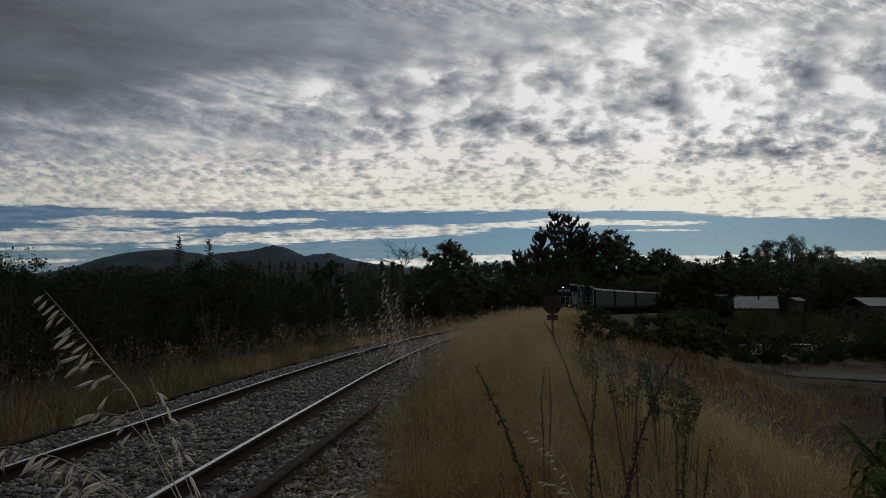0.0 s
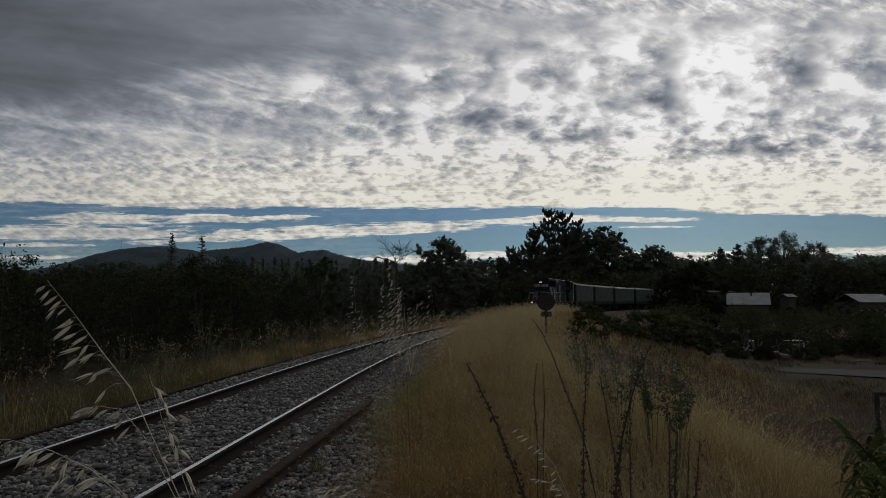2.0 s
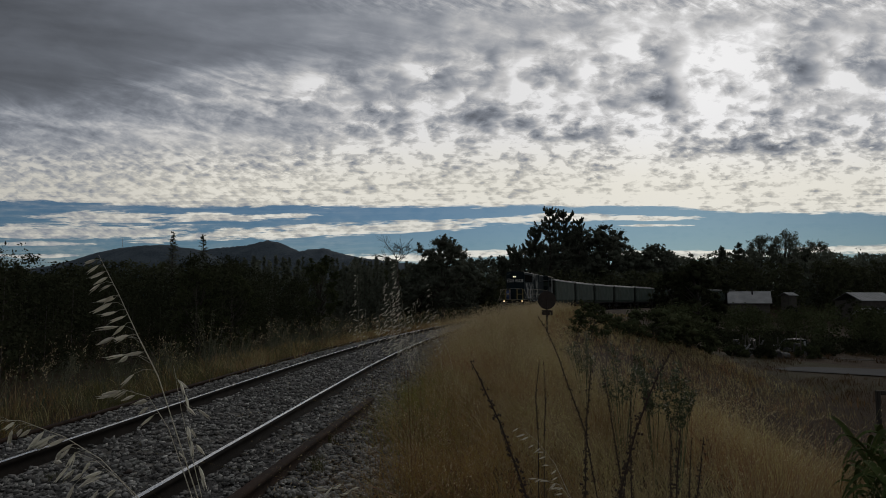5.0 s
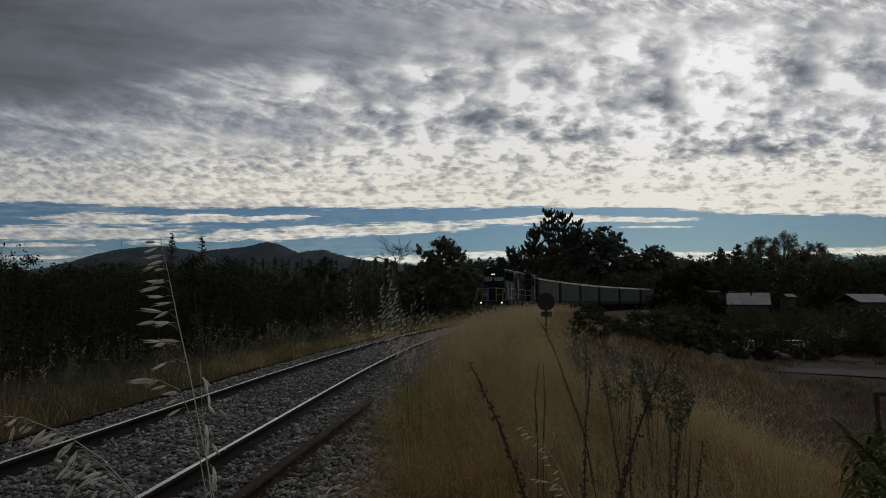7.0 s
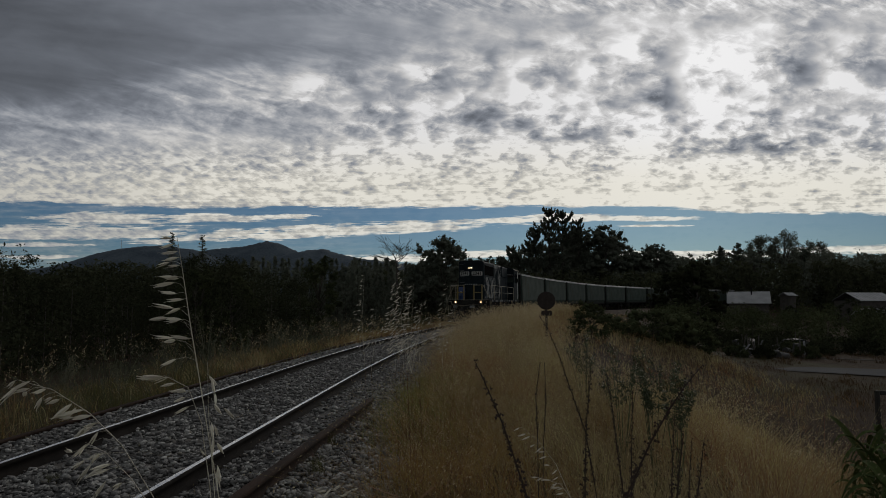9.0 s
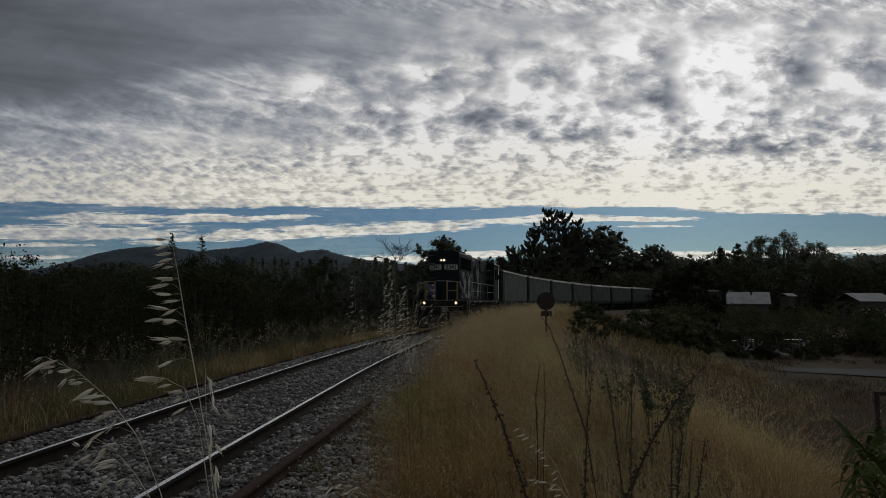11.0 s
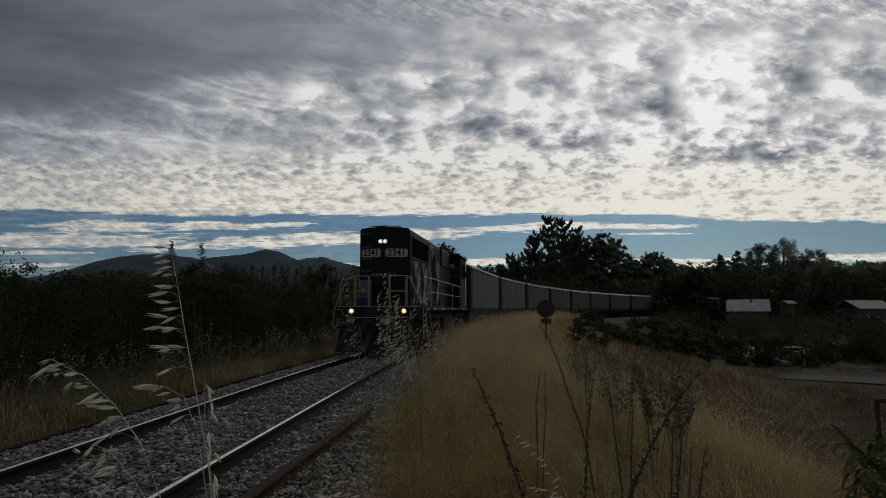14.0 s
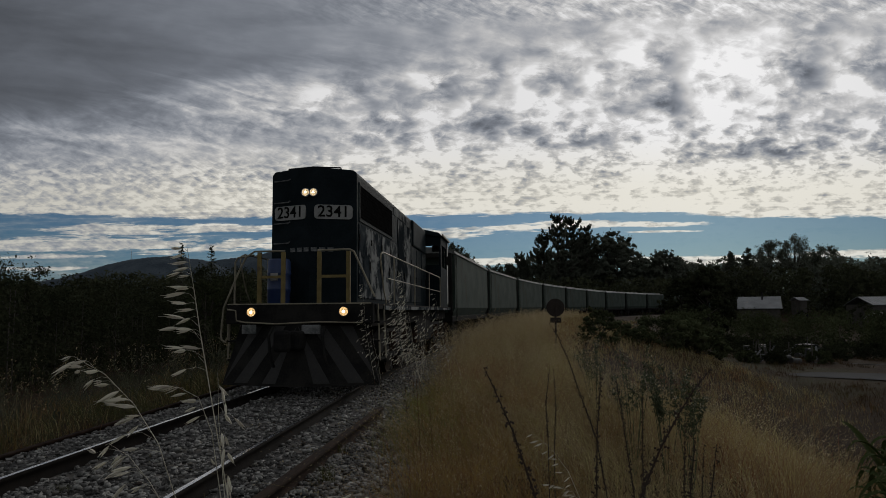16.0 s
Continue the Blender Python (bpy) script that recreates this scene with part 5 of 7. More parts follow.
def make_wagon():
    wagon = thing("hopper_wagon", "grey-green covered hopper wagon with pale roof edge", "wagon", group="hopper wagons of the train")
    L, HWI = 13.45, 1.5
    # body: sides slope in at the bottom, arched roof
    bm = bmesh.new()
    prof = [(-1.25, 1.05), (-HWI, 1.55), (-HWI, 3.72), (-HWI + 0.06, 3.80), (HWI - 0.06, 3.80), (HWI, 3.72), (HWI, 1.55), (1.25, 1.05)]
    prism(bm, prof, 0.35, L - 0.35)
    body = part("body", bm, M_WAGON, wagon)
    bm = bmesh.new()
    prism(bm, [(-HWI - 0.02, 3.74), (-HWI + 0.02, 3.88), (-0.8, 4.02), (0, 4.07), (0.8, 4.02), (HWI - 0.02, 3.88), (HWI + 0.02, 3.74), (HWI - 0.1, 3.76), (-HWI + 0.1, 3.76)], 0.25, L - 0.25)
    part("roof", bm, M_WAGONTOP, wagon, "pale dusty arched roof")
    for s in (-1, 1):
        part("top_rail", boxed(min(s * (HWI + 0.021), s * (HWI + 0.05)), max(s * (HWI + 0.021), s * (HWI + 0.05)), 0.3, L - 0.3, 3.74, 3.80, 0.008, 1), M_EDGE, body, "pale edge rail")
        part("sill", boxed(min(s * 1.2, s * 1.42), max(s * 1.2, s * 1.42), 0.1, L - 0.1, 0.98, 1.2, 0.02), M_BLACK, wagon)
        for y in (0.36, L - 0.62):
            bm = bmesh.new()
            for q in (0, 0.26):
                rod(bm, (s * (HWI + 0.04), y + q, 1.1), (s * (HWI + 0.04), y + q, 3.8), 0.009, n=5)
            for k in range(9):
                rod(bm, (s * (HWI + 0.04), y, 1.25 + k * 0.3), (s * (HWI + 0.04), y + 0.26, 1.25 + k * 0.3), 0.007, n=5)
            part("ladder", bm, M_BLACK, wagon)
    for y0, y1 in ((0.10, 0.32), (L - 0.32, L - 0.10)):
        bm = bmesh.new()
        for s in (-1, 1):
            bx(bm, min(s * 1.25, s * 1.40), max(s * 1.25, s * 1.40), y0, y1, 1.0, 3.78)
        bx(bm, -1.40, 1.40, y0, y1, 1.0, 1.35), bx(bm, -1.25, 1.25, y0, y1, 3.6, 3.78)
        part("end_frame", bm, M_BLACK, wagon)
    for y in (3.6, 6.4, 9.1):
        bm = bmesh.new()
        prism(bm, [(-1.0, 1.06), (1.0, 1.06), (0.4, 0.42), (-0.4, 0.42)], y - 0.9, y + 0.9)
        part("discharge_hopper", bm, M_BLACK, wagon)
    for k in range(4):
        part("roof_hatch", boxed(-0.45, 0.45, 1.2 + k * 2.8, 2.6 + k * 2.8, 4.0, 4.12, 0.03), M_WAGONTOP, wagon)
    wheels = []
    for y in (2.0, L - 2.0):
        bm = bmesh.new()
        for s in (-1, 1):
            bx(bm, s * 1.08 - 0.07, s * 1.08 + 0.07, y - 1.2, y + 1.2, 0.5, 0.74)
            bx(bm, s * 1.08 - 0.08, s * 1.08 + 0.08, y - 0.35, y + 0.35, 0.32, 0.95)
        bx(bm, -1.1, 1.1, y - 0.2, y + 0.2, 0.6, 1.05)
        part("truck_frame", bm, M_BLACK, wagon)
        for q in (-0.9, 0.9):
            wheelset(wagon, y + q, 0.43)
    for y0, y1 in ((-0.36, 0.15), (L - 0.15, L + 0.36)):
        part("coupler", boxed(-0.14, 0.14, y0, y1, 0.75, 1.02, 0.04), M_BLACK, wagon)
    return wagon


def make_train():
    first = make_wagon()
    return [first] + [copy_thing(first, Matrix()) for _ in range(WAGONS - 1)]


TRAIN = make_train()


def rolling_pose(s, fore, aft):
    """A vehicle whose end stands at s, on two trucks that follow the line."""
    a, b = on_line(s + fore), on_line(s + aft)
    way = (b - a).normalized()
    heading, climb = math.atan2(way.x, way.y), math.asin(way.z)
    return pose(a.x, a.y, a.z, math.degrees(climb), 0, -math.degrees(heading)) @ Matrix.Translation((0, -fore, 0))


# ---------------------------------------------------------------- lineside


def make_sign():
    x, y = 3.25, 22.0
    z = ground_z(x, y)
    sign = thing("disc_signal", "round rusty disc signal seen from behind on a thin post", "railway signal", (x, y, z - 0.15))
    top = 1.53 - z + 0.15
    bm = bmesh.new()
    rod(bm, (0, 0, 0), (0, 0, top), 0.035, n=10)
    part("post", bm, M_SIGN, sign)
    bm = bmesh.new()
    rod(bm, (0, 0.02, top), (0, -0.02, top), 0.285, n=32)
    bevel(bm, 0.006, 1)
    part("disc", bm, M_SIGN, sign, "dark rusty round disc")
    part("plate", boxed(-0.17, 0.17, -0.03, -0.01, top - 0.47, top - 0.31, 0.03), M_SIGN, sign)
    part("bracket", boxed(-0.05, 0.05, 0.02, 0.06, top - 0.2, top + 0.12, 0.01), M_RUST, sign)


make_sign()


def make_houses():
    def house(px, dep, w, deep, eave, ridge, turn, label, chimney=False):
        x = at_bearing(px, dep)
        z = ground_z(x, dep)
        h = thing("house", label, "house", (x, dep, z - 0.2), "village houses")
        h.rotation_euler = (0, 0, radians(turn))
        walls = bmesh.new()
        bx(walls, -w / 2, w / 2, -deep / 2, deep / 2, 0, eave)
        part("wall", walls, M_WALL, h)
        bm = bmesh.new()
        prism(bm, [(-deep / 2 - 0.4, eave - 0.15), (-deep / 2 - 0.4, eave - 0.07), (0, ridge), (deep / 2 + 0.4, eave - 0.07), (deep / 2 + 0.4, eave - 0.15), (0, ridge - 0.1)], -w / 2 - 0.4, w / 2 + 0.4)
        bmesh.ops.rotate(bm, verts=bm.verts[:], cent=(0, 0, 0), matrix=Matrix.Rotation(radians(90), 3, "Z"))
        roof = part("roof", bm, M_ROOF, h, "pale zinc sheet roof")
        slope = math.atan2(ridge - eave, deep / 2)
        n = int(w / 0.8)
        for k in range(n + 1):
            rib = bmesh.new()
            xx = -w / 2 - 0.3 + k * (w + 0.6) / n
            tube(rib, [(xx, -deep / 2 - 0.4, eave - 0.05), (xx, 0, ridge + 0.02)], 0.035, 4)
            part("seam", rib, M_ROOF, roof)
        for k in range(2):
            win = part("window", boxed(-w / 4 + k * w / 2 - 0.6, -w / 4 + k * w / 2 + 0.6, -deep / 2 - 0.03, -deep / 2 + 0.05, 1.0, 2.1), M_WALL, h)
            part("pane", boxed(-w / 4 + k * w / 2 - 0.52, -w / 4 + k * w / 2 + 0.52, -deep / 2 - 0.045, -deep / 2 - 0.031, 1.08, 2.02), M_GLASS, win)
        part("door", boxed(-0.45, 0.45, -deep / 2 - 0.05, -deep / 2 + 0.03, 0.2, 2.2), M_WALL, h)
        if chimney:
            bm = bmesh.new()
            rod(bm, (0.6, -1.0, eave), (0.6, -1.0, ridge + 0.9), 0.14, n=10)
            part("chimney", bm, M_BLACK, roof)
            part("skylight", boxed(-1.6, -0.8, -2.4, -2.3, eave + 0.2, eave + 0.75), M_WALL, roof)

    house(1322, 140, 7.2, 7.0, elev(547, 140) + 3.3, elev(526, 140) + 3.2, -22, "small house with pale zinc roof and a stove pipe", True)
    house(1526, 150, 8.0, 8.0, elev(532, 150) + 3.3, elev(518, 150) + 3.3, 8, "long low house with pale zinc roof among trees")
    house(1392, 165, 1.9, 3.0, elev(536, 165) + 3.2, elev(531, 165) + 3.2, 10, "far low shed with a pale roof")
    house(1560, 112, 7.0, 4.0, elev(553, 112) + 3.3, elev(543, 112) + 3.3, -6, "low dark shed with a pale roof edge")


make_houses()


def make_road():
    # gravel road crossing the low ground, and a parallel path
    for pts, w, lift, name, label in ((((22, 46.2), (30, 48), (60, 48), (110, 55)), 6.2, 0.03, "road", "grey worn road across the low ground"), (((26, 58), (34, 58.5), (60, 59), (110, 68)), 0.35, 0.04, "path", "pale narrow concrete strip beside the road")):
        px, py = [p[0] for p in pts], [p[1] for p in pts]
        xs = np.linspace(px[0], px[-1], 60)
        ys = np.interp(xs, px, py)
        v, f = [], []
        for i, (x, y) in enumerate(zip(xs, ys)):
            wide = w * (min(1.0, 0.12 + (x - 22) / 11) if w > 1 else 1.0)
            for k in (-wide, -wide * 0.3, wide * 0.3, wide):
                v.append((x, y + k, ground_z(x, y) + lift))
            if i:
                a = (i - 1) * 4
                f += [(a + k, a + 4 + k, a + 5 + k, a + 1 + k) for k in range(3)]
        tagged(raw(name, v, f, M_ROAD), label, name, kind="structure")


make_road()

# ---------------------------------------------------------------- grass


def blades(x, y, z, h, w, seed, lean=0.25, way=(-0.35, -0.1), two=False, bent=None):
    """Bent blades in three segments, one face each: arrays of vertices and four-sided faces."""
    r = np.random.RandomState(seed)
    n = len(x)
    a = r.uniform(0, 6.283, n)
    side = np.stack([np.cos(a), np.sin(a), np.zeros(n)], 1)
    tilt = np.stack([r.normal(way[0], 0.8, n), r.normal(way[1], 0.8, n), np.zeros(n)], 1) * lean
    if bent is not None:
        tilt[:, :2] += bent * lean
    base = np.stack([x, y, z], 1)
    rows = []
    if two:
        for k, wk in ((0, 1.0), (0.55, 0.7), (1.0, 0.12)):
            c = base + tilt * (h * k * k)[:, None] + np.stack([0 * h, 0 * h, h * (k - 0.12 * k * k)], 1)
            rows += [c - side * (w * wk / 2)[:, None], c + side * (w * wk / 2)[:, None]]
        b = (np.arange(n) * 6)[:, None]
        return np.stack(rows, 1).reshape(-1, 3), np.concatenate([b + np.array([[0, 1, 3, 2]]), b + np.array([[2, 3, 5, 4]])], 1).reshape(-1, 4)
    for k, wk in ((0, 1.0), (0.4, 0.85), (0.75, 0.55), (1.0, 0.12)):
        c = base + tilt * (h * k * k)[:, None] + np.stack([0 * h, 0 * h, h * (k - 0.12 * k * k)], 1)
        rows += [c - side * (w * wk / 2)[:, None], c + side * (w * wk / 2)[:, None]]
    v = np.stack(rows, 1).reshape(-1, 3)
    b = (np.arange(n) * 8)[:, None]
    f = np.concatenate([b + np.array([[0, 1, 3, 2]]), b + np.array([[2, 3, 5, 4]]), b + np.array([[4, 5, 7, 6]])], 1).reshape(-1, 4)
    return v, f


def scatter(n, d0, d1, s0, s1, seed, power=1.0):
    r = np.random.RandomState(seed)
    s = s0 + (s1 - s0) * r.uniform(0, 1, n) ** power
    d = r.uniform(d0, d1, n)
    x = np.interp(s, LS, LX) + d * np.cos(np.interp(s, LS, LH))
    y = np.interp(s, LS, LY) - d * np.sin(np.interp(s, LS, LH))
    return x, y, s, d


def make_grass():
    # tall dry grass on the right shoulder
    def patch(name, label, n, d0, d1, s0, s1, h0, h1, w, mat, seed, power=1.0, keep=None, lean=0.38, tuft=0.0):
        x, y, s, d = scatter(n, d0, d1, s0, s1, seed, power)
        r = np.random.RandomState(seed + 500)
        if tuft:
            own = r.randint(0, max(1, n // 45), n)
            join = r.rand(n) < 0.6
            x, y, s, d = np.where(join, x[own] + r.normal(0, tuft, n), x), np.where(join, y[own] + r.normal(0, tuft, n), y), np.where(join, s[own], s), np.where(join, d[own], d)
            rise = np.where(join, r.uniform(0.7, 1.35, n)[own], 0.8)
            bent = np.where(join[:, None], r.normal(0, 0.9, (n, 2))[own], 0.0)
        else:
            rise, bent = np.ones(n), np.zeros((n, 2))
        m = np.hypot(x, y) > 1.7
        if keep is not None:
            m &= keep(x, y, s, d, r)
        x, y = x[m], y[m]
        h = rise[m] * r.uniform(h0, h1, len(x)) * (0.8 + 0.35 * waves(x, y, 2.5, seed))
        dist = np.hypot(x, y)
        v, f = blades(x, y, ground_at(x, y) - 0.03, h, w * (0.8 + dist * 0.045) * r.uniform(0.6, 1.4, len(x)), seed, lean, two=True, bent=bent[m])
        tagged(raw(name, v, f, mat), label, "grass", kind="stuff")

    def seed_heads(n, d0, d1, s0, s1, h0, h1, seed, size, power=1.0, keep=None):
        """Loose pale panicles above the grass, spikelets hanging from fine stalks."""
        x, y, s, d = scatter(n, d0, d1, s0, s1, seed, power)
        r = np.random.RandomState(seed + 9)
        m = np.hypot(x, y) > 3.4
        if keep is not None:
            m &= keep(x, y, s, d, r)
        x, y = x[m], y[m]
        h = r.uniform(h0, h1, len(x))
        z = ground_at(x, y)
        v, f = blades(x, y, z, h, 0.0012 * (0.8 + np.hypot(x, y) * 0.07), seed, 0.42)
        tips = v.reshape(-1, 8, 3)[:, 6:8].mean(1)
        k = 8
        c = np.repeat(tips, k, 0) + np.stack([r.normal(-0.02, 0.035, len(x) * k), r.normal(0, 0.035, len(x) * k), -r.uniform(0, 0.30, len(x) * k) * np.repeat(h, k)], 1)
        ln = size * r.uniform(0.7, 1.3, len(c)) * (0.9 + np.hypot(c[:, 0], c[:, 1]) * 0.03)
        a = np.stack([r.normal(-0.5, 0.35, len(c)), r.normal(0, 0.35, len(c)), r.normal(-0.75, 0.3, len(c))], 1)
        a /= np.linalg.norm(a, axis=1)[:, None]
        b = np.cross(a, r.normal(size=(len(c), 3)))
        b /= np.linalg.norm(b, axis=1)[:, None]
        q = np.stack([c, c + a * (ln * 0.45)[:, None] + b * (ln * 0.17)[:, None], c + a * ln[:, None], c + a * (ln * 0.45)[:, None] - b * (ln * 0.17)[:, None]], 1).reshape(-1, 3)
        vv = np.concatenate([v, q])
        ff = np.concatenate([f, np.arange(len(q)).reshape(-1, 4) + len(v)])
        tagged(raw("seed_heads", vv, ff, (M_DRY, M_SEED), None, (np.arange(len(ff)) >= len(f)).astype(int)), "pale seed heads nodding over the dry grass", "grass", kind="stuff")

    edge = lambda x, y, s, d, r: (d > 2.05 + 0.25 * smooth(-2.0, -5.0, s) + 0.35 * smooth(-6.5, -4.0, s) * smooth(5.0, 2.0, s) + 0.5 * waves(x, y, 2.2, 9) + 0.35 * r.rand(len(x))) & (d < 5.0 + 1.7 * smooth(-2, -7, s) + 0.7 * waves(x, y, 2.9, 19) + 0.6 * r.rand(len(x)))
    near = lambda s, d: smooth(1.5, -3.5, s) * smooth(4.6, 3.4, d)
    russet = lambda x, y, s, d, r: edge(x, y, s, d, r) & (near(s, d) + 0.5 * waves(x, y, 1.6, 44) > r.uniform(0.15, 0.85, len(x)))
    pale = lambda x, y, s, d, r: edge(x, y, s, d, r) & (near(s, d) + 0.5 * waves(x, y, 1.6, 44) < r.uniform(0.15, 0.85, len(x)))
    patch("dry_grass", "tall pale dry grass on the line's shoulder", 76000, 1.6, 7.2, -11.5, 12, 0.40, 1.05, 0.0036, M_DRY, 101, 1.0, pale, 0.55, tuft=0.13)
    patch("dry_grass", "low russet dry grass and weeds near the ballast", 64000, 1.6, 5.6, -11.5, 8, 0.28, 0.85, 0.0034, M_RUSSET, 102, 1.0, russet, 0.6, tuft=0.10)
    patch("dry_grass", "tall pale dry grass running along the line", 60000, 1.6, 6.2, 12, 70, 0.55, 1.3, 0.0045, M_DRY, 103, 1.5, edge, 0.5, tuft=0.2)
    patch("green_grass", "yellow-green grass at the ballast's edge", 6500, 2.1, 3.1, -5.6, 2.0, 0.2, 0.55, 0.0042, M_LUSH, 105, 1.0, None, 0.5, tuft=0.12)
    patch("green_grass", "scattered yellow-green weeds among the russet grass", 3800, 2.3, 5.2, -10.5, 1, 0.15, 0.5, 0.004, M_LUSH, 108, 1.0, russet, 0.7, tuft=0.05)
    patch("verge_grass", "dull green short grass beside the sunken rail", 17000, -4.6, -2.15, -12, 12, 0.15, 0.50, 0.005, M_GREENGRASS, 113, 1.0, None, 0.5, tuft=0.12)
    patch("verge_grass", "ochre dry grass in ragged tufts on the far verge", 15000, -4.4, -2.05, -13, 60, 0.35, 0.80, 0.0042, M_DRY, 114, 1.4, lambda x, y, s, d, r: waves(x, y, 1.7, 61) + 0.6 * waves(x, y, 5.0, 62) > r.uniform(-0.35, 0.35, len(x)), 0.42, tuft=0.15)
    patch("verge_grass", "brown dry grass on the far verge", 16000, -5.2, -2.1, -14, 75, 0.15, 0.48, 0.006, M_VERGE, 107, 1.4, tuft=0.14)
    patch("verge_grass", "dull green tall weeds before the thicket", 9500, -8.5, -3.4, -10, 45, 0.5, 1.35, 0.0055, M_WEEDLEAF, 109, 1.2, lambda x, y, s, d, r: waves(x, y, 2.3, 63) + 0.25 > r.uniform(-0.3, 0.5, len(x)), 0.4, tuft=0.16)
    seed_heads(2400, 2.2, 6.6, -10.5, -2, 0.6, 1.1, 121, 0.014, 1.0, edge)
    patch("straw_grass", "soft golden straw grass on the slope's brow", 16000, 5.2, 8.4, -8.6, -1.0, 0.35, 0.85, 0.0032, M_STRAW, 106, 1.0, lambda x, y, s, d, r: ((d - 6.7) / 1.5) ** 2 + ((s + 5.0) / 3.4) ** 2 + 0.5 * waves(x, y, 1.8, 66) < r.uniform(0.4, 1.1, len(x)), 0.4, tuft=0.14)
    seed_heads(5000, 2.2, 6.8, -2, 16, 0.85, 1.5, 123, 0.018, 1.0, edge)
    seed_heads(3000, 2.2, 7.0, 16, 60, 0.9, 1.7, 125, 0.030, 1.3, edge)
    seed_heads(2600, 2.0, 4.6, -10.5, 2, 0.25, 0.7, 122, 0.010, 1.0, edge)
    seed_heads(900, -6.5, -2.7, -11, 45, 0.6, 1.5, 127, 0.028, 1.3, lambda x, y, s, d, r: waves(x, y, 2.0, 64) > r.uniform(-0.5, 0.4, len(x)))
    patch("dry_grass", "dry grass trodden low round the standpoint", 9000, 2.3, 9.0, -30, -9, 0.08, 0.3, 0.004, M_RUSSET, 131, 1.0, None, 0.6)
    patch("verge_grass", "low brown grass on the verge behind the standpoint", 5000, -8.0, -2.3, -30, -12, 0.1, 0.35, 0.006, M_VERGE, 133)
    def meadow(name, label, n, x0, x1, y0, y1, h0, h1, mat, seed, lean):
        """Close grass over a stretch of the low ground, with an uneven rim."""
        r = np.random.RandomState(seed)
        x, y = r.uniform(x0, x1, n), r.uniform(y0, y1, n)
        rim = ((x - (x0 + x1) / 2) / (x1 - x0) * 2) ** 2 + ((y - (y0 + y1) / 2) / (y1 - y0) * 2) ** 2
        m = (rim + 0.6 * waves(x, y, 3.5, seed) < r.uniform(0.5, 1.05, n)) & (line_coords(x, y)[1] > 5.5)
        m &= (x < 22) | (abs(y - 47) > 6.5)
        x, y = x[m], y[m]
        h = r.uniform(h0, h1, len(x)) * (0.75 + 0.5 * waves(x, y, 1.6, seed + 1))
        v, f = blades(x, y, ground_at(x, y) - 0.02, h, 0.0042 * (0.8 + np.hypot(x, y) * 0.05) * r.uniform(0.6, 1.4, len(x)), seed, lean, two=True)
        tagged(raw(name, v, f, mat), label, "grass", kind="stuff")

    meadow("field_grass", "dark reddish grass close over the low field", 26000, 8, 28, 12, 44, 0.10, 0.30, M_FIELD, 141, 0.6)
    meadow("dry_grass", "pale dry grass on the bank below the bushes", 20000, 4, 19, 24, 60, 0.35, 0.8, M_DRY, 143, 0.5)
    # tufts on the slope and the field
    r = np.random.RandomState(111)
    cx, cy, cs, cd = scatter(4400, 4.6, 42.0, -12, 75, 111)
    keep = waves(cx, cy, 9.0, 33) + 0.5 * waves(cx, cy, 3.0, 34) > r.uniform(-0.45, 0.12, len(cx))
    keep &= ~((cx > 22) & (abs(cy - np.interp(cx, (22, 30, 60, 110), (46.2, 48, 48, 55))) < 0.4 + 6.2 * np.clip(0.12 + (cx - 22) / 11, 0, 1)))
    keep &= ((cx - 13.2) / 4.2) ** 2 + ((cy - 26.5) / 6.0) ** 2 + 0.5 * waves(cx, cy, 2.0, 71) > 0.9 * (r.rand(len(cx)) < 0.6)
    cx, cy = cx[keep], cy[keep]
    per = 11
    big = np.repeat(r.uniform(0.5, 1.3, len(cx)), per)
    x = np.repeat(cx, per) + r.normal(0, 0.16, len(cx) * per) * big
    y = np.repeat(cy, per) + r.normal(0, 0.16, len(cx) * per) * big
    h = r.uniform(0.2, 0.45, len(x)) * big
    v, f = blades(x, y, ground_at(x, y) - 0.02, h, 0.0075 * (0.8 + np.hypot(x, y) * 0.05), 112, 0.55, two=True)
    tan = np.repeat((line_coords(cx, cy)[1] < 9.5 + 2.5 * waves(cx, cy, 4.0, 73)) & (cy > 7), per)
    tagged(raw("field_grass", v, f, (M_FIELD, M_DRY), None, np.repeat(tan.astype(int), 2)), "reddish dry grass tufts on the slope and field", "grass", kind="stuff")


make_grass()


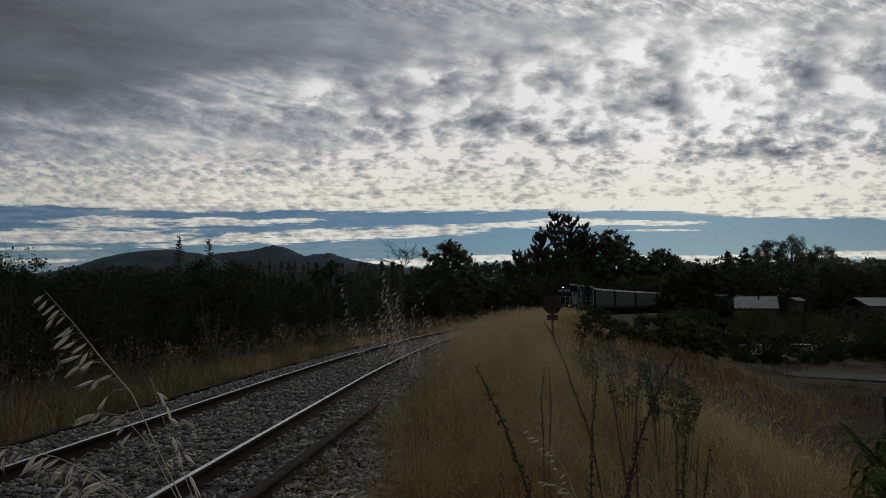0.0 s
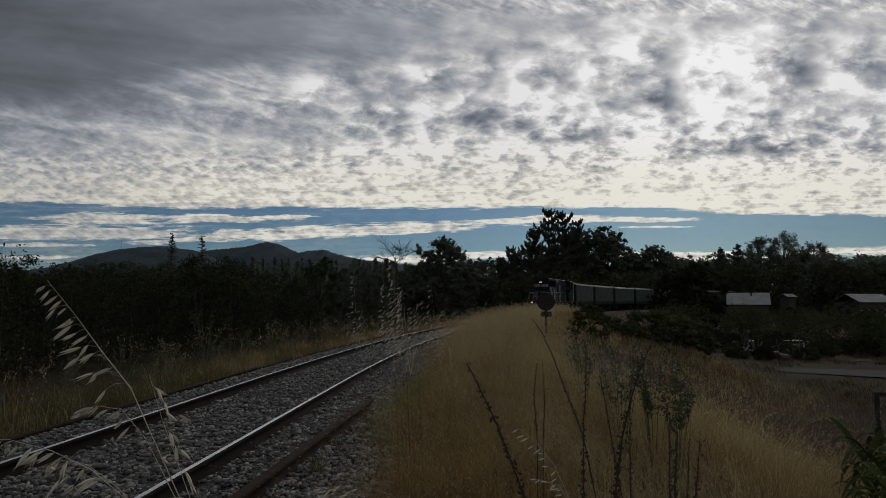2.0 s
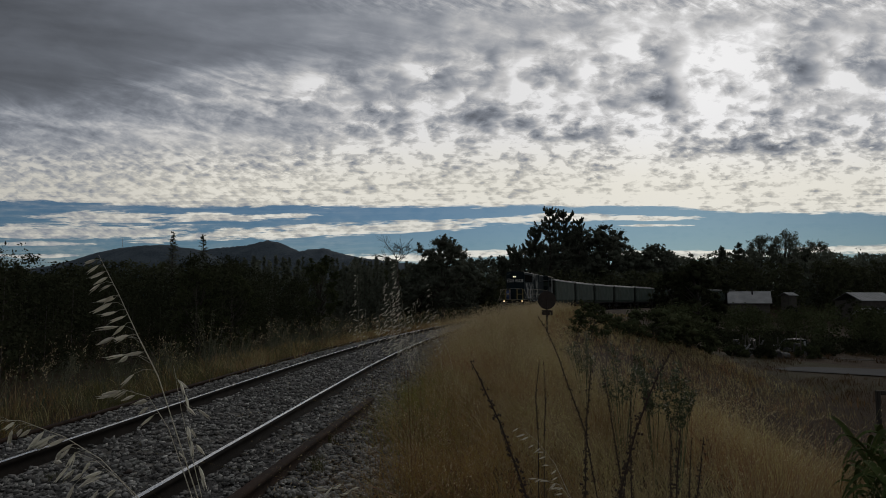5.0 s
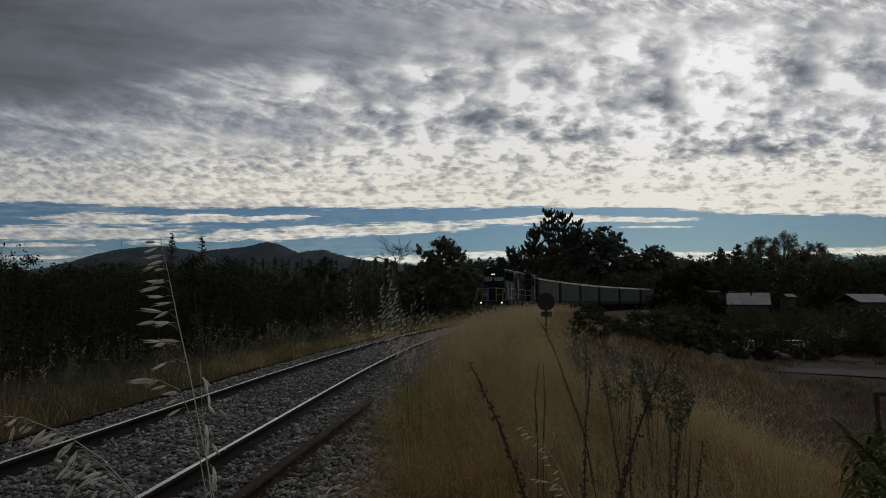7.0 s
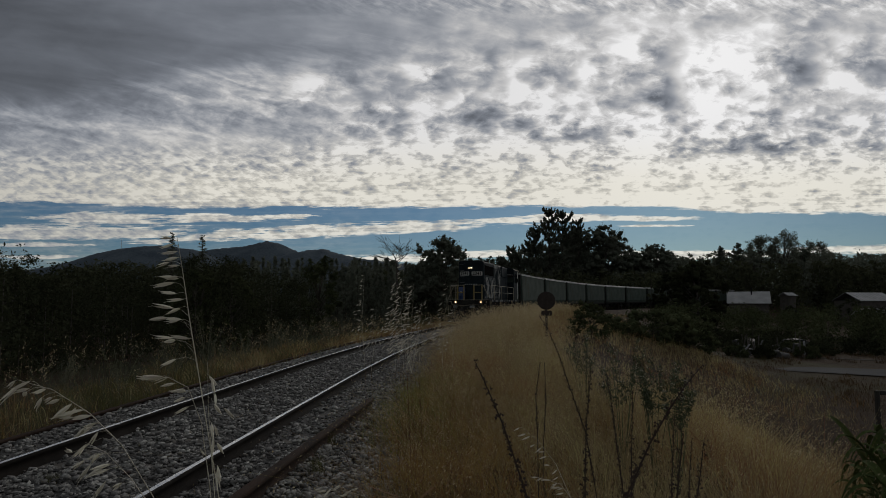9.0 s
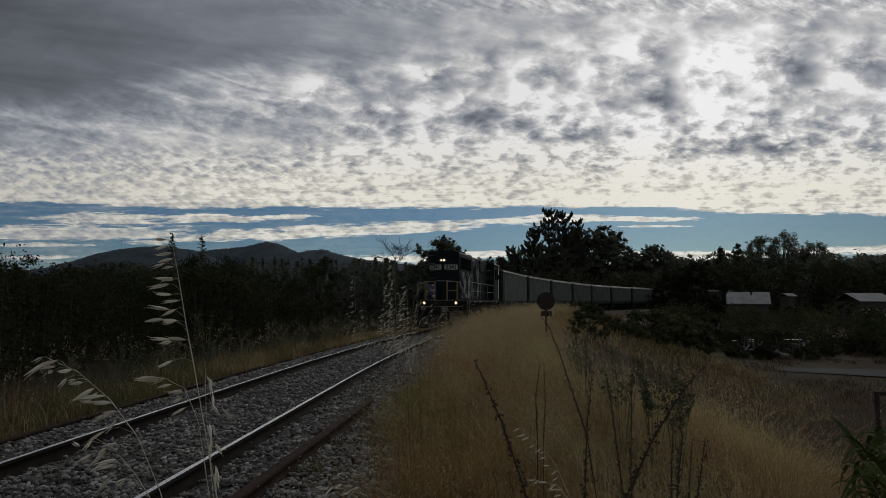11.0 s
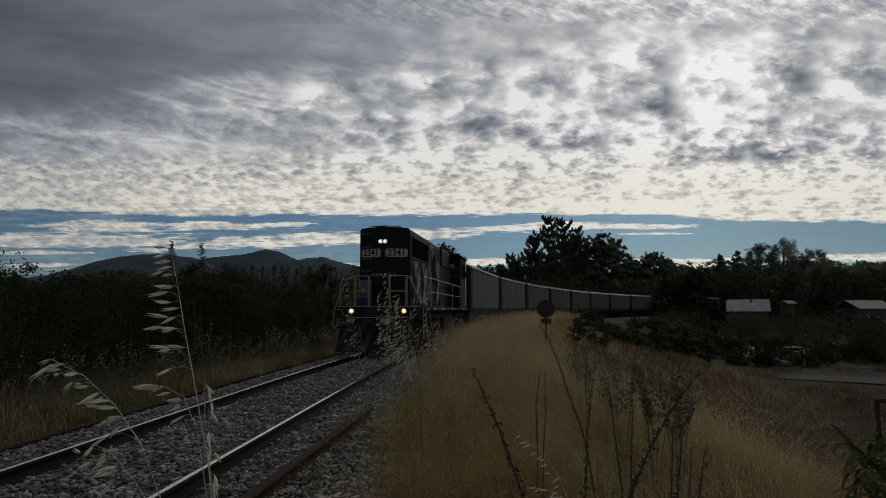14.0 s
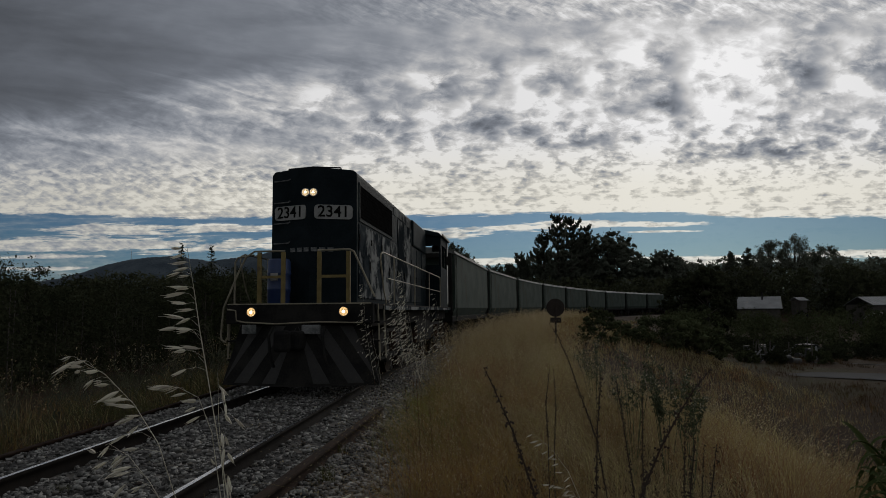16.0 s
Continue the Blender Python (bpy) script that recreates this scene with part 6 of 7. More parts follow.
def make_ballast():
    """Crushed stones: the nearest as pieces of the bed, the others joined."""
    r = np.random.RandomState(7)
    shapes = []
    for k in range(12):
        bm = bmesh.new()
        bx(bm, -0.8, 0.8, -0.65, 0.65, -0.58, 0.58)
        for v in bm.verts:
            v.co = Vector((v.co.x * r.uniform(0.4, 1.35) * 1.3, v.co.y * r.uniform(0.3, 1.3), v.co.z * r.uniform(0.25, 1.25)))
        bmesh.ops.triangulate(bm, faces=bm.faces[:])
        shapes.append((np.array([v.co[:] for v in bm.verts]), np.array([[v.index for v in f.verts] for f in bm.faces])))
        bm.free()
    n = 37000
    s = np.where(r.rand(n) < 0.12, r.uniform(-24, -9, n), -9.8 + 29 * r.uniform(0, 1, n) ** 1.8)
    d = r.uniform(-2.25, 2.15 + 0.45 * (s < -2), n)
    s[-4500:], d[-4500:] = r.uniform(-10, -2.5, 4500), r.uniform(1.55, 2.7, 4500)
    x = np.interp(s, LS, LX) + d * np.cos(np.interp(s, LS, LH))
    y = np.interp(s, LS, LY) - d * np.sin(np.interp(s, LS, LH))
    z = np.asarray(grade(s)) + np.interp(abs(d), [0, 1.7, 1.95, 2.35, 2.6], [-0.135, -0.14, -0.20, -0.27, -0.29]) + r.uniform(-0.018, 0.026, n)
    near_rail = (abs(abs(d) - GAUGE / 2 - 0.035) < 0.085)
    ok = ~near_rail
    x, y, z, s, d = x[ok], y[ok], z[ok], s[ok], d[ok]
    size = r.uniform(0.015, 0.036, len(x)) * np.where(r.rand(len(x)) < 0.4, 0.7, 1.0) * (1.0 + 0.02 * np.maximum(s, 0))
    vs, fs, count = [], [], 0
    meshes = []
    for v, f in shapes:
        me = bpy.data.meshes.new("stone")
        me.from_pydata(v.tolist(), [], f.tolist())
        me.materials.append(M_STONE)
        meshes.append(me)
    singles = 0
    bed = bpy.data.objects["ballast_bed"]
    for i in range(len(x)):
        v, f = shapes[i % 12]
        if singles < 300 and -9.6 < s[i] < -5.6 and -1.9 < d[i] < 1.6 and size[i] > 0.024:
            ob = new("stone", meshes[i % 12])
            ob.parent = bed
            ob.location, ob.rotation_euler, ob.scale = (x[i], y[i], z[i]), (r.uniform(-0.9, 0.9), r.uniform(-0.4, 0.4), r.uniform(0, 6.28)), (size[i], size[i], size[i])
            singles += 1
            continue
        a, b = r.uniform(0, 6.28), r.uniform(-0.9, 0.9)
        ca, sa, cb, sb = math.cos(a), math.sin(a), math.cos(b), math.sin(b)
        m = np.array([[ca, -sa * cb, sa * sb], [sa, ca * cb, -ca * sb], [0, sb, cb]])
        vs.append(v @ m.T * size[i] + (x[i], y[i], z[i]))
        fs.append(f + count)
        count += len(v)
    ob = raw("ballast_stones", np.concatenate(vs), np.concatenate(fs), M_STONE)
    tagged(ob, "loose grey crushed stones between and beside the rails", "ballast", kind="stuff")


make_ballast()



# ---------------------------------------------------------------- plants near the camera


def spot(px, py, depth):
    """A place by bearing and height above the eye line, at a depth ahead."""
    return Vector(((px - 784) / 1230 * depth, depth, 1.39 + (541 - py) / 1230 * depth))


def spikelet_mesh(size, seed, mat):
    """A drooping oat spikelet: two papery husks that gape, with a fine awn."""
    bm = bmesh.new()
    rnd = random.Random(seed)
    for side in (-1, 1):
        gape = side * rnd.uniform(0.05, 0.12)
        pts = []
        for k, w in ((0.0, 0.014), (0.22, 0.085), (0.48, 0.100), (0.75, 0.060), (1.0, 0.004)):
            c = Vector((gape * k * size * 0.6, 0, -k * size))
            pts.append((bm.verts.new(c + Vector((0, w * size, 0))), bm.verts.new(c + Vector((side * w * size * 0.7, 0, 0))), bm.verts.new(c + Vector((0, -w * size, 0)))))
        for a, b in zip(pts, pts[1:]):
            for i in range(2):
                bm.faces.new((a[i], a[i + 1], b[i + 1], b[i]))
    tube(bm, [(0, 0, -size * 0.5), (size * 0.06, 0, -size * 0.9), (size * 0.12, 0, -size * 1.15)], [size * 0.012, size * 0.01, size * 0.004], 4)
    me = bpy.data.meshes.new("spikelet")
    bm.to_mesh(me), bm.free()
    me.materials.append(mat)
    return me


SPIKELETS = [spikelet_mesh(0.026, k, M_OAT) for k in range(3)]


CULMS = {}  # head: the culm that carries it, and its reach


def oat(curve, depth, count, seed, label, blow=(-1.0, 0.1, 0.0), branch=0.05, stem=0.0016, size=1.0, start=0.35, droop=1.0, wild=1.0, split=0):
    """An oat plant: a rooted stem, and a nodding head on it that the wind swings. curve: bearings of the head, joint first. split: where a swinging culm ends and the head begins."""
    rnd = random.Random(seed)
    pts = [spot(px, py, depth + rnd.uniform(-0.01, 0.01)) for px, py in curve]
    joint = pts[0]
    foot = Vector((joint.x + 0.04, joint.y + 0.03, ground_z(joint.x + 0.04, joint.y + 0.03) - 0.02))
    plant = thing("oat_plant", label, "grass", tuple(foot), "wild oats")
    bm = bmesh.new()
    low = joint - foot
    tube(bm, [(0, 0, 0), low * 0.5 + Vector((0.012, 0, 0)), low], [stem * 1.4, stem * 1.2, stem], 5)
    for k in range(3):
        a = rnd.uniform(0, 6.28)
        h = low * rnd.uniform(0.15, 0.7)
        w = Vector((math.cos(a), math.sin(a), 0))
        vs = []
        for q, wd in ((0, 0.004), (0.5, 0.005), (1.0, 0.0006)):
            c = h + w * 0.22 * q + Vector((0, 0, 0.16 * q - 0.2 * q * q))
            s_ = Vector((-w.y, w.x, 0)) * wd
            vs.append((bm.verts.new(c - s_), bm.verts.new(c + s_)))
        for p, q in zip(vs, vs[1:]):
            bm.faces.new((p[0], p[1], q[1], q[0]))
    part("stem", bm, M_RUSSET, plant)
    arm = pts[split] - joint
    if split:
        bm = bmesh.new()
        tube(bm, [p - joint for p in pts[:split + 1]], [stem * (1.1 - 0.12 * i) for i in range(split + 1)], 5)
        culm = part("culm", bm, M_OAT, plant)
        culm.location = low
    bm = bmesh.new()
    local = [p - pts[split] for p in pts[split:]]
    tube(bm, local, [stem * (1 - 0.7 * i / (len(local) - 1)) for i in range(len(local))], 5)
    spots = []
    wind = Vector(blow)
    lens = [0.0]
    for a, b in zip(local, local[1:]):
        lens.append(lens[-1] + (b - a).length)
    for k in range(count):
        q = (start + (1 - start) * (k + rnd.uniform(0, 0.8)) / count) * lens[-1]
        i = max(j for j in range(len(lens) - 1) if lens[j] <= q + 1e-9)
        i = min(i, len(local) - 2)
        p = local[i].lerp(local[i + 1], min(1, (q - lens[i]) / (lens[i + 1] - lens[i])))
        reach = branch * rnd.uniform(0.35, 1.3) * (1.25 - q / lens[-1])
        e = p + (wind + Vector((rnd.uniform(-0.5, 0.5), rnd.uniform(-0.8, 0.8), rnd.uniform(-0.2, 0.7)))).normalized() * reach
        tube(bm, [p, (p + e) / 2 + Vector((0, 0, reach * 0.15)), e], [stem * 0.3, stem * 0.22, stem * 0.18], 3)
        spots.append(e)
    head = part("head", bm, M_OAT, plant, "nodding oat head blown by the wind")
    head.location = low + arm
    if split:
        CULMS[head.name] = (culm, arm)
    for e in spots:
        sp = new("spikelet", SPIKELETS[rnd.randrange(3)])
        sp.parent = head
        sp.location = e
        hang = (wind * 0.9 + Vector((rnd.uniform(-0.25, 0.25), rnd.uniform(-0.5, 0.5), -0.22 * droop + rnd.uniform(-0.25, 0.25))) * wild).normalized()
        sp.rotation_mode = "QUATERNION"
        sp.rotation_quaternion = hang.to_track_quat("-Z", "Y") @ Euler((0, 0, rnd.uniform(0, 6.28))).to_quaternion()
        k = size * rnd.uniform(0.8, 1.15)
        sp.scale = (k, k, k)
    return head


SWAYS = []  # head, rest bearing of its tip, reach of the head, table of seconds and tip bearings


def sway(head, rest, reach, table):
    SWAYS.append((head, [(t, math.degrees(math.atan2(x - rest, reach))) for t, x in table]))


TALL = ((0, 57), (0.5, 124), (1, 99), (1.5, 32), (2, 80), (2.5, 110), (3, 111), (3.5, 94), (4, 118), (6.5, 248), (7, 283), (7.5, 326), (8, 275), (8.5, 265), (9, 310), (11.5, 300), (12, 315), (12.5, 325), (13, 302), (13.5, 305), (14, 300), (14.5, 305), (15, 327), (15.5, 317), (16, 311))
LOWER = ((0, -92), (1, -70), (2, -80), (3, -60), (4, -75), (6.5, 20), (7, -28), (7.5, 140), (8, 42), (8.5, 42), (9, 40), (11.5, 97), (12, 87), (12.5, 108), (13, 106), (13.5, 100), (14, 104), (14.5, 100), (15, 108), (15.5, 125), (16, 119))
CLUSTER = ((0, 668), (1, 681), (2, 702), (3, 668), (4, 697), (6.5, 692), (7.5, 689), (8.5, 716), (9, 718), (11.5, 700), (12, 714), (13, 711), (14, 692), (15, 694), (15.5, 691), (16, 692))
DARK = ((0, 1182), (1, 1132), (2, 1150), (3, 1190), (4, 1175), (6.5, 1204), (7.5, 1176), (8.5, 1247), (9, 1240), (11.5, 1243), (12, 1215), (13, 1211), (14, 1236), (15, 1207), (15.5, 1210), (16, 1234))


def make_oats():
    h = oat([(425, 1100), (397, 882), (372, 760), (350, 650), (333, 570), (318, 490), (303, 418)], 0.72, 20, 5, "tall wild oat with pale silvery spikelets blown sideways", start=0.04, blow=(-1.0, 0.1, 0.12), branch=0.020, size=0.76, stem=0.0007, split=3)
    sway(h, 303, 670, TALL)
    h = oat([(398, 1040), (380, 860), (360, 745), (335, 685), (300, 668), (268, 672)], 0.73, 11, 6, "side shoot of wild oat with drooping pale spikelets", start=0.72, branch=0.022, size=0.72, stem=0.0006, wild=1.6)
    sway(h, 268, 420, [(t, 268 + (x - 303) * 0.62) for t, x in TALL])
    h = oat([(330, 960), (300, 860), (262, 765), (215, 700), (160, 650), (105, 622)], 0.66, 22, 8, "leaning wild oat with pale drooping spikelets", start=0.45, branch=0.034, size=0.74, stem=0.0006, wild=1.5)
    sway(h, 105, 330, LOWER)
    h = oat([(345, 1000), (300, 900), (255, 830), (215, 785), (180, 765)], 0.52, 12, 11, "low wild oat close by with broad pale spikelets", start=0.4, branch=0.04, size=0.62, stem=0.0005, wild=1.8)
    sway(h, 180, 300, [(t, 180 + (x - 105) * 0.35) for t, x in LOWER])
    h = oat([(400, 1020), (392, 900), (380, 800), (372, 720), (368, 640)], 0.70, 12, 12, "slim wild oat beside the tall one", blow=(0.4, 0.2, -0.5), start=0.5, branch=0.03, size=0.62, stem=0.0005, wild=1.8)
    sway(h, 368, 380, [(t, 368 + (x - 303) * 0.45) for t, x in TALL])
    for curve, depth, n, seed, tip in (([(705, 960), (690, 905), (650, 868), (610, 857), (572, 858)], 0.85, 10, 13, 572), ([(1030, 960), (1008, 880), (980, 815), (950, 775), (922, 752)], 1.25, 12, 14, 922), ([(1045, 960), (1020, 895), (985, 850), (942, 838)], 1.15, 10, 15, 942)):
        h = oat(curve, depth, n, seed, "nodding wild oat at the grass's edge", start=0.4, branch=0.022, size=0.55, stem=0.0005, wild=1.6)
        sway(h, tip, 220, [(t, tip + 5 * math.sin(t * 1.9 + seed)) for t in range(17)])
    # the clump of oats before the bend
    rnd = random.Random(3)
    for k, (px, py, z, n) in enumerate(((694, 468, 2.3, 40), (682, 500, 2.35, 30), (708, 505, 2.2, 30), (700, 520, 2.4, 28), (690, 530, 2.25, 26), (722, 545, 2.3, 22), (622, 488, 2.5, 26), (640, 545, 2.45, 12), (760, 505, 2.6, 18), (775, 545, 2.5, 14), (672, 560, 2.4, 16))):
        lean = rnd.uniform(-8, 18)
        h = oat([(px + 22 + lean * 0.6, 655), (px + 16 + lean * 0.4, 620), (px + 7, 565 if py < 530 else 600), (px + 4, (py + 565) / 2 if py < 530 else (py + 600) / 2), (px, py)], z, n, 20 + k, "wild oat in the clump before the bend", start=0.22, branch=0.032, stem=0.0004, size=0.52, blow=(-0.75, 0.1, -0.15), wild=1.5)
        off, amp = rnd.uniform(-0.25, 0.25), rnd.uniform(0.6, 1.2)
        sway(h, px, 655 - py, [(max(0.0, min(16.0, t + (off if 0 < t < 16 else 0))), px + (x - 694) * amp + 6 * math.sin(t * 2.1 + k)) for t, x in CLUSTER])

    for k, (way, py, z, n) in enumerate(((-62, 580, 2.35, 16), (-40, 545, 2.3, 18), (34, 560, 2.3, 16), (52, 590, 2.4, 14), (-20, 600, 2.25, 14), (18, 530, 2.45, 18), (-84, 606, 2.5, 12))):
        x0 = 728
        h = oat([(x0, 660), (x0 + way * 0.15, 620), (x0 + way * 0.45, py + 8), (x0 + way * 0.75, py), (x0 + way, py + 14)], z, n, 50 + k, "arching wild oat in the clump before the bend", start=0.3, branch=0.024, stem=0.0004, size=0.46, blow=(-0.6, 0.1, -0.5), wild=1.4)
        sway(h, x0 + way, 110, [(t, x0 + way + (x - 694) * 0.35 + 4 * math.sin(t * 1.8 + k)) for t, x in CLUSTER])


make_oats()


def seed_cluster_mesh(seed, r):
    bm = bmesh.new()
    rnd = random.Random(seed)
    for k in range(4):
        p = Vector((rnd.gauss(0, 1), rnd.gauss(0, 1), rnd.gauss(0, 0.7))) * r * 0.55
        bmesh.ops.create_icosphere(bm, subdivisions=1, radius=r * rnd.uniform(0.42, 0.7), matrix=Matrix.Translation(p) @ Matrix.Diagonal((1, 1, rnd.uniform(0.6, 1.3), 1)))
    me = bpy.data.meshes.new("seed_cluster")
    bm.to_mesh(me), bm.free()
    me.materials.append(M_WEED)
    return me


SEEDS = [seed_cluster_mesh(k, 0.0064) for k in range(3)]


def dark_stalk(curve, depth, seed, thick=1.0, start=0.1, label="dark dry dock stalk beaded with seed clusters"):
    """A dead stalk beaded with seed clusters. curve: bearings from low to tip."""
    rnd = random.Random(seed)
    pts = [spot(px, py, depth) for px, py in curve]
    joint = pts[0]
    foot = Vector((joint.x, joint.y, ground_z(joint.x, joint.y) - 0.03))
    plant = thing("dock_plant", label, "weed", tuple(foot), "dead dock stalks")
    bm = bmesh.new()
    tube(bm, [(0, 0, 0), joint - foot], [0.0034 * thick, 0.003 * thick], 6)
    part("lower_stem", bm, M_WEED, plant)
    bm = bmesh.new()
    local = [p - joint for p in pts]
    n = len(local)
    tube(bm, local, [0.0028 * thick * (1 - 0.65 * i / (n - 1)) for i in range(n)], 6)
    top = part("seed_stalk", bm, M_WEED, plant)
    top.location = joint - foot
    total = sum((b - a).length for a, b in zip(local, local[1:]))
    gap = 0.0115 * thick
    done, want = 0.0, start * total
    for a, b in zip(local, local[1:]):
        ln = (b - a).length
        while want < done + ln:
            c = a.lerp(b, (want - done) / ln)
            for _ in range(2):
                ob = new("seed_pod", SEEDS[rnd.randrange(3)])
                ob.parent = top
                ob.location = c + Vector((rnd.gauss(0, 1), rnd.gauss(0, 1), rnd.gauss(0, 0.6))) * 0.0035 * thick
                ob.rotation_euler = (rnd.uniform(0, 6.28), rnd.uniform(0, 6.28), 0)
                k = thick * rnd.uniform(0.7, 1.05) * (1.05 - 0.55 * want / total)
                ob.scale = (k, k, k)
            want += gap * rnd.uniform(0.7, 1.6)
        done += ln
    return top


def make_dock():
    rnd = random.Random(9)
    big = dark_stalk([(1075, 930), (1098, 860), (1130, 775), (1160, 715), (1185, 672), (1215, 632)], 1.9, 1, 1.15, 0.05, "stout dark dock stalk bending in the wind")
    sway(big, 1215, 300, DARK)
    for k, (curve, z, th) in enumerate((
            ([(945, 930), (920, 850), (885, 750), (850, 672), (833, 638)], 1.9, 1.1),
            ([(1050, 880), (1030, 760), (1005, 690), (985, 630), (966, 585), (950, 560)], 2.3, 0.6),
            ([(1028, 930), (1029, 830), (1033, 740), (1042, 655)], 2.1, 0.9),
            ([(1100, 910), (1085, 800), (1075, 720), (1066, 660)], 2.3, 0.7),
            ([(1108, 910), (1109, 800), (1112, 690)], 2.2, 0.75),
            ([(1175, 920), (1178, 820), (1182, 735)], 2.2, 0.7),
            ([(1183, 930), (1188, 840), (1197, 765), (1185, 750)], 2.0, 0.95),
            ([(1205, 910), (1210, 830), (1215, 770)], 2.4, 0.65),
            ([(1210, 930), (1225, 850), (1236, 770)], 2.1, 0.9),
            ([(948, 770), (945, 700), (952, 640)], 3.2, 0.7),
            ([(958, 780), (962, 710), (960, 640)], 3.3, 0.6))):
        top = dark_stalk(curve, z, 30 + k, th)
        tip = curve[-1][0]
        amp = rnd.uniform(0.06, 0.16)
        sway(top, tip, 260, [(t, tip + (x - 1205) * amp + 2 * math.sin(1.7 * t + k)) for t, x in DARK])


make_dock()


def strap_leaf(bm, foot, way, length, width, rise, droop, n=9):
    """A long folded strap leaf that rises and arches over."""
    way = Vector(way).normalized()
    side = Vector((-way.y, way.x, 0))
    rows = []
    for i in range(n + 1):
        q = i / n
        c = Vector(foot) + way * length * (q * (1 - 0.25 * q)) + Vector((0, 0, rise * q - droop * q * q))
        w = width * math.sin(math.pi * min(1.0, 0.12 + 0.88 * q) ** 0.8) * 0.5 + 0.001
        rows.append((bm.verts.new(c - side * w), bm.verts.new(c - Vector((0, 0, w * 0.35))), bm.verts.new(c + side * w)))
    for a, b in zip(rows, rows[1:]):
        for i in range(2):
            bm.faces.new((a[i], a[i + 1], b[i + 1], b[i]))


def make_leafy_plants():
    rnd = random.Random(15)
    # maize-like plants down the slope
    for k, (px, py, dep, n) in enumerate(((1522, 765, 4.6, 24), (1566, 748, 4.9, 24), (1530, 815, 4.3, 22), (1556, 800, 4.0, 24), (1545, 745, 5.4, 22), (1600, 775, 4.4, 20), (1575, 835, 3.7, 20))):
        p = spot(px, py, dep)
        z = ground_z(p.x, p.y)
        plant = thing("maize_plant", "dark green leafy plant with long arching strap leaves", "plant", (p.x, p.y, z - 0.05), "strap-leaved plants on the slope")
        tall = max(0.5, p.z - z - 0.05)
        bm = bmesh.new()
        tube(bm, [(0, 0, 0), (0.01, 0, tall * 0.6), (0.0, 0.02, tall)], [0.016, 0.013, 0.006], 7)
        part("stalk", bm, M_CANE, plant)
        for i in range(n):
            a = i * 2.6 + rnd.uniform(-0.4, 0.4)
            bm = bmesh.new()
            ln = rnd.uniform(0.24, 0.46)
            strap_leaf(bm, (0, 0, tall * (0.15 + 0.85 * i / n)), (math.cos(a), math.sin(a), 0), ln, rnd.uniform(0.042, 0.070), ln * rnd.uniform(0.9, 1.7), ln * rnd.uniform(0.9, 2.1))
            part("leaf", bm, M_CANE, plant)
    # tall loose weeds on the far verge
    for k in range(16):
        s_, d_ = -8.5 + k * 1.9 + rnd.uniform(-0.8, 0.8), rnd.uniform(-5.4, -3.4)
        p = on_line(s_, d_)
        z = ground_z(p.x, p.y)
        plant = thing("weed", "tall dull green weed with loose leafy stems on the verge", "plant", (p.x, p.y, z - 0.03), "weeds on the far verge")
        tall, tops = rnd.uniform(0.9, 1.7), []
        for i in range(8):
            a, q = rnd.uniform(0, 6.28), rnd.uniform(0.1, 0.5)
            e = Vector((math.cos(a) * q, math.sin(a) * q, tall * rnd.uniform(0.6, 1.0)))
            part("stalk", trunk_mesh([([(0, 0, 0), e * 0.55 + Vector((0, 0, 0.12)), e], [0.005, 0.0035, 0.0015])], 5), M_PALEWEED, plant)
            tops += [Vector((0, 0, 0.1)).lerp(e, t) for t in (0.45, 0.6, 0.72, 0.84, 0.93, 1.0)]
        v, f = leaf_cloud(tops, [0.07] * len(tops), 10, 0.018, 160 + k)
        raw("leaves", v, f, M_PALEWEED, plant)
    # small green tufts rooted in the stones
    for k, (s_, d_, tall) in enumerate(((-8.9, 1.62, 0.17), (-7.3, -0.35, 0.10), (-9.4, 1.78, 0.14), (-5.6, 1.70, 0.22), (-6.8, 1.85, 0.2), (-8.2, 2.0, 0.2))):
        p = on_line(s_, d_, -0.16)
        tuft = thing("weed", "small green tuft growing out of the ballast", "plant", tuple(p), "weeds in the ballast")
        x, y = np.array([rnd.gauss(0, 0.035) for _ in range(60)]), np.array([rnd.gauss(0, 0.035) for _ in range(60)])
        v, f = blades(x, y, np.zeros(60), np.array([tall * rnd.uniform(0.5, 1.2) for _ in range(60)]), np.full(60, 0.004), 170 + k, 0.7, two=True)
        raw("grass_tuft", v, f, M_GREENGRASS, tuft)
    # grey-green leafy herbs among the grass
    for k, (px, py, dep, wide, n) in enumerate(((1150, 640, 6.0, 0.26, 300), (1095, 625, 6.6, 0.28, 260), (1190, 665, 5.6, 0.22, 280), (1032, 604, 9.5, 0.30, 220))):
        p = spot(px, py, dep)
        z = ground_z(p.x, p.y)
        plant = thing("herb", "bushy grey-green herb standing in the dry grass", "plant", (p.x, p.y, z - 0.03), "leafy herbs in the grass")
        tall = max(0.5, p.z - z + 0.05)
        limbs, tops = [], []
        for i in range(9):
            a, q = rnd.uniform(0, 6.28), rnd.uniform(0.2, 1.0) * wide
            e = Vector((math.cos(a) * q, math.sin(a) * q, tall * rnd.uniform(0.75, 1.08)))
            limbs.append(([(0, 0, 0), e * 0.6 + Vector((0, 0, 0.1)), e], [0.004, 0.0025, 0.001]))
            tops += [e.lerp(Vector((0, 0, tall * 0.5)), t) for t in (0, 0.1, 0.22, 0.36, 0.5, 0.66)]
        for limb in limbs:
            part("stalk", trunk_mesh([limb], 5), M_HERB, plant)
        v, f = leaf_cloud(tops, [wide * 0.17] * len(tops), n // 9, 0.0105, 60 + k)
        raw("leaves", v, f, M_HERB, plant)
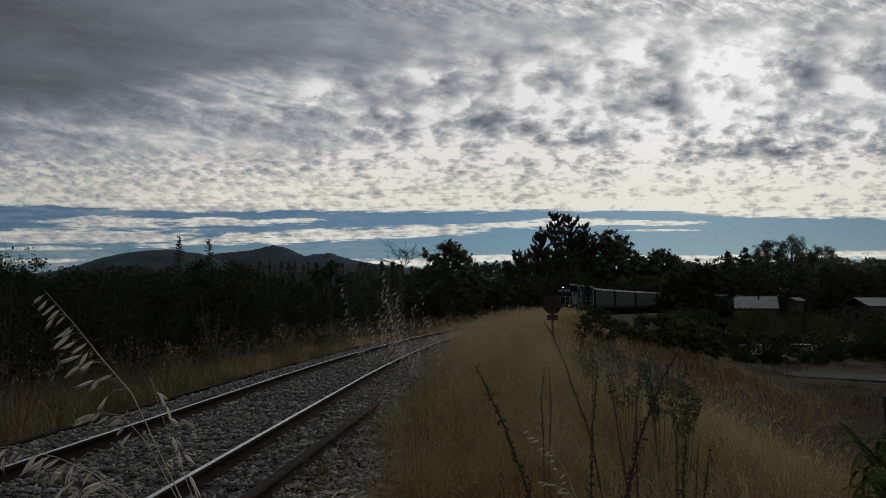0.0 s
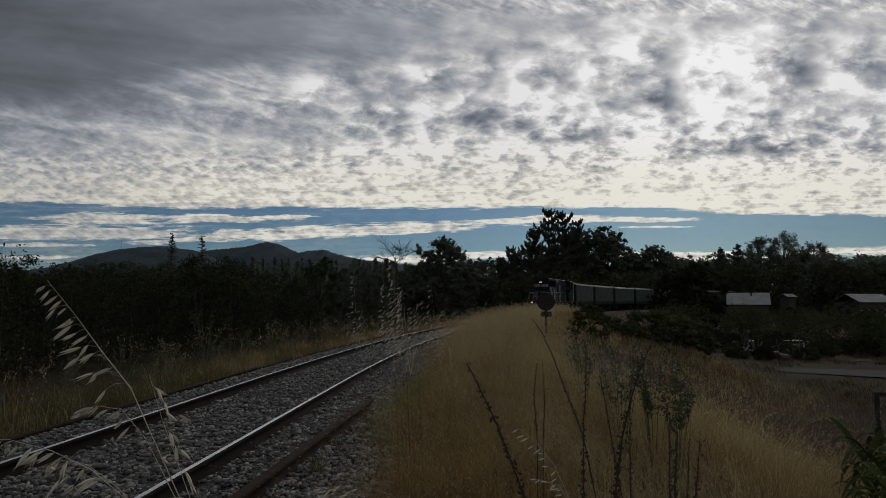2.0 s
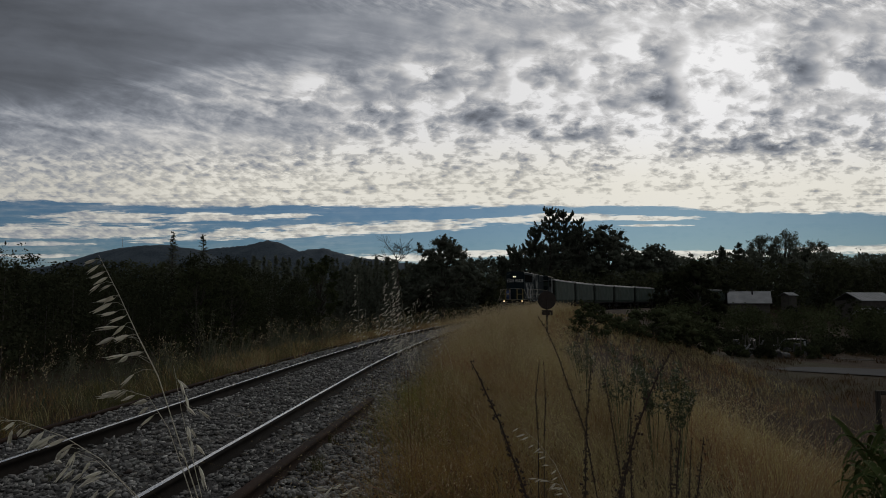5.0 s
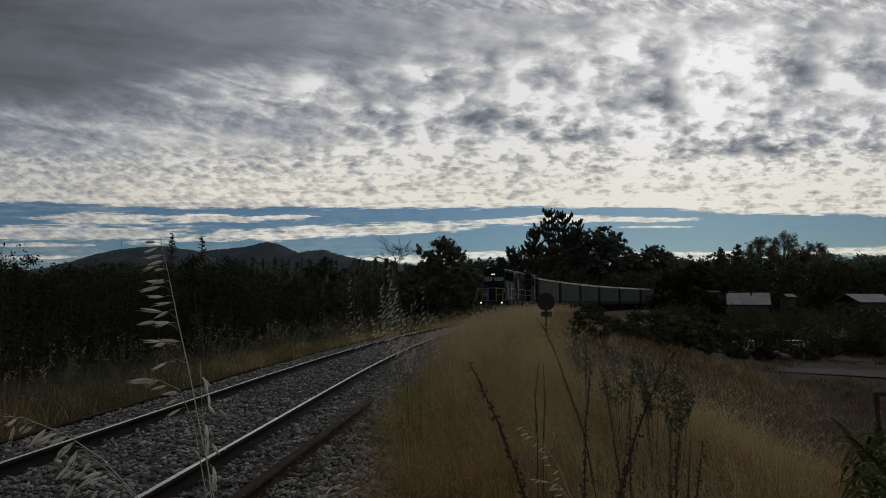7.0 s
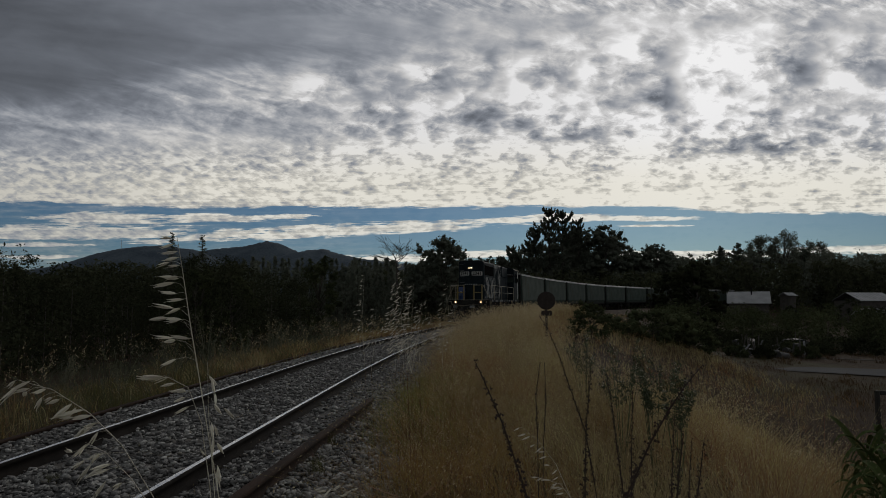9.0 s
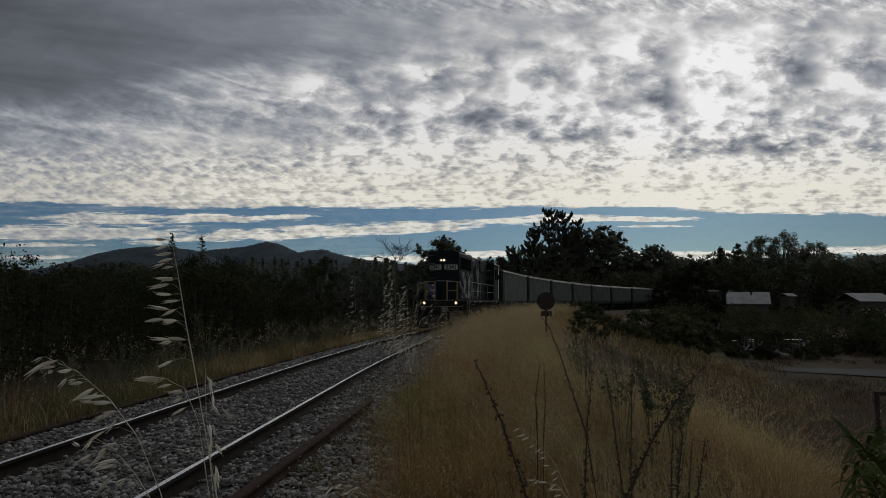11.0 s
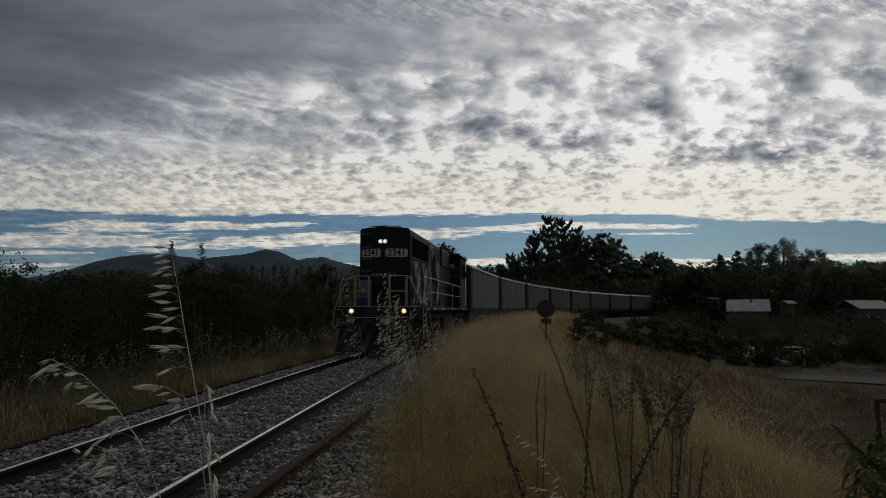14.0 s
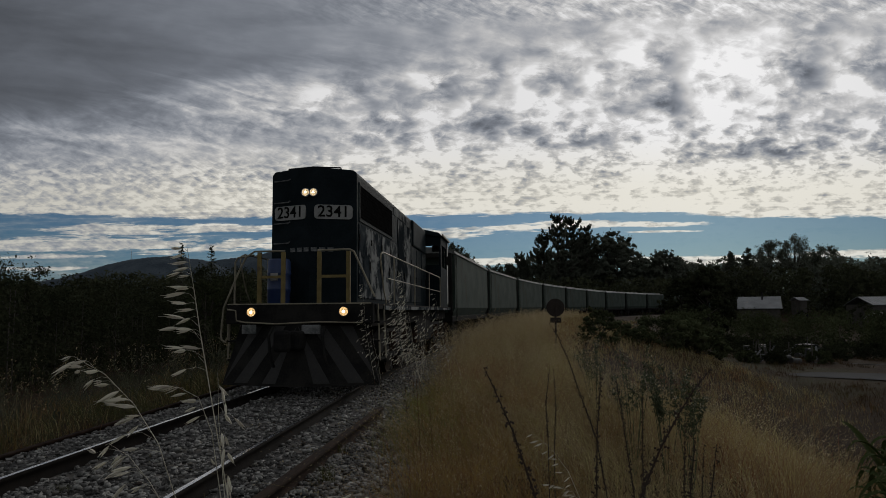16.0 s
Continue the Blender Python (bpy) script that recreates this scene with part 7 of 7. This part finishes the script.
        v, f = leaf_cloud([e for i, e in enumerate(tops) if i % 6 < 2], [wide * 0.12] * len([e for i, e in enumerate(tops) if i % 6 < 2]), 9, 0.0055, 80 + k)
        raw("blossom", v, f, M_OAT, plant)


M_CANE = material("strap_leaf", (0.026, 0.040, 0.011), (0.052, 0.070, 0.022), 0.9, scale=5.0, fine=60.0, bump=0.15, leaf=0.12, per=0.4, c=(0.12, 0.105, 0.05), spots=(0.66, 0.76), gloss=0.05)
M_HERB = material("grey_green_leaf", (0.032, 0.042, 0.018), (0.075, 0.088, 0.045), 0.85, scale=6.0, fine=40.0, bump=0, leaf=0.2, per=0.8)
make_leafy_plants()


def make_bushes():
    for px, top, dep, wide, seed, mat, label in ((1043, 534, 34, 1.5, 3, M_BUSH, "round dark bush on the bank"), (1150, 552, 42, 3.4, 5, M_BUSH, "broad olive bush below the line"), (1108, 572, 39, 1.3, 6, M_BUSH, "olive bush on the bank"), (1215, 572, 44, 2.4, 7, M_BUSH, "low olive bush below the line"), (1345, 612, 56, 1.1, 8, M_LEAF, "dark bush beside the scrap"), (1298, 612, 57, 1.2, 21, M_BUSH, "low weedy bush before the scrap"), (1420, 612, 58, 1.4, 22, M_BUSH, "low weedy bush before the scrap"), (1365, 598, 76, 2.2, 23, M_LEAF, "dark bush behind the scrap"), (1440, 610, 63, 2.0, 10, M_LEAF, "dark bush beside the road"), (1520, 600, 66, 2.2, 11, M_LEAF, "dark bush beyond the road"), (1326, 546, 128, 2.8, 27, M_BUSH, "olive bush before the small house"), (1393, 540, 148, 1.7, 28, M_LEAF, "dark bush before the far shed"), (1500, 524, 132, 2.8, 24, M_LEAF, "dark garden tree before the long house"), (1552, 541, 106, 2.4, 25, M_LEAF, "dark garden tree before the low shed"), (1397, 607, 66, 1.5, 26, M_BUSH, "weedy bush grown over the old car"), (1190, 690, 16, 0.5, 12, M_BUSH, "small green shrub in the slope's grass")):
        x = at_bearing(px, dep)
        h = max(0.7, top_to(elev(top, dep), x, dep))
        t = broad_tree(100 + seed, h, wide, 0.045 if dep < 40 else 0.075, 132, 34, 0.02, M_YOUNG if mat is M_BUSH else M_THICKET, "bush", label, core=0.55)
        t["category"] = "bush"
        put(t, x, dep)


make_bushes()


def make_post():
    x, y = at_bearing(1541, 10.0), 10.0
    z = ground_z(x, y)
    gate = thing("fence_post", "weathered dark wooden post with a rail on the slope", "fence", (x, y, z - 0.1))
    top = elev(690, 10.0) - z + 0.1
    part("post", boxed(-0.024, 0.024, -0.03, 0.03, 0, top, 0.006, 1), M_POST, gate)
    part("rail", boxed(0.036, 1.6, -0.02, 0.02, top - 0.06, top, 0.005, 1), M_POST, gate)
    part("post", boxed(1.6, 1.67, -0.035, 0.035, -0.4, top, 0.006, 1), M_POST, gate)


make_post()


def make_cars():
    """An old car left in the weeds below the houses."""
    for px, dep, turn, label in ((1398, 70, 12, "old light grey car rusting among the weeds"),):
        x = at_bearing(px, dep)
        car = thing("car", label, "car", (x, dep, ground_z(x, dep) - 0.35))
        car.rotation_euler = (0, 0, radians(turn))
        bm = bmesh.new()
        side = [(-1.85, 0.3), (-1.9, 0.62), (-1.75, 0.8), (-0.95, 0.88), (-0.45, 1.32), (0.75, 1.36), (1.25, 0.95), (1.8, 0.88), (1.9, 0.6), (1.85, 0.3)]
        prism(bm, side, -0.78, 0.78)
        bevel(bm, 0.05, 2)
        part("body", bm, M_CAR, car)
        for s in (-1, 1):
            for x0, x1 in ((-0.62, 0.05), (0.12, 0.85)):
                part("side_window", boxed(x0, x1, min(s * 0.775, s * 0.79), max(s * 0.775, s * 0.79), 0.95, 1.25, 0.02), M_GLASS, car)
            for xx in (-1.2, 1.2):
                bm = bmesh.new()
                rod(bm, (xx, s * 0.62, 0.3), (xx, s * 0.80, 0.3), 0.3, n=18)
                wheel = part("wheel", bm, M_BLACK, car)
                bm = bmesh.new()
                rod(bm, (xx, s * 0.80, 0.3), (xx, s * 0.815, 0.3), 0.18, n=14)
                part("rim", bm, M_CHROME, wheel)
            part("headlight", boxed(-1.90, -1.84, s * 0.55 - 0.12, s * 0.55 + 0.12, 0.6, 0.74, 0.01), M_CHROME, car)


make_cars()


def make_scrap():
    """Boards, sheets, drums and stakes lying about the old car."""
    rnd = random.Random(31)
    for k in range(46):
        px, dep = rnd.gauss(1316, 20) if k % 3 else rnd.gauss(1395, 22), rnd.uniform(56, 68)
        x = at_bearing(px, dep)
        at = (x, dep, ground_z(x, dep) - 0.05)
        pick = k % 4
        if pick == 0:
            ob = thing("scrap_sheet", "bent pale metal sheet lying among the weeds", "scrap", at, "scrap about the old car")
            bm = bmesh.new()
            w, ln = rnd.uniform(0.3, 0.7), rnd.uniform(0.5, 1.1)
            prism(bm, [(-w / 2, 0.0), (-w / 4, 0.06), (0, 0.02), (w / 4, 0.08), (w / 2, 0.03), (w / 2, 0.05), (w / 4, 0.10), (0, 0.04), (-w / 4, 0.08), (-w / 2, 0.02)], -ln / 2, ln / 2)
            part("sheet", bm, M_CAR, ob)
            ob.rotation_euler = (rnd.uniform(0.2, 1.0), rnd.uniform(-0.3, 0.3), rnd.uniform(0, 6.28))
            ob.location.z += 0.25
        elif pick == 1:
            ob = thing("stake", "grey wooden stake leaning among the weeds", "post", at, "scrap about the old car")
            part("pole", boxed(-0.04, 0.04, -0.04, 0.04, 0, rnd.uniform(0.9, 1.9), 0.01, 1), M_SLEEPER, ob)
            ob.rotation_euler = (rnd.uniform(-0.2, 0.2), rnd.uniform(-0.25, 0.25), rnd.uniform(0, 3))
        elif pick == 2:
            ob = thing("plank", "weathered plank propped among the weeds", "plank", at, "scrap about the old car")
            part("board", boxed(-0.09, 0.09, -0.02, 0.02, 0, rnd.uniform(0.8, 1.7), 0.006, 1), M_FADED, ob)
            ob.rotation_euler = (rnd.uniform(0.5, 1.2), 0, rnd.uniform(0, 6.28))
        else:
            ob = thing("drum", "dented pale oil drum among the weeds", "drum", at, "scrap about the old car")
            bm = bmesh.new()
            for z0, z1, r in ((0, 0.28, 0.28), (0.28, 0.31, 0.29), (0.31, 0.58, 0.28), (0.58, 0.61, 0.29), (0.61, 0.86, 0.28)):
                rod(bm, (0, 0, z0), (0, 0, z1), r, n=16)
            part("shell", bm, M_CAR, ob)
            ob.rotation_euler = (rnd.choice((0.08, 1.45)), 0, rnd.uniform(0, 6.28))
            ob.location.z += 0.22


make_scrap()

# ---------------------------------------------------------------- what moves


def motions():
    steps = [i * 0.5 for i in range(33)]
    walk(LOCO, [(t, rolling_pose(SPEED * (16 - t), 3.08, 11.5)) for t in steps])
    walk(BARREL, [(t, rolling_pose(SPEED * (16 - t), 3.08, 11.5) @ pose(-0.56, -0.12, 1.568)) for t in steps])
    for i, wagon in enumerate(TRAIN):
        walk(wagon, [(t, rolling_pose(SPEED * (16 - t) + LEAD + PITCH * i, 2.0, 11.45)) for t in steps])
    # wheels turn as far as the train rolls
    spins = [i * 0.1 for i in range(161)]
    for wheels, r in ((LOCO_WHEELS, 0.5225), ([o for w in TRAIN for o in w.children if o.name.startswith("wheelset")], 0.43)):
        for ws in wheels:
            at = Vector(ws.location)
            walk(ws, [(t, Matrix.Translation(at) @ Matrix.Rotation(SPEED * t / r, 4, "X")) for t in spins])
    # plants that the wind swings
    for head, rows in SWAYS:
        at = Vector(head.location)
        if head.name in CULMS:
            culm, arm = CULMS[head.name]
            foot = Vector(culm.location)
            bend = [(t, Matrix.Rotation(radians(a * 0.8), 4, "Y"), Matrix.Rotation(radians(a * 1.5), 4, "Y")) for t, a in rows]
            walk(culm, [(t, Matrix.Translation(foot) @ m) for t, m, _ in bend])
            walk(head, [(t, Matrix.Translation(foot + m @ arm) @ q) for t, m, q in bend])
            continue
        walk(head, [(t, Matrix.Translation(at) @ Matrix.Rotation(radians(a), 4, "Y")) for t, a in rows])


motions()
